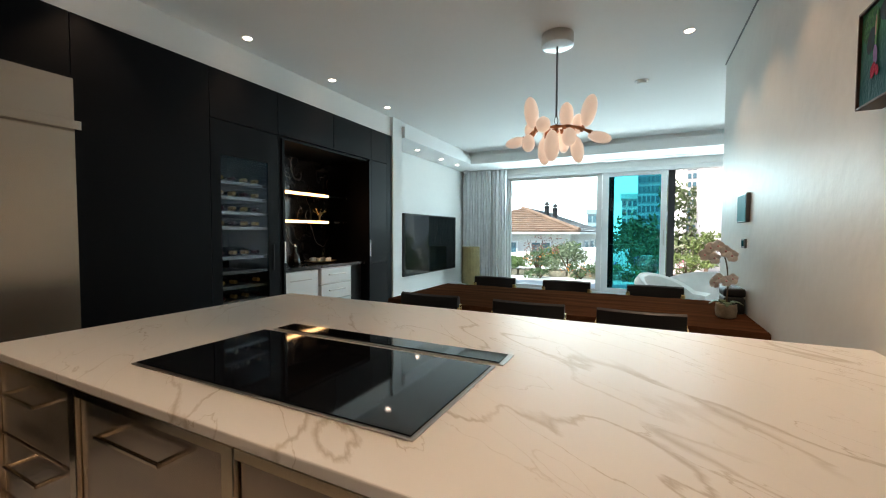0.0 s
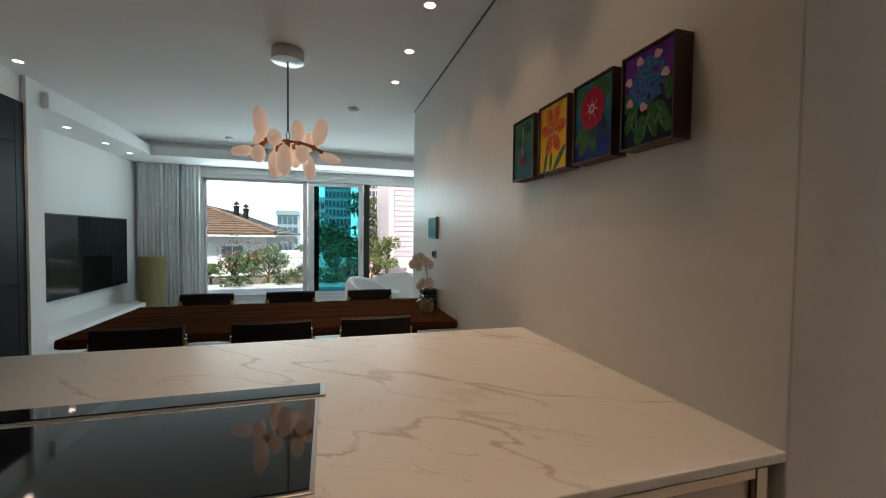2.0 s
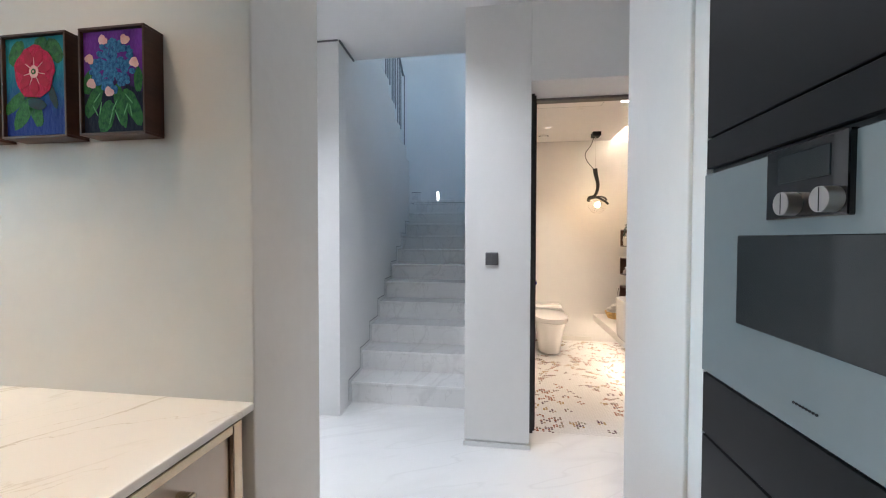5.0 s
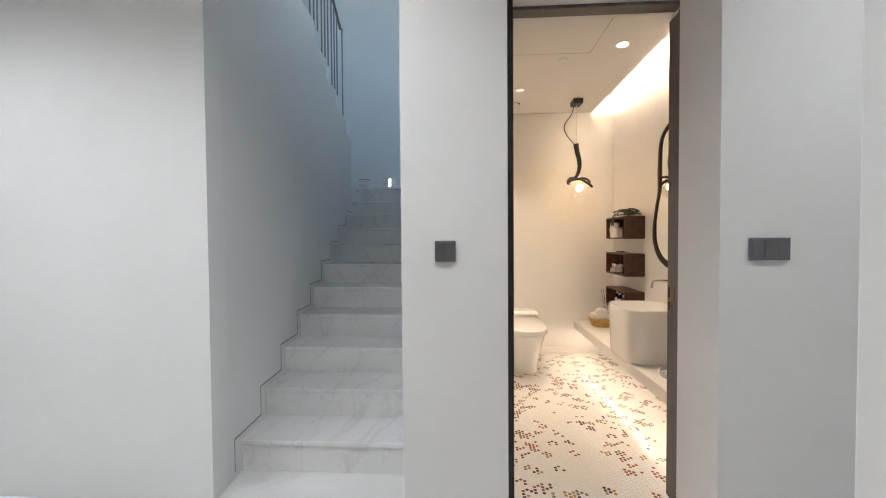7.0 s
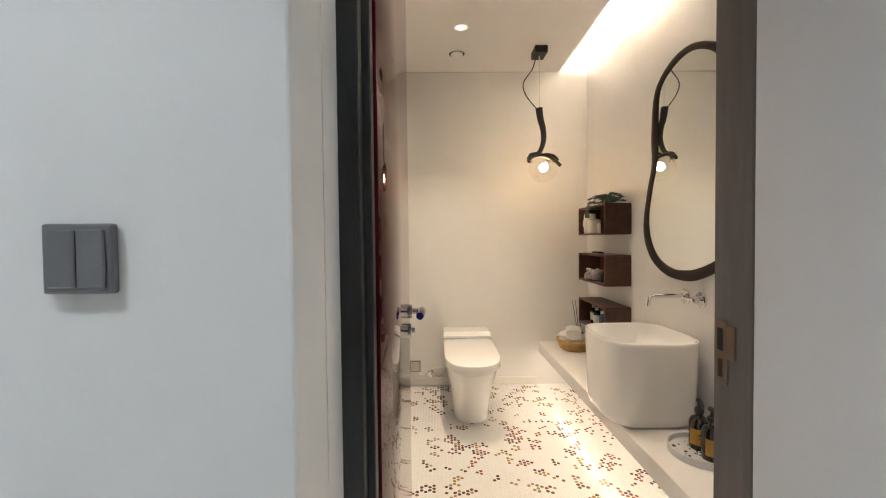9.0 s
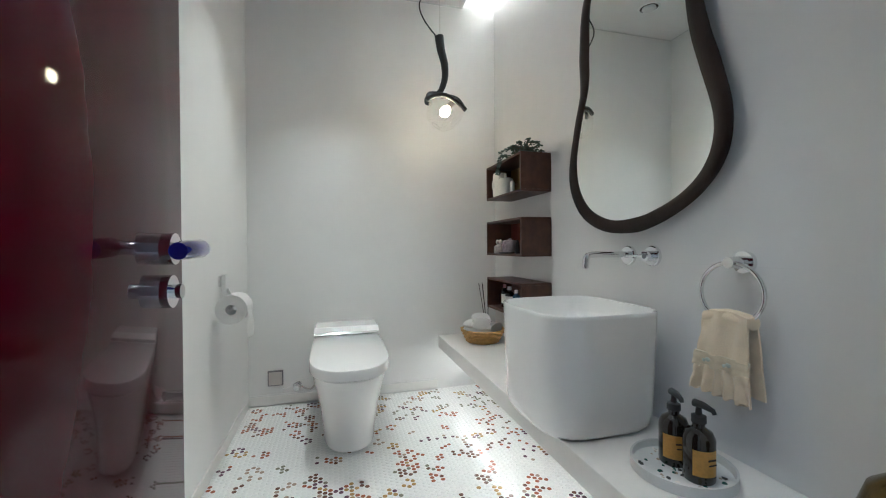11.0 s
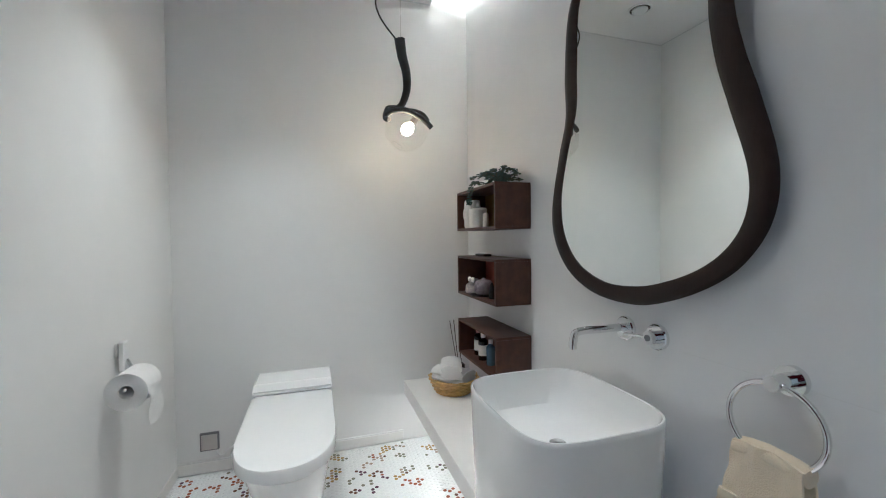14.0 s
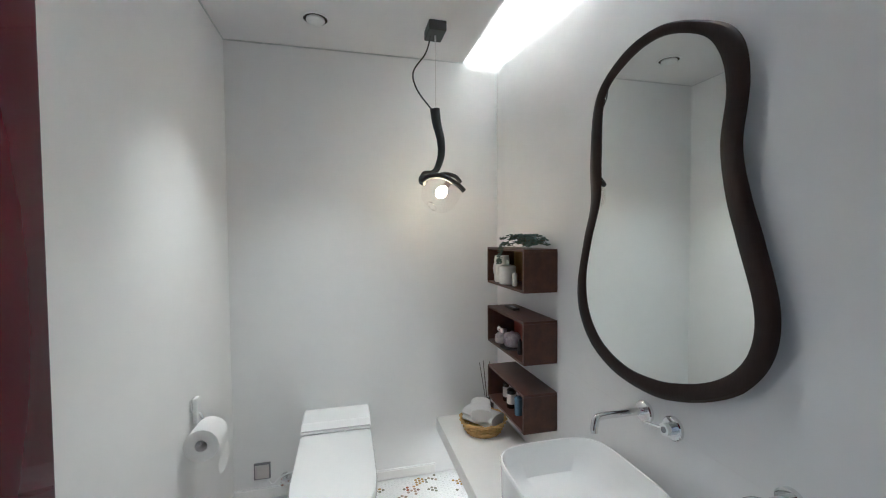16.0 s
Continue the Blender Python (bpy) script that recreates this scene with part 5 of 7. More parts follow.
def armchair(x, y, turn):
    t = thing("armchair", x, y, 0.0, "curved white boucle armchair", "armchair", "white armchairs", turn)
    rg = []
    for k in range(25):
        a = radians(-35 + 250 * k / 24)
        h = 0.58 + 0.20 * max(0.0, math.sin(a)) ** 0.7
        c, s = math.cos(a), math.sin(a)
        rg.append([Vector((r * c, r * s, z)) for r, z in ((0.30, 0.12), (0.40, 0.12), (0.43, 0.35), (0.42, h - 0.06), (0.38, h), (0.32, h - 0.03), (0.29, h - 0.12), (0.29, 0.35))])
    part("shell", loft(rg), BOUCLE, t, smooth=True)
    part("seat", lathe([(0.28, 0.14), (0.31, 0.18), (0.31, 0.38), (0.27, 0.43), (0.05, 0.44)], seg=28), BOUCLE, t, smooth=True)
    part("base", lathe([(0.26, 0.0), (0.26, 0.13)], seg=24), BLACK, t)
    return t
armchair(0.36, 5.05, 60)
armchair(0.62, 6.1, -160)
gt = thing("side_table", 0.62, 4.65, 0, "small green marble drum side table", "side table")
part("drum", lathe([(0.15, 0), (0.16, 0.02), (0.16, 0.53), (0.15, 0.55)], seg=28), GREENGLASS, gt, smooth=True)

# ---------------------------------------------------------------- outside
GRASSY = mat("ground_outside", (0.16, 0.16, 0.14), 0.9, vary=0.3, scale=0.3)
PAVER = mat("terrace_stone", (0.50, 0.49, 0.47), 0.7, vary=0.1, scale=2)
ROOFTILE = mat("brown_roof_tile", (0.20, 0.115, 0.08), 0.8, vary=0.3, scale=3)
HOUSEWALL = mat("neighbour_render", (0.62, 0.62, 0.60), 0.8, vary=0.06, scale=1)
SIDING = mat("white_siding", (0.50, 0.53, 0.58), 0.6, vary=0.04, scale=2)
TOWERWALL = mat("tower_cladding", (0.26, 0.36, 0.40), 0.4, vary=0.1, scale=0.3)
TOWERPALE = mat("tower_pale", (0.55, 0.54, 0.54), 0.7, vary=0.06, scale=0.3)
TOWERGLASS = mat("tower_glass", (0.05, 0.13, 0.17), 0.15, vary=0.2, scale=0.4)
LEAFGREY = mat("olive_grey_leaf", (0.17, 0.20, 0.12), 0.55, dark=(0.09, 0.12, 0.06), scale=8)
MAPLE = mat("dusty_red_maple_leaf", (0.30, 0.12, 0.09), 0.6, dark=(0.16, 0.07, 0.05), scale=8)
GREYTILE = mat("grey_roof_tile", (0.16, 0.165, 0.17), 0.75, vary=0.25, scale=3)
BARK = mat("bark", (0.09, 0.065, 0.045), 0.9, vary=0.3, scale=12, bump=0.4, bump_scale=40)
FLOWERS = [mat("petal_" + n, c, 0.6) for n, c in (("pink", (0.60, 0.08, 0.25)), ("violet", (0.25, 0.12, 0.45)), ("orange", (0.7, 0.20, 0.03)), ("white", (0.75, 0.72, 0.72)))]
structure("ground", slab(-300, 300, 12.5, 600, -4.2, -4.0), GRASSY, "ground beyond the terrace")
structure("terrace", slab(-8, 8, 7.3, 12.4, 0.02, 0.17), PAVER, "pale stone roof terrace")
structure("terrace_support", slab(-8, 8, 7.31, 12.39, -4.0, 0.02), HOUSEWALL)
structure("terrace_wall", slab(-8, 8, 12.4, 12.6, -4.0, 0.62), HOUSEWALL, "low terrace parapet")

HAZE = mat("bright_hazy_sky", (0.8, 0.85, 0.9), 1.0, emit=(0.90, 0.97, 1.0), strength=1.25)
structure("backdrop", slab(-220, 220, 240, 241, -4, 150), HAZE, "bright white hazy sky")

def leaf_cloud(centre, radii, count, size, seed, bm=None, flat=0.5):
    """Many small leaves round a centre, with gaps and an uneven outline."""
    bm = bm or bmesh.new()
    r = random.Random(seed)
    blobs = [(Vector((r.gauss(0, 0.45), r.gauss(0, 0.45), r.gauss(0, 0.40))), r.uniform(0.25, 0.55)) for _ in range(11)]
    for _ in range(count):
        b, br = blobs[r.randrange(len(blobs))]
        d = Vector((r.gauss(0, 1), r.gauss(0, 1), r.gauss(0, 1))).normalized() * br * r.uniform(0.5, 1.1)
        p = Vector(centre) + Vector(((b + d)[i] * radii[i] for i in range(3)))
        n = Vector((r.gauss(0, 1), r.gauss(0, 1), abs(r.gauss(0.3, 1)))).normalized()
        a = n.orthogonal().normalized()
        a = (a * math.cos(r.uniform(0, 6.28)) + n.cross(a) * math.sin(r.uniform(0, 6.28))).normalized()
        c = n.cross(a)
        s = size * r.uniform(0.6, 1.3)
        vs = [bm.verts.new(p + a * s * u + c * s * v + n * s * w) for u, v, w in ((-1, 0, 0), (0, 0.42, 0.12), (1, 0, 0), (0, -0.42, 0.12))]
        bm.faces.new(vs)
    return bm

def bush(x, y, z, r, h, m, seed, label, flowers=None, count=420, size=0.05):
    t = thing("shrub", x, y, z, label, "shrub", "terrace planting")
    for k in range(4):
        a = k * 1.7 + seed
        part("branch", sweep([(0, 0, 0), (0.3 * r * math.cos(a), 0.3 * r * math.sin(a), h * 0.4), (0.7 * r * math.cos(a), 0.7 * r * math.sin(a), h * 0.8)], [0.02, 0.013, 0.005], 6), BARK, t)
    part("foliage", leaf_cloud((0, 0, h * 0.58), (r, r, h * 0.5), count, size, seed), m, t)["kind"] = "stuff"
    if flowers is not None:
        part("blossom", leaf_cloud((0, 0, h * 0.66), (r, r, h * 0.5), 90, size * 0.8, seed + 50), FLOWERS[flowers], t)["kind"] = "stuff"
    return t

def planter(x, y, w, d, h):
    t = thing("planter", x, y, 0.17, "pale rectangular terrace planter", "planter", "terrace planters")
    part("trough", slab(-w / 2, w / 2, -d / 2, d / 2, 0, h, 0.01, 2), CLAY, t)
    part("soil", slab(-w / 2 + 0.03, w / 2 - 0.03, -d / 2 + 0.03, d / 2 - 0.03, h - 0.01, h + 0.004), STEMBROWN, t)
for x in (-3.4, -2.2, -1.0, 0.2, 1.4):
    planter(x, 10.15, 1.15, 0.5, 0.14)
bush(-1.6, 10.1, 0.31, 0.50, 0.72, LEAFGREY, 3, "round grey-green shrub on the terrace", None, 1700, 0.038)
bush(-2.95, 10.1, 0.31, 0.45, 0.34, LEAFLIGHT, 4, "low yellow-green shrub on the terrace", None, 900, 0.045)
bush(-2.35, 10.2, 0.31, 0.42, 0.40, LEAF, 5, "low green shrub with orange flowers", 2, 700, 0.04)
bush(-1.25, 9.7, 0.17, 0.34, 0.36, LEAF, 6, "low shrub with orange flowers", 2, 600, 0.035)
bush(-0.75, 9.9, 0.31, 0.36, 0.32, LEAF, 7, "low shrub with violet flowers", 1, 600, 0.035)
bush(-0.25, 9.7, 0.17, 0.36, 0.36, LEAFLIGHT, 17, "low shrub with white flowers", 3, 600, 0.035)
bush(0.2, 10.1, 0.31, 0.50, 0.42, LEAF, 8, "low shrub with pink flowers", 0, 800, 0.045)
bush(0.9, 10.2, 0.31, 0.5, 0.5, LEAFLIGHT, 9, "leafy green shrub on the terrace", None, 700, 0.05)
bush(-2.15, 9.5, 0.17, 0.34, 0.30, LEAF, 18, "low dark green shrub on the terrace", None, 500, 0.04)
bush(-2.5, 10.7, 0.17, 0.42, 1.12, MAPLE, 10, "thin red-leaved maple shrub", None, 380, 0.035)
bush(-2.2, 11.6, 0.17, 0.6, 0.8, LEAFLIGHT, 12, "pale green shrub by the parapet", None, 900, 0.05)
bush(-0.1, 11.6, 0.17, 0.7, 0.95, LEAF, 13, "dark green shrub by the parapet", None, 1000, 0.05)

def tree(x, y, z, h, r, m, seed, label, count=1500, size=0.10, depth=0.36):
    t = thing("tree", x, y, z, label, "tree", "trees beyond the terrace")
    rr = random.Random(seed)
    tk = [(0, 0, 0), (0.05 * h * rr.uniform(-1, 1), 0.03 * h, h * 0.35), (0.04 * h * rr.uniform(-1, 1), 0, h * 0.75)]
    part("trunk", sweep(smooth_line(tk, 4), [0.045 * h * (1 - 0.085 * i) for i in range(9)], 8), BARK, t)
    for k in range(6):
        a = k * 1.05 + seed
        s = h * rr.uniform(0.3, 0.55)
        part("limb", sweep([(0, 0, s), (0.4 * r * math.cos(a), 0.4 * r * math.sin(a), s + 0.15 * h), (0.8 * r * math.cos(a), 0.8 * r * math.sin(a), s + 0.28 * h)], [0.02 * h, 0.012 * h, 0.004 * h], 6), BARK, t)
    part("crown", leaf_cloud((0, 0, h * (1.04 - depth)), (r, r, h * depth), count, size, seed), m, t)["kind"] = "stuff"
    return t
tree(-0.3, 15.5, -4.0, 5.2, 1.7, LEAF, 21, "broad dark green tree behind the parapet", 2600, 0.13)
tree(0.6, 16.8, -4.0, 5.5, 1.7, LEAF, 22, "broad dark green tree behind the parapet", 2400, 0.13)
tree(1.45, 11.9, 0.17, 1.25, 0.28, LEAFLIGHT, 23, "slender young tree with white blossom on the terrace", 700, 0.05)
tree(2.48, 24.0, -4.0, 7.4, 0.75, LEAF, 24, "tall slim tree behind the house", 1100, 0.09, 0.13)
bush(1.15, 11.7, 0.17, 0.26, 1.0, LEAFLIGHT, 31, "upright leafy green shrub by the parapet", None, 380, 0.04)

# neighbour's house with a tiled hip roof
hs = thing("house", -5.3, 16.0, -4.0, "pale rendered house with a brown tiled hip roof", "house")
part("wall", slab(-3.3, 2.75, 0.45, 14.6, 0, 5.2), HOUSEWALL, hs)
part("eave", slab(-3.8, 3.15, 0.0, 15.0, 5.2, 5.28), WHITEMETAL, hs)
EAVE = [Vector((-3.8, 0, 5.28)), Vector((3.15, 0, 5.28)), Vector((3.15, 15.0, 5.28)), Vector((-3.8, 15.0, 5.28))]
RIDGE = [Vector((-0.05, 3.2, 6.40)), Vector((0.05, 3.2, 6.40)), Vector((0.05, 12.0, 6.40)), Vector((-0.05, 12.0, 6.40))]
rf = part("roof", loft([EAVE, RIDGE]), GREYTILE, hs)
for face, n_rows, m in ((0, 12, ROOFTILE), (1, 12, GREYTILE)):
    e0, e1, r0, r1 = EAVE[face], EAVE[face + 1], RIDGE[face], RIDGE[face + 1]
    up = (e1 - e0).cross(r0 - e0).normalized()
    for k in range(n_rows):
        f0, f1 = k / n_rows, (k + 1) / n_rows + 0.012
        a, b, c, d = e0.lerp(r0, f0), e1.lerp(r1, f0), e1.lerp(r1, min(f1, 1)), e0.lerp(r0, min(f1, 1))
        part("tile_course", loft([[a + up * 0.01, b + up * 0.01, c + up * 0.01, d + up * 0.01], [a + up * 0.075, b + up * 0.075, c + up * 0.03, d + up * 0.03]]), m, rf)
part("hip_cap", sweep([EAVE[1] + Vector((0, 0, 0.08)), RIDGE[1] + Vector((0, 0, 0.06))], 0.09, 8), ROOFTILE, rf)
part("ridge_cap", sweep([RIDGE[1] + Vector((0, 0, 0.05)), RIDGE[2] + Vector((0, 0, 0.05))], 0.09, 8), GREYTILE, rf)
for x, z0, z1 in ((0.63, 6.0, 6.62), (1.07, 5.9, 6.50)):
    cm = part("chimney", lathe([(0.13, z0), (0.13, z1), (0.17, z1), (0.17, z1 + 0.06), (0.10, z1 + 0.10)], x, 6.0, 14), NAVYEDGE, hs, "dark metal flue")
    part("cowl", lathe([(0.19, z1 + 0.14), (0.02, z1 + 0.34)], x, 6.0, 12), NAVYEDGE, cm)
    part("cowl_stem", lathe([(0.04, z1 + 0.08), (0.04, z1 + 0.16)], x, 6.0, 8), NAVYEDGE, cm)
for k, x in enumerate((-2.6, -1.2, 0.2, 1.6)):
    w = part("window", slab(x - 0.42, x + 0.42, 0.38, 0.46, 3.6, 4.9), WHITEMETAL, hs)
    part("pane", slab(x - 0.36, x - 0.02, 0.36, 0.38, 3.66, 4.84), TOWERGLASS, w)
    part("pane", slab(x + 0.02, x + 0.36, 0.36, 0.38, 3.66, 4.84), TOWERGLASS, w)
for k in range(4):
    w = part("side_window", slab(2.74, 2.82, 2.0 + 2.6 * k, 3.2 + 2.6 * k, 3.7, 4.9), WHITEMETAL, hs)
    part("pane", slab(2.82, 2.84, 2.08 + 2.6 * k, 3.12 + 2.6 * k, 3.78, 4.82), TOWERGLASS, w)
sd = thing("conservatory", -1.05, 15.2, -4.45, "glazed lean-to with a pale roof beside the house", "conservatory")
part("roof", slab(-1.0, 0.7, -1.2, 1.2, 5.0, 5.14), WHITEMETAL, sd)
part("wall", slab(-0.9, 0.6, -1.0, 1.0, 0.0, 4.0), HOUSEWALL, sd)
for k in range(6):
    part("post", slab(-0.9 + k * 0.29, -0.84 + k * 0.29, -1.05, -0.99, 4.0, 5.0), WHITEMETAL, sd)
part("pane", slab(-0.88, 0.58, -1.0, -0.98, 4.0, 5.0), TOWERGLASS, sd)

# white-sided building on the right, and towers far off
sb = thing("sided_building", 3.35, 14.0, -4.0, "white horizontally sided building with a corner post", "building")
part("wall", slab(-1.6, 2.4, -0.9, 3.0, 0, 11.0), SIDING, sb)
for k in range(42):
    z = 3.6 + k * 0.17
    part("siding_board", slab(-1.62, 2.4, -0.93, -0.9, z, z + 0.15), SIDING, sb)
part("corner_post", slab(-1.66, -1.5, -0.97, -0.86, 0, 11.0), WHITEMETAL, sb)
def tower(x, y, w, d, h, m, nx, nz, label):
    t = thing("tower_block", x, y, -4.0, label, "tower block", "distant towers")
    part("wall", slab(-w / 2, w / 2, 0, d, 0, h), m, t)
    me = None
    cw, chh = w / nx, h / nz
    for i in range(nx):
        for k in range(nz):
            x0 = -w / 2 + cw * (i + 0.14)
            if me is None:
                me = part("window", slab(-cw * 0.36, cw * 0.36, -0.12, 0.05, -chh * 0.3, chh * 0.3), TOWERGLASS, t)
                me.location = (x0 + cw * 0.36, 0, chh * (k + 0.5))
            else:
                o = new("window", me.data)
                o.parent = t
                o.location = (x0 + cw * 0.36, 0, chh * (k + 0.5))
    part("parapet", slab(-w / 2 - 0.2, w / 2 + 0.2, -0.2, d + 0.2, h, h + 0.8), m, t)
tower(1.2, 60, 3.7, 6, 21, TOWERWALL, 7, 16, "distant teal glass office tower")
tower(-1.7, 64, 2.1, 5, 10.2, TOWERPALE, 3, 8, "distant pale narrow block")
tower(8.0, 75, 3.4, 8, 22, TOWERPALE, 5, 16, "distant pale apartment tower")
tower(-6.6, 70, 3.2, 8, 8.4, TOWERWALL, 4, 5, "distant low office block")

# ---------------------------------------------------------------- bathroom light
strip(look((3.95, -1.452, 2.628), (3.95, -1.787, 2.56)), 1.6, 0.02, 6.5, WARM)
strip(look((3.95, -1.52, 0.265), (3.95, -1.40, 0.0)), 2.1, 0.02, 1.1, WARM)
pipe = thing("led_profile", 3.72, -1.436, 2.61, "narrow led profile hidden in the ceiling slot", "led strip")
part("channel", slab(-0.84, 0.84, -0.004, 0.012, 0.0, 0.03), WHITEMETAL, pipe)
for x, y, w, lens in ((4.35, -0.71, 29, LENSDIM), (3.55, -1.31, 6, LAMPDISC), (3.10, -0.80, 13, LENSDIM)):
    downlight(x, y, BATHTOP, w, WARM, 0.042, 86, lens=lens)
vent2 = thing("ceiling_vent", 4.715, -0.70, BATHTOP, "round white ceiling exhaust vent", "ceiling vent")
part("ring", lathe([(0.058, -0.001), (0.059, -0.006), (0.068, -0.004), (0.07, 0)], seg=36, closed=False), WHITEPAINT, vent2, smooth=True)
part("gap", lathe([(0.058, -0.002), (0.058, -0.001)], seg=36), NAVYEDGE, vent2)
part("cap", lathe([(0.02, -0.016), (0.040, -0.015), (0.046, -0.010), (0.044, -0.003)], seg=36), WHITEPAINT, vent2, smooth=True)
hatch = thing("ceiling_hatch", 3.35, -0.82, BATHTOP, "flush white ceiling access hatch", "access hatch")
part("panel", slab(-0.298, 0.298, -0.298, 0.298, -0.003, 0.0), BATHCEIL, hatch)
for a in ((-0.301, -0.298, -0.301, 0.301), (0.298, 0.301, -0.301, 0.301), (-0.298, 0.298, -0.301, -0.298), (-0.298, 0.298, 0.298, 0.301)):
    part("joint", slab(a[0], a[1], a[2], a[3], -0.0035, 0), GUNMETAL, hatch)
spk = thing("sprinkler_head", 3.75, -0.95, BATHTOP, "small white sprinkler plate in the ceiling", "sprinkler")
part("plate", lathe([(0.03, -0.008), (0.04, 0)], seg=20), WHITEPAINT, spk, smooth=True)
for y, w in ((-1.7, 15), (0.35, 25), (1.9, 32)):
    downlight(1.5, y, HALLCEIL, 0, NEUTRAL)
    spot(1.5, y, HALLCEIL - 0.012, w, NEUTRAL, 140, 1.0, 0.06)

# ---------------------------------------------------------------- floating ledge and sink
lg = thing("floating_ledge", 4.0, -1.58, 0.28, "white floating stone ledge along the bathroom wall", "ledge")
part("slab", slab(-1.343, 1.039, -0.206, 0.209, 0.0, 0.08, 0.003, 2), LEDGESTONE, lg)
part("led_channel", slab(-1.10, 1.00, 0.045, 0.070, -0.010, 0.0), WHITEMETAL, lg, "slim light channel under the ledge")

sk = thing("washbasin", 3.695, -1.530, 0.36, "white rounded-square ceramic vessel basin on the ledge", "washbasin")
rings = []
for a, b, z, n in ((0.175, 0.170, 0.0, 3.6), (0.200, 0.192, 0.004, 3.8), (0.211, 0.201, 0.018, 4.0), (0.216, 0.204, 0.05, 4.2), (0.224, 0.207, 0.18, 4.2), (0.232, 0.210, 0.32, 4.2), (0.235, 0.211, 0.376, 4.2), (0.235, 0.211, 0.385, 4.2), (0.2325, 0.2085, 0.389, 4.2), (0.228, 0.204, 0.388, 4.2), (0.2255, 0.2015, 0.378, 4.2), (0.218, 0.193, 0.335, 4.0), (0.195, 0.172, 0.285, 3.6), (0.150, 0.135, 0.262, 3.0), (0.08, 0.075, 0.255, 2.4), (0.028, 0.028, 0.253, 2.0)):
    rings.append(superellipse(0, 0, z, a, b, n, 72))
part("bowl", loft(rings), CERAMIC, sk, smooth=True)
part("drain", lathe([(0.026, 0.2545), (0.024, 0.259), (0.006, 0.262)], seg=24), CHROME, sk, smooth=True)
# dark plate painted as the contact shadow under the basin
part("foot_shadow", loft([superellipse(0, 0, 0.0005, 0.158, 0.158, 3.6, 40), superellipse(0, 0, 0.003, 0.158, 0.158, 3.6, 40)]), GUNMETAL, sk)

# ---------------------------------------------------------------- tap
tap = thing("basin_tap", 3.713, -1.787, 0.922, "chrome wall-mounted basin tap with a long spout", "tap")
part("spout_rose", sweep([(0, 0, 0), (0, 0.010, 0), (0, 0.013, 0)], [0.036, 0.036, 0.033], 30), CHROME, tap, smooth=True)
sp_line = smooth_line([(0, 0.01, 0.0), (0.01, 0.03, 0.004), (0.02, 0.10, 0.004), (0.02, 0.165, 0.004), (0.02, 0.187, -0.005), (0.02, 0.193, -0.03), (0.02, 0.193, -0.045)], 6)
part("spout", sweep([(0, 0.01, 0.0)] + [Vector((0, p.y, p.z)) for p in sp_line[1:]], 0.0115, 16), CHROME, tap, smooth=True)
vl = part("valve_rose", sweep([(-0.118, 0, 0), (-0.118, 0.010, 0), (-0.118, 0.013, 0)], [0.036, 0.036, 0.033], 30), CHROME, tap, smooth=True)
part("valve_body", sweep([(-0.118, 0.01, 0), (-0.118, 0.04, 0)], 0.018, 20), CHROME, vl, smooth=True)
part("valve_dimple", sweep([(-0.118, 0.039, 0), (-0.118, 0.0415, 0)], 0.009, 16), GUNMETAL, vl)
part("lever", sweep([(-0.118, 0.03, 0), (-0.09, 0.045, 0.001), (-0.055, 0.062, 0.0)], 0.0045, 10), CHROME, vl, smooth=True)

# ---------------------------------------------------------------- mirror
MY = -1.787
def outline(ctrl, y, k=8):
    return [Vector((p.x, y, p.z)) for p in smooth_line([(x, 0, z) for x, z in ctrl], k, True)]
OUTER = [(3.455, 2.055), (3.63, 2.13), (3.80, 2.115), (3.94, 2.01), (3.975, 1.79), (3.97, 1.62), (4.01, 1.49), (4.055, 1.30), (4.035, 1.18), (3.955, 1.08), (3.82, 1.018),
         (3.655, 1.005), (3.535, 1.03), (3.42, 1.08), (3.34, 1.14), (3.285, 1.23), (3.275, 1.34), (3.31, 1.485), (3.345, 1.60), (3.367, 1.72), (3.352, 1.87), (3.375, 1.98)]
INNER = [(3.49, 2.035), (3.63, 2.095), (3.775, 2.08), (3.89, 2.0), (3.908, 1.79), (3.912, 1.64), (3.965, 1.49), (4.0, 1.34), (3.98, 1.21), (3.90, 1.112), (3.77, 1.06),
         (3.635, 1.06), (3.53, 1.085), (3.437, 1.125), (3.37, 1.18), (3.335, 1.25), (3.333, 1.34), (3.375, 1.485), (3.407, 1.60), (3.424, 1.73), (3.41, 1.86), (3.43, 1.96)]
mc = (3.66, -1.787, 1.56)
mir = thing("wall_mirror", *mc, "gourd-shaped wall mirror in a dark wooden frame", "mirror")
def shift(r):
    return [p - Vector(mc) for p in r]
o, i = OUTER, INNER
mid = [(0.5 * (a[0] + b[0]), 0.5 * (a[1] + b[1])) for a, b in zip(o, i)]
q = [(0.85 * a[0] + 0.15 * b[0], 0.85 * a[1] + 0.15 * b[1]) for a, b in zip(o, i)]
q2 = [(0.12 * a[0] + 0.88 * b[0], 0.12 * a[1] + 0.88 * b[1]) for a, b in zip(o, i)]
part("frame", loft([shift(outline(mid, MY + 0.002)), shift(outline(mid, MY + 0.022)), shift(outline(o, MY + 0.036)), shift(outline(q, MY + 0.044)), shift(outline(mid, MY + 0.047)), shift(outline(q2, MY + 0.043)), shift(outline(i, MY + 0.040)), shift(outline(i, MY + 0.030))], False, False), MIRRORWOOD, mir, smooth=True)
bm = bmesh.new()
bm.faces.new([bm.verts.new(p) for p in shift(outline(q2, MY + 0.037))])
r = bmesh.ops.extrude_face_region(bm, geom=bm.faces[:])
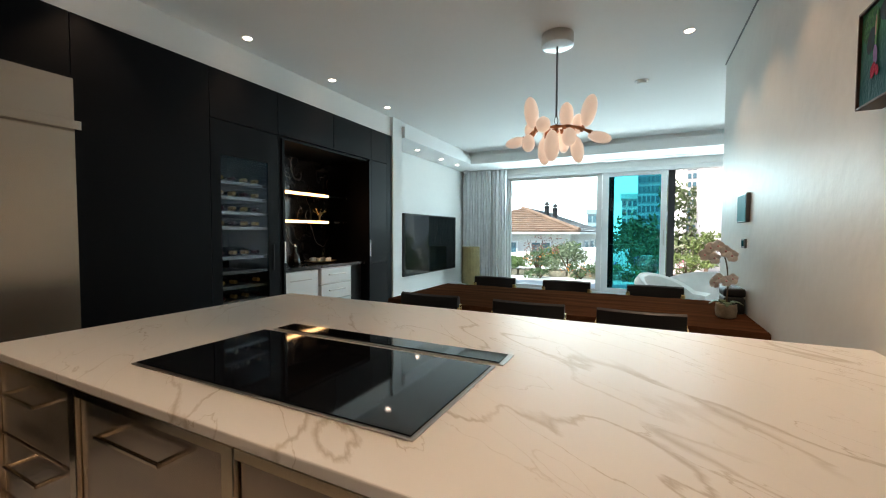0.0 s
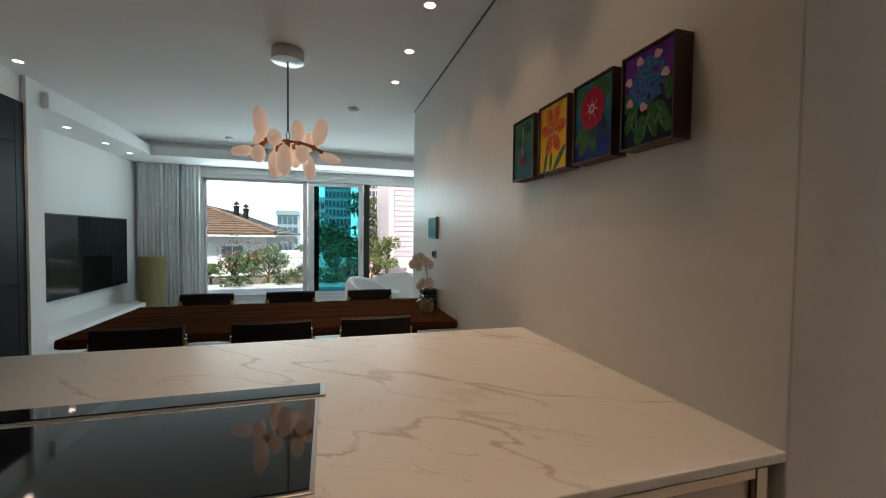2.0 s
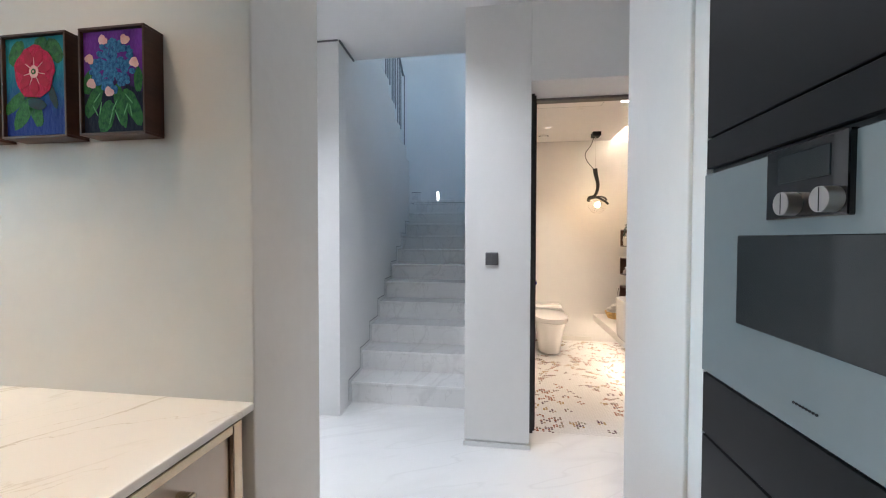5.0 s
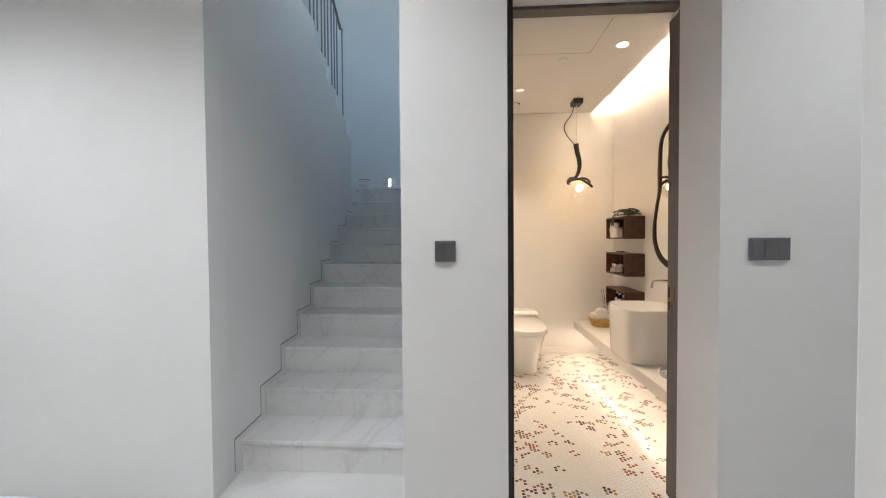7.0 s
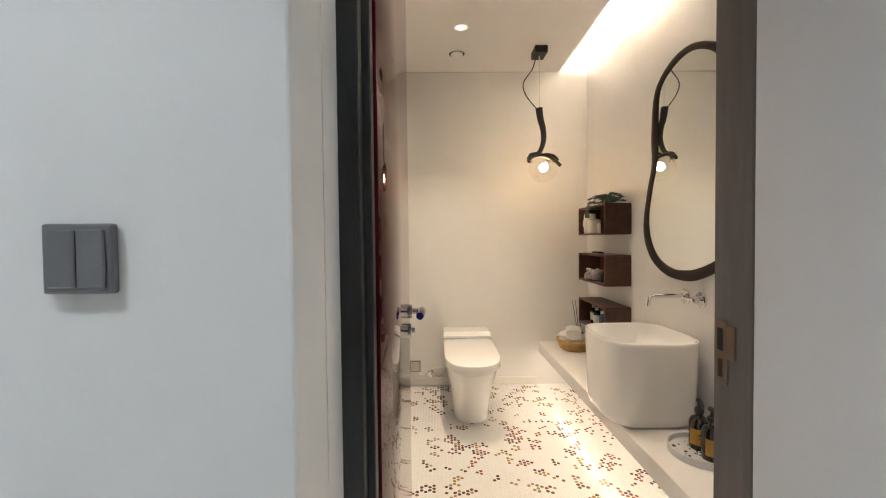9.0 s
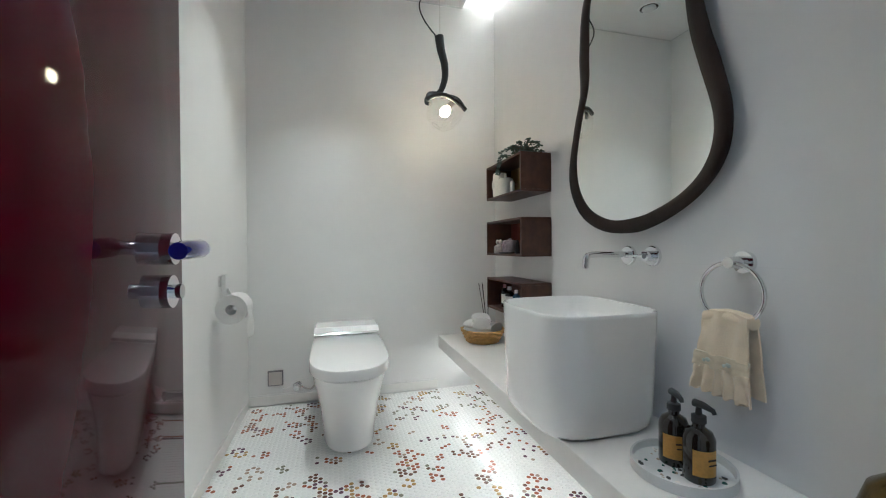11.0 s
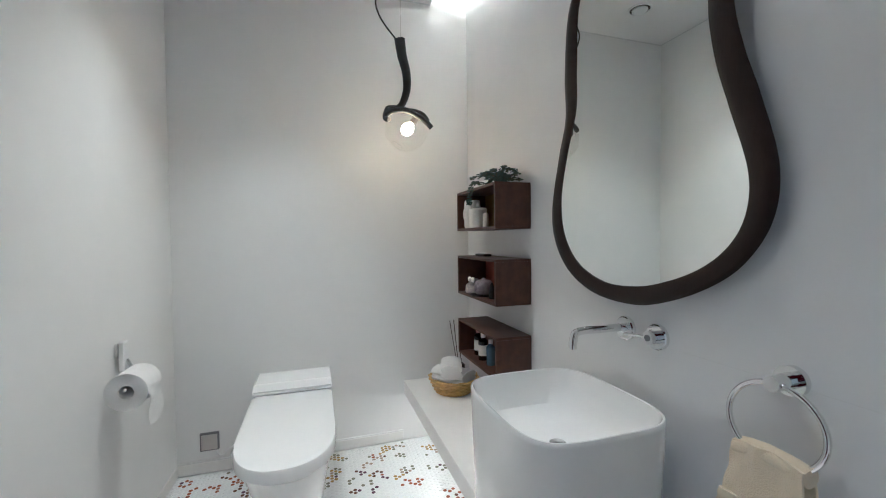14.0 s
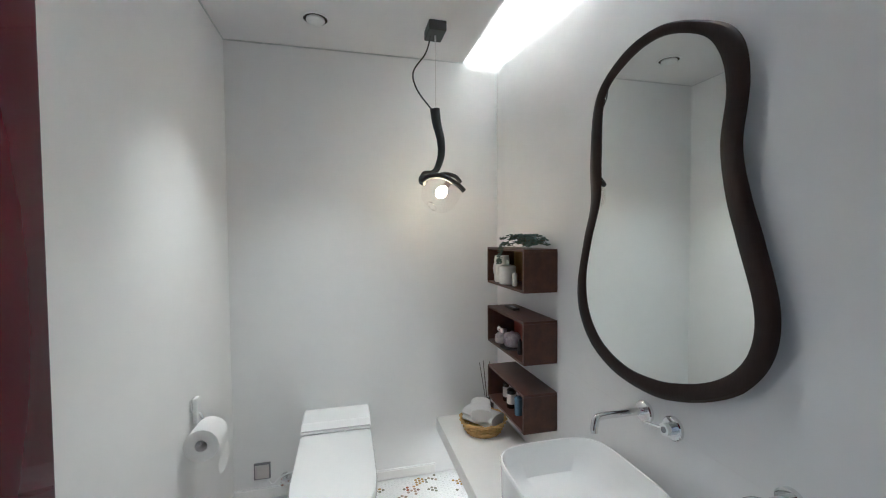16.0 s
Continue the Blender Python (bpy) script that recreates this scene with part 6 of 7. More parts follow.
bmesh.ops.translate(bm, vec=(0, -0.006, 0), verts=[v for v in r["geom"] if isinstance(v, bmesh.types.BMVert)])
part("mirror_glass", bm, MIRROR, mir)

# ---------------------------------------------------------------- box shelves
def boxshelf(z0, z1, label, tint):
    x0, x1, y0, y1 = 4.280, 4.755, -1.787, -1.615
    t = thing("box_shelf", x0, y0, z0, label, "wall shelf", "three box shelves")
    w, d, h, k = x1 - x0, y1 - y0, z1 - z0, 0.012
    part("bottom", slab(0, w, 0.0, d, 0, k, 0.0015, 1), WALNUT, t)
    part("top", slab(0, w, 0.0, d, h - k, h, 0.0015, 1), WALNUT, t)
    part("side", slab(0, k, 0.0, d, k, h - k), WALNUT, t)
    part("side", slab(w - k, w, 0.0, d, k, h - k), WALNUT, t)
    part("back", slab(k, w - k, 0.001, 0.012, k, h - k), tint, t, "painted back panel")
    return t
OCHRE = mat("ochre_panel", (0.22, 0.13, 0.012), 0.5, vary=0.1)
RUST = mat("rust_panel", (0.20, 0.035, 0.015), 0.5, vary=0.1)
boxshelf(1.240, 1.442, "walnut box shelf with an ochre back on the wall", OCHRE)
boxshelf(0.905, 1.108, "walnut box shelf with a rust-red back on the wall", RUST)
boxshelf(0.583, 0.768, "walnut box shelf holding toiletry bottles", WALNUT)
WHITECER = mat("matte_white_ceramic", (0.74, 0.71, 0.66), 0.6, vary=0.06, scale=20)
def jar(x, y, z, prof, m, name, label, cat):
    t = thing(name, x, y, z, label, cat)
    part("body", lathe(prof, seg=24), m, t, smooth=True)
    if m == WHITECER:
        t.scale = (1.05, 1.05, 1.22)
    return t
j = jar(4.670, -1.668, 1.2525, [(0.036, 0), (0.040, 0.01), (0.040, 0.10), (0.036, 0.118), (0.03, 0.118), (0.03, 0.08)], WHITECER, "vase", "tall white ceramic vase in the box shelf", "vase")
part("knot", ball(0.0, 0.036, 0.06, 0.012, 0.012, 0.03), WHITECER, j, smooth=True)
part("knot", ball(0.036, 0.0, 0.04, 0.012, 0.012, 0.02), WHITECER, j, smooth=True)
j = jar(4.560, -1.655, 1.2525, [(0.038, 0), (0.042, 0.008), (0.042, 0.075), (0.034, 0.08), (0.008, 0.083)], WHITECER, "lidded_jar", "short white ceramic jar in the box shelf", "jar")
part("lid_knob", ball(0, 0, 0.092, 0.008, 0.008, 0.012), WHITECER, j, smooth=True)
part("ear", ball(0.042, 0.0, 0.04, 0.01, 0.01, 0.018), WHITECER, j, smooth=True)
jar(4.460, -1.652, 1.2525, [(0.010, 0), (0.012, 0.004), (0.012, 0.05), (0.006, 0.055)], WHITECER, "small_bottle", "tiny white bottle in the box shelf", "bottle")
PURPLE = mat("patterned_wax", (0.16, 0.11, 0.15), 0.6, dark=(0.55, 0.50, 0.50), scale=35)
BEIGE = mat("patterned_cloth", (0.55, 0.48, 0.42), 0.8, dark=(0.22, 0.20, 0.24), scale=45)
j = jar(4.660, -1.668, 0.9175, [(0.040, 0), (0.044, 0.012), (0.040, 0.04), (0.022, 0.055), (0.026, 0.07), (0.01, 0.075)], BEIGE, "pouch", "little patterned cloth pouch tied with a bow", "pouch")
for a in (-1, 1):
    part("bow", ball(0.022 * a, 0.012, 0.068, 0.02, 0.008, 0.014), WHITECER, j, smooth=True)
j = jar(4.545, -1.675, 0.9175, [(0.06, 0), (0.066, 0.006), (0.05, 0.006)], NAVYEDGE, "saucer", "small dark saucer in the box shelf", "saucer")
j = jar(4.545, -1.675, 0.924, [(0.036, 0), (0.044, 0.012), (0.046, 0.04), (0.042, 0.058), (0.034, 0.068), (0.012, 0.072)], PURPLE, "patterned_jar", "round purple patterned jar with a lid", "jar")
part("lid_knob", ball(0, 0, 0.074, 0.01, 0.01, 0.007), PURPLE, j, smooth=True)
jar(4.420, -1.662, 0.9175, [(0.012, 0), (0.014, 0.02), (0.010, 0.06), (0.005, 0.075)], NAVYEDGE, "small_figure", "small dark upright ornament", "ornament")
def pump(x, y, z, h, r, m, label, tagm=None, capm=BLACK):
    t = thing("toiletry_bottle", x, y, z, label, "bottle", "shelf toiletries")
    part("bottle", lathe([(r * 0.94, 0), (r, 0.004), (r, h * 0.72), (r * 0.45, h * 0.80), (r * 0.45, h * 0.85)], seg=20), m, t, smooth=True)
    part("cap", lathe([(r * 0.5, h * 0.85), (r * 0.5, h)], seg=16), capm, t)
    if tagm:
        part("label_band", lathe([(r * 1.01, h * 0.18), (r * 1.01, h * 0.58)], seg=20, closed=False), tagm, t)
    return t
CLEARSOAP = mat("frosted_bottle", (0.50, 0.52, 0.50), 0.3, vary=0.05)
BLUEBOT = mat("blue_bottle", (0.10, 0.18, 0.26), 0.2, vary=0.05)
pump(4.640, -1.682, 0.5955, 0.135, 0.020, AMBER, "slim dark toiletry bottle with a white label", WHITECER, P_PINK)
pump(4.550, -1.672, 0.5955, 0.130, 0.024, AMBER, "brown pump bottle with a white label and white pump", WHITECER, WHITECER)
pump(4.460, -1.672, 0.5955, 0.120, 0.021, BLUEBOT, "blue toiletry bottle with a white pump", None, WHITECER)
pump(4.390, -1.682, 0.5955, 0.110, 0.019, CLEARSOAP, "frosted toiletry bottle with a dark cap", None)
rem = thing("remote_control", 4.610, -1.702, 1.1085, "small black remote control on the shelf", "remote control")
part("body", slab(-0.06, 0.06, -0.02, 0.02, 0, 0.012, 0.004, 2), BLACK, rem)
part("button_row", slab(-0.045, 0.02, -0.008, 0.008, 0.012, 0.0135), GUNMETAL, rem)
# trailing greenery on the top shelf
gr = thing("trailing_plant", 4.42, -1.702, 1.442, "trailing dusty green artificial eucalyptus on the shelf", "plant")
rnd = random.Random(11)
for k in range(26):
    a = rnd.uniform(-3.1, 3.1)
    l = rnd.uniform(0.06, 0.19)
    ex, ey = l * math.cos(a), 0.5 * l * math.sin(a) + 0.02
    up = rnd.uniform(0.02, 0.065)
    ln = smooth_line([(0.02 * rnd.uniform(-1, 1), 0, 0.008), (ex * 0.5, ey * 0.5, up), (ex, ey, up * rnd.uniform(0.4, 1.2))], 5)
    if k in (2, 9):
        ln = smooth_line([(0.06, 0.04, 0.01), (0.09, 0.09, 0.02), (0.10, 0.105, -0.03), (0.10, 0.11, -0.08)], 5)
    part("twig", sweep(ln, 0.0015, 5), STEMBROWN, gr)
    bm = bmesh.new()
    for p in ln[2:]:
        for q in range(4):
            d = Vector((rnd.uniform(-1, 1), rnd.uniform(-1, 1), rnd.uniform(-0.3, 1))).normalized()
            ball(*(p + d * 0.010), 0.0082, 0.0058, 0.0022, bm, 6, 4, Matrix.Rotation(rnd.uniform(0, 6), 4, 'Z') @ Matrix.Rotation(rnd.uniform(-1, 1), 4, 'X'))
    part("leaves", bm, SAGE, gr)["kind"] = "stuff"

# ---------------------------------------------------------------- basket with towels, diffuser
bk = thing("wicker_basket", 4.80, -1.60, 0.36, "shallow straw basket holding folded towels", "basket")
for k in range(8):
    z = 0.008 + k * 0.010
    r = 0.085 + 0.004 * k
    part("strand", sweep([(r * math.cos(a) * (1 + 0.035 * (-1) ** (i + k)), r * math.sin(a) * (1 + 0.035 * (-1) ** (i + k)), z) for i, a in enumerate([j * 2 * math.pi / 28 for j in range(29)])], 0.0055, 6), WICKER, bk)
part("base", lathe([(0.085, 0.0), (0.085, 0.008)], seg=28), WICKER, bk)
def folded_towel(x, y, z, sx, sy, h, turn):
    t = thing("folded_towel", x, y, z, "rolled white terry hand towel in the basket", "towel", "basket towels", turn)
    for k in range(2):
        rg = []
        for i in range(11):
            u = -sx / 2 + sx * i / 10
            wob = 1 + 0.10 * noise.noise((i * 0.7, k * 3.1, x * 9))
            rg.append([Vector((u, sy * 0.5 * wob * math.cos(a), h * (0.5 + 0.9 * k) * 0.55 + h * 0.42 * wob * math.sin(a))) for a in [j * 2 * math.pi / 14 for j in range(14)]])
        part("fold", loft(rg), COTTON, t, smooth=True)
    return t
bk.scale = (1.18, 1.18, 1.0)
folded_towel(4.80, -1.60, 0.412, 0.21, 0.135, 0.062, 35)
folded_towel(4.79, -1.585, 0.462, 0.18, 0.115, 0.055, -18)
df2 = thing("reed_diffuser", 4.945, -1.69, 0.36, "dark reed diffuser with black sticks", "reed diffuser")
part("bottle", lathe([(0.03, 0), (0.032, 0.004), (0.032, 0.09), (0.012, 0.105), (0.012, 0.125)], seg=20), AMBER, df2, smooth=True)
for k in range(5):
    a = k * 1.25
    part("reed", sweep([(0.003 * math.cos(a), 0.003 * math.sin(a), 0.01), (0.035 * math.cos(a) + 0.01, 0.035 * math.sin(a) + 0.02, 0.35)], 0.0022, 6), BLACK, df2)

# ---------------------------------------------------------------- toilet
wcx = thing("toilet", 4.60, -0.766, 0.0, "white one-piece toilet with a closed flat lid", "toilet")
wcx.scale = (1.0, 0.92, 1.0)
def dshape(x0, x1, hw, z, seg=40, nose=0.42, n=2.4):
    """Rounded front towards -x, straight sides, square back."""
    pts = []
    L = (x1 - x0) * nose
    for k in range(seg + 1):
        a = -math.pi / 2 + math.pi * k / seg
        c, s = math.cos(a), math.sin(a)
        pts.append(Vector((x0 + L - L * abs(c) ** (2 / n), hw * math.copysign(abs(s) ** (2 / n), s), z)))
    pts += [Vector((x1 - 0.012, hw, z)), Vector((x1, hw - 0.012, z)), Vector((x1, -hw + 0.012, z)), Vector((x1 - 0.012, -hw, z))]
    return pts
part("pedestal", loft([dshape(-0.25, 0.34, 0.118, 0.006), dshape(-0.278, 0.36, 0.140, 0.012), dshape(-0.288, 0.38, 0.146, 0.08), dshape(-0.345, 0.42, 0.166, 0.22), dshape(-0.43, 0.435, 0.190, 0.34), dshape(-0.466, 0.438, 0.198, 0.392), dshape(-0.461, 0.436, 0.194, 0.397)]), CERAMIC, wcx, smooth=True)
# dark layer colours in the shade between bowl and lid
part("seat_gap_shade", loft([dshape(-0.455, 0.30, 0.188, 0.396), dshape(-0.455, 0.30, 0.188, 0.403)]), GUNMETAL, wcx)
part("lid", loft([dshape(-0.474, 0.200, 0.197, 0.402), dshape(-0.484, 0.202, 0.201, 0.406), dshape(-0.484, 0.202, 0.201, 0.440), dshape(-0.479, 0.201, 0.198, 0.448), dshape(-0.455, 0.198, 0.184, 0.4515)]), CERAMIC, wcx, "flat white closed lid", True)
tank = [[Vector((x0, -w, z)), Vector((x0, w, z)), Vector((x1, w, z)), Vector((x1, -w, z))] for x0, x1, w, z in ((0.212, 0.437, 0.199, 0.392), (0.212, 0.437, 0.201, 0.458), (0.252, 0.437, 0.199, 0.488), (0.262, 0.430, 0.192, 0.491))]
part("tank", loft(tank), CERAMIC, wcx, "low sloping tank cover")
part("trim_strip", slab(0.2055, 0.2235, -0.197, 0.197, 0.4535, 0.4655, 0.001, 1), CHROME, wcx, "polished chrome strip")
part("lever_tab", slab(0.26, 0.29, 0.198, 0.203, 0.41, 0.43), CHROME, wcx)
ob = thing("outlet_box", 5.04, -0.346, 0.167, "square grey splash-proof outlet cover", "outlet")
part("plate", slab(-0.016, 0, -0.044, 0.044, -0.046, 0.046, 0.003, 2), GUNMETAL, ob)
part("flap", slab(-0.021, -0.015, -0.037, 0.037, -0.039, 0.039, 0.003, 2), NICKEL, ob)
vv = thing("shutoff_valve", 5.04, -0.47, 0.115, "chrome toilet shut-off valve with a white hose", "valve")
part("rose", disc(bmesh.new(), (-0.006, 0, 0), 0.026, "x", 0.01), CHROME, vv, smooth=True)
part("stem", sweep([(-0.01, 0, 0), (-0.065, 0, 0)], 0.012, 14), CHROME, vv, smooth=True)
part("knob", sweep([(-0.06, 0, 0), (-0.085, 0, 0)], [0.022, 0.018], 8), CHROME, vv)
part("outlet_nut", sweep([(-0.045, 0, 0), (-0.045, -0.035, 0)], 0.010, 6), CHROME, vv)
part("hose", sweep(smooth_line([(-0.045, -0.03, 0), (-0.05, -0.07, -0.02), (-0.06, -0.10, 0.0), (-0.06, -0.13, 0.05)], 6), 0.006, 8), NICKEL, vv)
part("cord", sweep(smooth_line([(-0.02, 0.09, 0.0), (-0.05, 0.06, -0.01), (-0.05, 0.0, 0.035), (-0.06, -0.12, 0.06)], 6), 0.004, 6), WHITEPAINT, vv)

# toilet paper
hp = thing("toilet_roll_holder", 4.45, -0.194, 0.835, "chrome toilet roll holder on the wall", "roll holder")
part("back_plate", slab(-0.022, 0.022, -0.012, 0, -0.05, 0.0, 0.003, 1), CHROME, hp)
part("plate_cover", slab(-0.020, 0.020, -0.03, -0.012, -0.10, 0.005, 0.003, 1), WHITEPAINT, hp)
part("arm", sweep(smooth_line([(0, -0.03, -0.06), (0.0, -0.06, -0.12), (0, -0.07, -0.13), (-0.13, -0.072, -0.133)], 5), 0.006, 8), CHROME, hp, smooth=True)
rl = thing("toilet_roll", 4.375, -0.272, 0.696, "white toilet paper roll with a loose end", "toilet roll")
rl.scale = (1.15, 1.12, 1.12)
seg = 36
rg = [[Vector((x, r * math.cos(2 * math.pi * i / seg), r * math.sin(2 * math.pi * i / seg))) for i in range(seg)] for x, r in ((-0.055, 0.020), (-0.055, 0.056), (0.055, 0.056), (0.055, 0.020), (-0.055, 0.020))]
part("roll", loft(rg, False, False), COTTON, rl, smooth=True)
part("core", loft([[Vector((x, 0.0205 * math.cos(a), 0.0205 * math.sin(a))) for a in [2 * math.pi * i / 24 for i in range(24)]] for x in (-0.054, 0.054)], False, False), CLAY, rl)
sh = [[Vector((-0.053 + 0.106 * u, -0.057 - 0.004 * math.sin(k * 1.1 + u * 3) + dy, 0.0 - 0.018 * k - (0.012 * u if k == 6 else 0))) for u in (0, 0.25, 0.5, 0.75, 1)] for k in range(7) for dy in (0,)]
bm = bmesh.new()
vs = [[bm.verts.new(p) for p in r] for r in sh]
for a, b in zip(vs, vs[1:]):
    for i in range(4):
        bm.faces.new((a[i], a[i + 1], b[i + 1], b[i]))
r = bmesh.ops.extrude_face_region(bm, geom=bm.faces[:])
bmesh.ops.translate(bm, vec=(0, -0.0006, 0), verts=[v for v in r["geom"] if isinstance(v, bmesh.types.BMVert)])
part("loose_sheet", bm, COTTON, rl, smooth=True)

# ---------------------------------------------------------------- towel ring and towel
tr = thing("towel_ring", 3.268, -1.787, 0.912, "chrome towel ring on the stone wall", "towel ring")
part("rose", disc(bmesh.new(), (0, 0.007, 0), 0.030, "y", 0.014, 28), CHROME, tr, smooth=True)
part("post", sweep([(0, 0.01, 0), (0, 0.065, 0)], [0.017, 0.015], 18), CHROME, tr, smooth=True)
part("ring", sweep([(0.082 * math.sin(a), 0.055 + 0.008 * math.sin(a), -0.082 + 0.082 * math.cos(a)) for a in [k * 2 * math.pi / 48 for k in range(49)]], 0.006, 10), CHROME, tr, smooth=True)
tw = thing("hand_towel", 3.272, -1.732, 0.752, "cream terry hand towel with a satin band and ruffle", "towel")
def hanging(name, m, zs, halves, front, wave, waves, label="", shiftx=0.0, seed=0.0, thick=0.006):
    """A cloth strip with soft folds, hung in front of or behind the ring."""
    rgs = []
    n = 40
    for r in range(13):
        v = r / 12
        z, half = zs[0] + (zs[1] - zs[0]) * v, halves[0] + (halves[1] - halves[0]) * v
        amp = wave[0] + (wave[1] - wave[0]) * v
        line = []
        for i in range(n + 1):
            u = -1 + 2 * i / n
            x = u * half + shiftx * v + 0.004 * noise.noise((u * 2, v * 3, seed + 7))
            y = front + amp * math.sin(waves * u + seed + 0.6 * math.sin(3 * u)) + 0.004 * noise.noise((u * 2.5, v * 2.5 + zs[0] * 20, seed))
            drop = (0.004 * math.sin(2.2 * waves * u) + 0.004 * noise.noise((u * 6, seed, 1))) if v == 1 and waves > 8 else 0.010 * (abs(u) ** 2) * (1 - v) * (1 if zs[0] > 0 else 0)
            line.append(Vector((x, y, z - drop)))
        rgs.append(line + [p + Vector((0, -thick, 0)) for p in reversed(line)])
    return part(name, loft(rgs), m, tw, label, True)
hanging("front_fold", CREAM, (0.030, -0.098), (0.066, 0.076), 0.018, (0.004, 0.004), 4.5, shiftx=0.012)
bm = bmesh.new()
loft([[Vector((x, 0.021 * math.cos(t) - 0.001, 0.016 + 0.018 * math.sin(t) - 0.010 * (x / 0.066) ** 2 + 0.003 * noise.noise((x * 30, t, 2)))) for t in [2 * math.pi * k / 16 for k in range(16)]] for x in [-0.066 + 0.132 * k / 14 for k in range(15)]], True, True, bm)
part("top_roll", bm, CREAM, tw, smooth=True)
hanging("satin_band", SATIN, (-0.094, -0.134), (0.078, 0.080), 0.021, (0.002, 0.003), 9.0, "embroidered satin band", 0.004, thick=0.008).location.x = 0.012
hanging("ruffle", CREAM, (-0.130, -0.205), (0.080, 0.096), 0.019, (0.002, 0.010), 17.0, "gathered ruffle hem", 0.006).location.x = 0.014
hanging("back_fold", CREAM, (0.020, -0.190), (0.064, 0.070), -0.016, (0.003, 0.005), 5.0, shiftx=-0.014, seed=1.0)
PALEBLUE = mat("pale_blue_thread", (0.55, 0.58, 0.50), 0.7, vary=0.15, scale=60)
for x in (-0.03, 0.03):
    bm = bmesh.new()
    ball(x + 0.014, 0.0245, -0.112, 0.008, 0.002, 0.006, bm)
    ball(x + 0.026, 0.0245, -0.116, 0.005, 0.002, 0.005, bm)
    part("embroidery", bm, PALEBLUE, tw)

# ---------------------------------------------------------------- tray and soap bottles
ty = thing("terrazzo_tray", 3.285, -1.585, 0.36, "round grey terrazzo tray on the ledge", "tray")
part("rim", lathe([(0.120, 0), (0.124, 0.003), (0.124, 0.030), (0.118, 0.030), (0.117, 0.010), (0.02, 0.009)], seg=56), TERRAZZO_BASE, ty, smooth=True)
rnd = random.Random(5)
CHIPS = [BLACK, WHITECER, GREENGLASS, CLAY]
for k in range(70):
    a, r = rnd.uniform(0, 6.28), 0.108 * math.sqrt(rnd.random())
    s = rnd.uniform(0.003, 0.010)
    pts = [Vector((r * math.cos(a) + s * rnd.uniform(0.6, 1.1) * math.cos(t), r * math.sin(a) + s * rnd.uniform(0.5, 1.0) * math.sin(t), 0)) for t in (0, 1.2, 2.3, 3.4, 4.6, 5.5)]
    part("terrazzo_chip", loft([[p + Vector((0, 0, 0.0095)) for p in pts], [p + Vector((0, 0, 0.0108)) for p in pts]]), CHIPS[k % 4], ty)
def soap(x, y, turn):
    t = thing("soap_dispenser", x, y, 0.3705, "dark soap dispenser with a gold label and black pump", "soap dispenser", "soap dispensers", turn)
    part("bottle", lathe([(0.034, 0), (0.037, 0.005), (0.037, 0.105), (0.030, 0.122), (0.014, 0.132), (0.014, 0.145)], seg=32), AMBER, t, smooth=True)
    bm = bmesh.new()
    pts = [Vector((0.0376 * math.cos(a), 0.0376 * math.sin(a), z)) for z in (0.022, 0.085) for a in [math.pi * (0.62 + 0.52 * k / 10) for k in range(11)]]
    vs = [bm.verts.new(p) for p in pts]
    for k in range(10):
        bm.faces.new((vs[k], vs[k + 1], vs[k + 12], vs[k + 11]))
    lb = part("label_patch", bm, LABELGOLD, t, "gold paper label")
    part("print_bar", slab(-0.0388, -0.0372, -0.010, 0.012, 0.062, 0.066), NAVYEDGE, lb)
    part("print_bar", slab(-0.0388, -0.0372, -0.012, 0.010, 0.050, 0.053), NAVYEDGE, lb)
    pm = part("collar", lathe([(0.017, 0.143), (0.017, 0.160), (0.008, 0.163), (0.006, 0.185)], seg=20), BLACK, t, smooth=True)
    part("nozzle", sweep([(0.012, 0, 0.188), (-0.012, 0, 0.190), (-0.040, 0, 0.186), (-0.044, 0, 0.178)], [0.010, 0.009, 0.006, 0.005], 10), BLACK, pm, smooth=True)
soap(3.317, -1.592, -20)
soap(3.236, -1.588, 0)
gv = thing("gold_vase", 2.86, -1.655, 0.36, "round dark gold vase on the ledge", "vase")
part("body", lathe([(0.03, 0), (0.05, 0.01), (0.085, 0.07), (0.092, 0.12), (0.075, 0.175), (0.04, 0.205), (0.036, 0.225), (0.03, 0.225)], seg=36), GOLDVASE, gv, smooth=True)

# ---------------------------------------------------------------- pendant lamp
PX, PY = 4.65, -1.295
pd = thing("pendant_lamp", PX, PY, BATHTOP, "black twisted branch pendant with a clear glass globe", "pendant lamp")
part("canopy", slab(-0.065, 0.065, -0.045, 0.045, -0.05, 0.0, 0.003, 1), BLACK, pd)
part("wire", sweep([(0, 0, -0.05), (0, 0, -0.43)], 0.0015, 6), NICKEL, pd)
part("wire_grip", sweep([(0, 0, -0.05), (0, 0, -0.075)], 0.005, 8), NICKEL, pd)
part("cable", sweep(smooth_line([(0.01, 0.022, -0.05), (0.01, 0.05, -0.14), (0.01, 0.115, -0.24), (0.01, 0.095, -0.33), (0.0, 0.02, -0.43)], 8), 0.004, 8), BLACK, pd, smooth=True)
stem = smooth_line([(0, 0.005, -0.425), (0, -0.005, -0.50), (0, -0.025, -0.58), (0, -0.027, -0.66), (0, -0.005, -0.73), (0, 0.02, -0.755)], 6)
part("stem", sweep(stem, [0.026 - 0.0004 * i for i in range(len(stem))], 16), BLACK, pd, smooth=True)
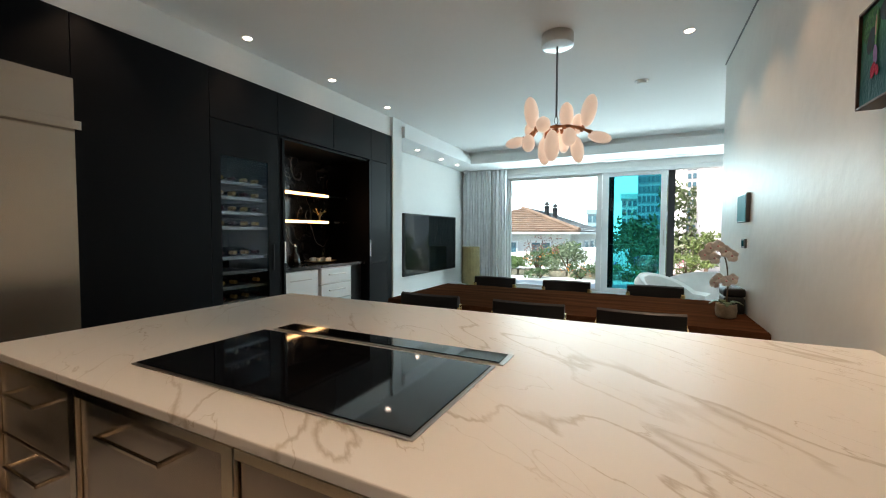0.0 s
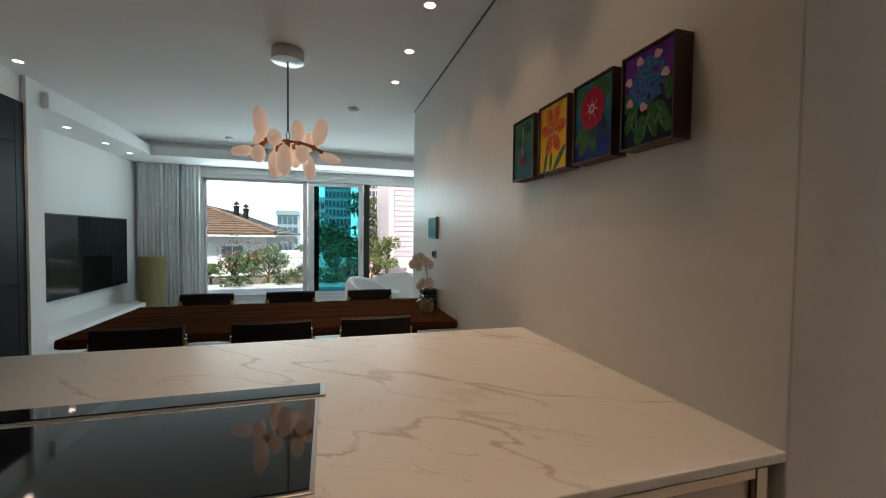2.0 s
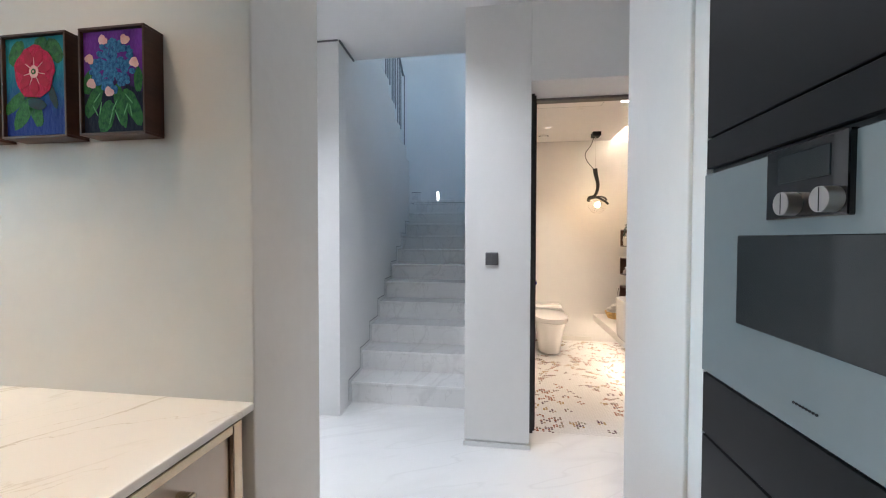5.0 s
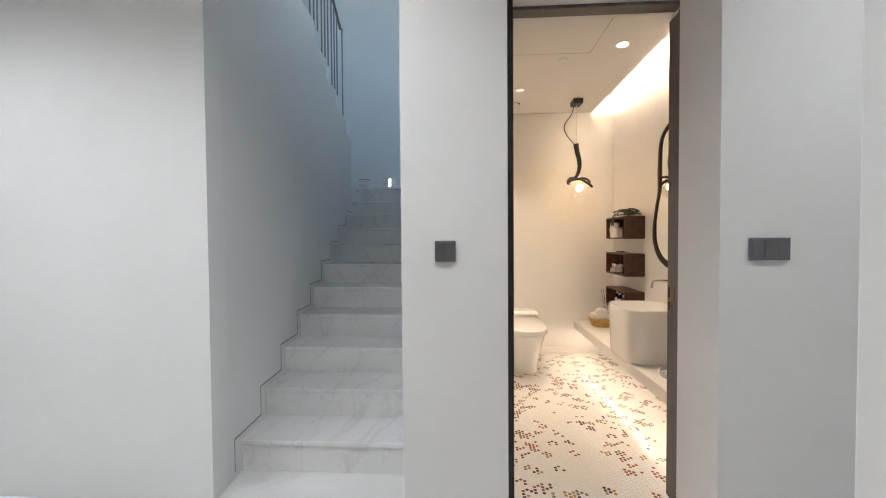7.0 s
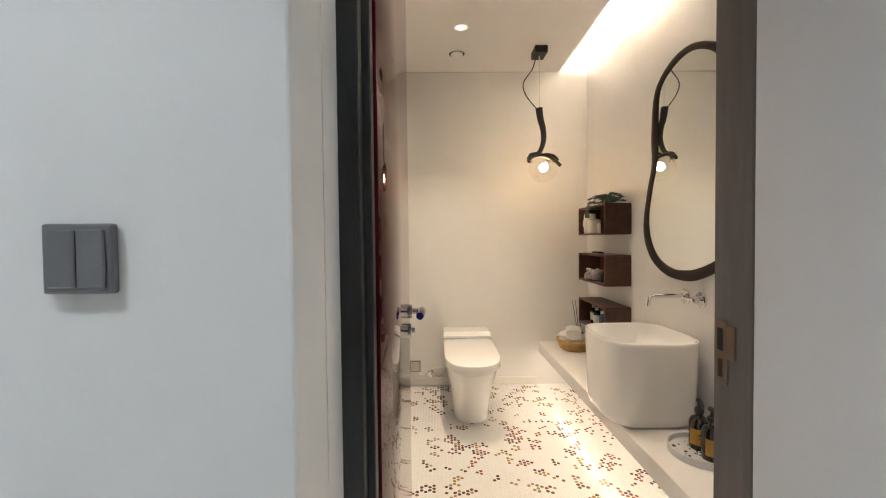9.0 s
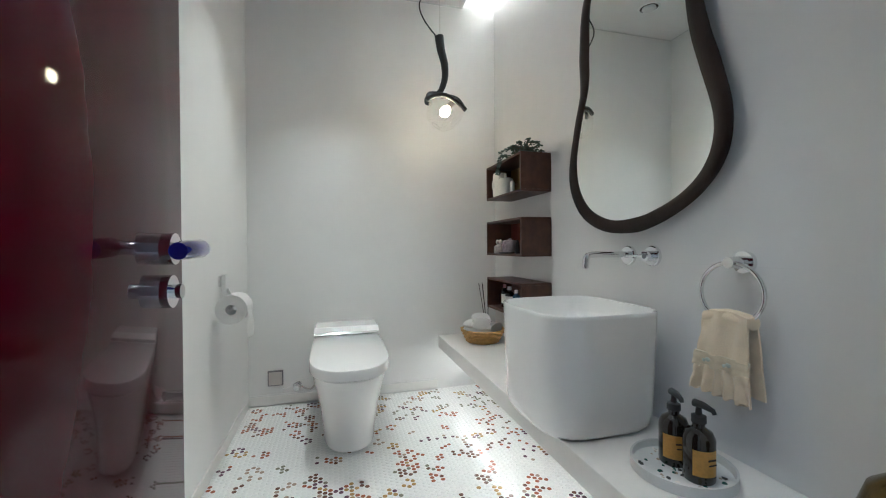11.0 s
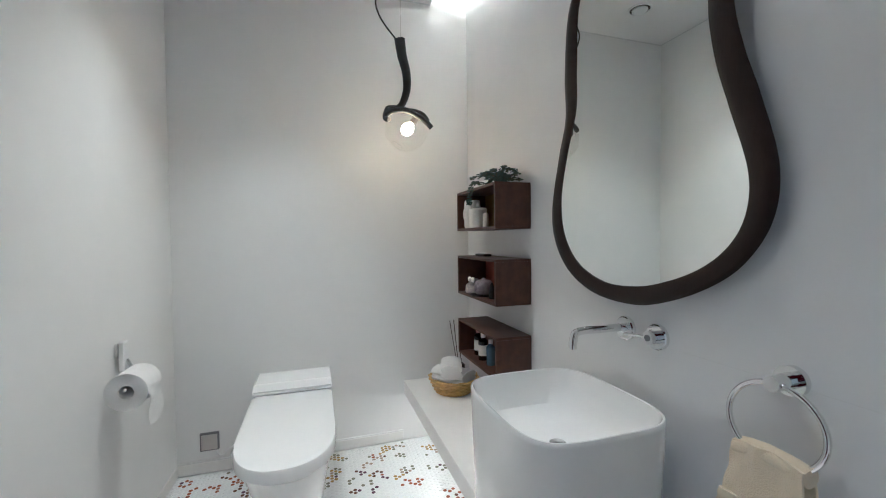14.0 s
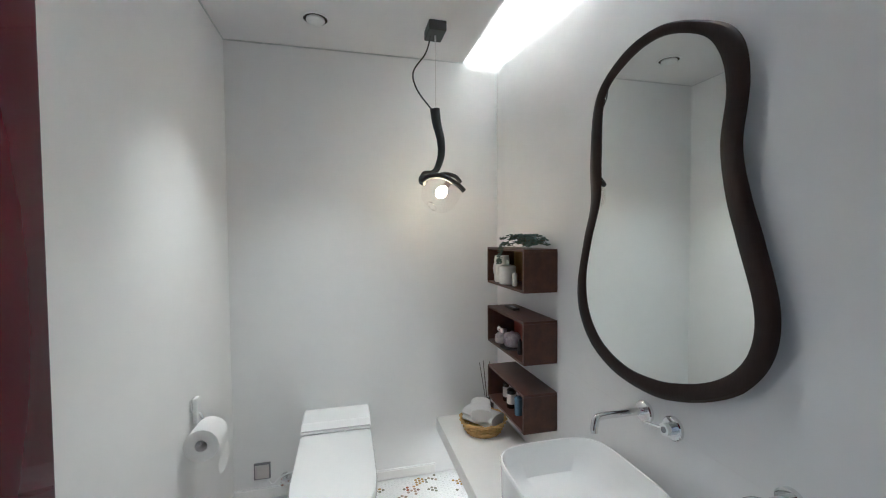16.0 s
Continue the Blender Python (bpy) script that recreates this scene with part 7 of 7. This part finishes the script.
for ctrl, r in (([(0, 0.02, -0.755), (0, 0.065, -0.76), (-0.02, 0.078, -0.795), (-0.03, 0.05, -0.78), (-0.04, -0.02, -0.775), (-0.04, -0.10, -0.815), (-0.04, -0.14, -0.85)], 0.013), ([(0.01, -0.01, -0.765), (0.02, -0.06, -0.755), (0.02, -0.11, -0.768), (0.02, -0.138, -0.80)], 0.011), ([(0, 0.03, -0.755), (0.03, 0.07, -0.77), (0.03, 0.075, -0.80), (0.01, 0.06, -0.81)], 0.012)):
    ln = smooth_line(ctrl, 7)
    part("branch", sweep(ln, r, 12), BLACK, pd, smooth=True)
gc = Vector((0, -0.030, -0.850))
gm = Matrix.Rotation(radians(38), 4, 'X')
rg = []
for r, z in ((0.045, 0.075), (0.070, 0.055), (0.088, 0.010), (0.086, -0.035), (0.060, -0.078), (0.022, -0.095), (0.0195, -0.093), (0.0575, -0.075), (0.083, -0.034), (0.085, 0.010), (0.067, 0.053), (0.043, 0.073)):
    rg.append([gc + gm @ Vector((1.2 * r * math.cos(2 * math.pi * k / 32), 1.2 * r * math.sin(2 * math.pi * k / 32), 1.2 * z)) for k in range(32)])
gl = part("globe", loft(rg, False, False), CLEARGLASS, pd, "clear blown glass globe", True)
gl.visible_shadow = False
# glossier ring added to give the globe's opening its bright highlight arc
rim = [gc + gm @ Vector((0.030 * math.cos(a) + 0.052, 0.030 * math.sin(a) - 0.010, -0.085 + 0.02 * math.cos(a))) for a in [k * math.pi / 12 for k in range(25)]]
part("globe_rim", sweep(rim, 0.0018, 6), GLASSRIM, pd, "cut glass opening", True)
part("bulb_socket", sweep([gc + gm @ Vector((0, 0, 0.085)), gc + gm @ Vector((0, 0, 0.03))], 0.017, 14), NICKEL, pd, smooth=True)
part("bulb", ball(*(gc + gm @ Vector((0, 0, -0.005))), 0.029, 0.029, 0.032, None, 18, 12, gm), BULB, pd, "lit clear bulb", True)

# wall plate seen only in the mirror
wp = thing("wall_plate", 3.02, -0.194, 1.10, "white wall control plate", "control plate")
part("plate", slab(-0.035, 0.035, -0.012, 0, -0.06, 0.06, 0.003, 2), WHITEPAINT, wp)

# ---------------------------------------------------------------- penny mosaic, last
PITCH = 0.0235
rnd = random.Random(9)
COLS = [mat("penny_" + n, c, 0.16, vary=0.15, scale=80) for n, c in (("rust", (0.30, 0.11, 0.06)), ("brown", (0.15, 0.08, 0.055)), ("plum", (0.13, 0.07, 0.10)), ("ochre", (0.38, 0.25, 0.09)), ("grey_green", (0.22, 0.21, 0.16)), ("taupe", (0.36, 0.28, 0.22)))]
BED = bpy.data.objects["bathroom_floor_bed"]
R = PITCH * 0.40
tile_me = {}
def tile_mesh(k):
    if k not in tile_me:
        n = 10
        rings = [[Vector((r * math.cos(2 * math.pi * i / n), r * math.sin(2 * math.pi * i / n), z)) for i in range(n)] for r, z in ((R, -0.001), (R, 0.0009), (R * 0.9, 0.0015))]
        b = loft(rings, False, True)
        me = bpy.data.meshes.new("penny_tile")
        b.to_mesh(me)
        b.free()
        me.materials.append(TILEWHITE if k < 0 else COLS[k])
        tile_me[k] = me
    return tile_me[k]
ROWS, COLUMNS = int(1.572 / (PITCH * 0.866)) + 1, int(2.56 / PITCH) + 1
def neighbours(r, c):
    d = r % 2
    return [(r, c - 1), (r, c + 1), (r - 1, c - 1 + d), (r - 1, c + d), (r + 1, c - 1 + d), (r + 1, c + d)]
coloured = {}
for _ in range(3300):
    r, c = rnd.randrange(ROWS), rnd.randrange(COLUMNS)
    x, y = 2.465 + c * PITCH, -1.777 + r * PITCH * 0.866
    dens = noise.fractal((x * 2.6, y * 2.6, 4.2), 1.0, 2.0, 2) + 0.35 * noise.noise((x * 9, y * 9, 2.2))
    if rnd.random() > 0.10 + 0.42 * max(0.0, dens):
        continue
    hue = noise.noise((x * 4, y * 4, 1.3)) + rnd.uniform(-0.45, 0.45)
    if x > 4.65:
        hue += 0.7 if y < -0.9 else -0.1
    k = 0 if hue < -0.12 else 1 if hue < 0.12 else 2 if hue < 0.28 else 3 if hue < 0.5 else 5 if hue < 0.75 else 4
    ring = neighbours(r, c)
    rnd.shuffle(ring)
    for cell in ring[:rnd.choice((1, 2, 3, 3, 4, 5))]:
        coloured[cell] = k if rnd.random() < 0.8 else rnd.randrange(len(COLS))
    if rnd.random() < 0.35:
        coloured[(r, c)] = k
rest = {k: ([], []) for k in range(-1, len(COLS))}
single = 0
row = 0
y = -1.777
while y < -0.205:
    x = 2.465 + (PITCH / 2 if row % 2 else 0)
    column = 0
    while x < 5.025:
        k = coloured.get((row, column), -1)
        column += 1
        if k >= 0 and 3.3 < x < 4.25 and -1.35 < y < -0.45 and single < 300:
            o2 = new("penny_tile", tile_mesh(k))
            o2.parent = BED
            o2.location = (x, y, 0)
            single += 1
        else:
            vs, fs = rest[k]
            base = len(vs)
            n = 8
            dz = rnd.uniform(-0.0003, 0.0003)
            for r, z in ((R, -0.001), (R, 0.0009), (R * 0.9, 0.0015)):
                vs.extend((x + r * math.cos(2 * math.pi * i / n), y + r * math.sin(2 * math.pi * i / n), z + dz) for i in range(n))
            for a in (0, 1):
                fs.extend((base + a * n + i, base + a * n + (i + 1) % n, base + (a + 1) * n + (i + 1) % n, base + (a + 1) * n + i) for i in range(n))
            fs.append(tuple(base + 2 * n + i for i in range(n)))
        x += PITCH
    y += PITCH * 0.866
    row += 1
for k, (vs, fs) in rest.items():
    if vs:
        me = bpy.data.meshes.new("penny_tiles")
        me.from_pydata(vs, [], fs)
        me.materials.append(TILEWHITE if k < 0 else COLS[k])
        o2 = new("penny_tiles", me)
        o2.parent = BED
        o2["kind"] = "stuff"
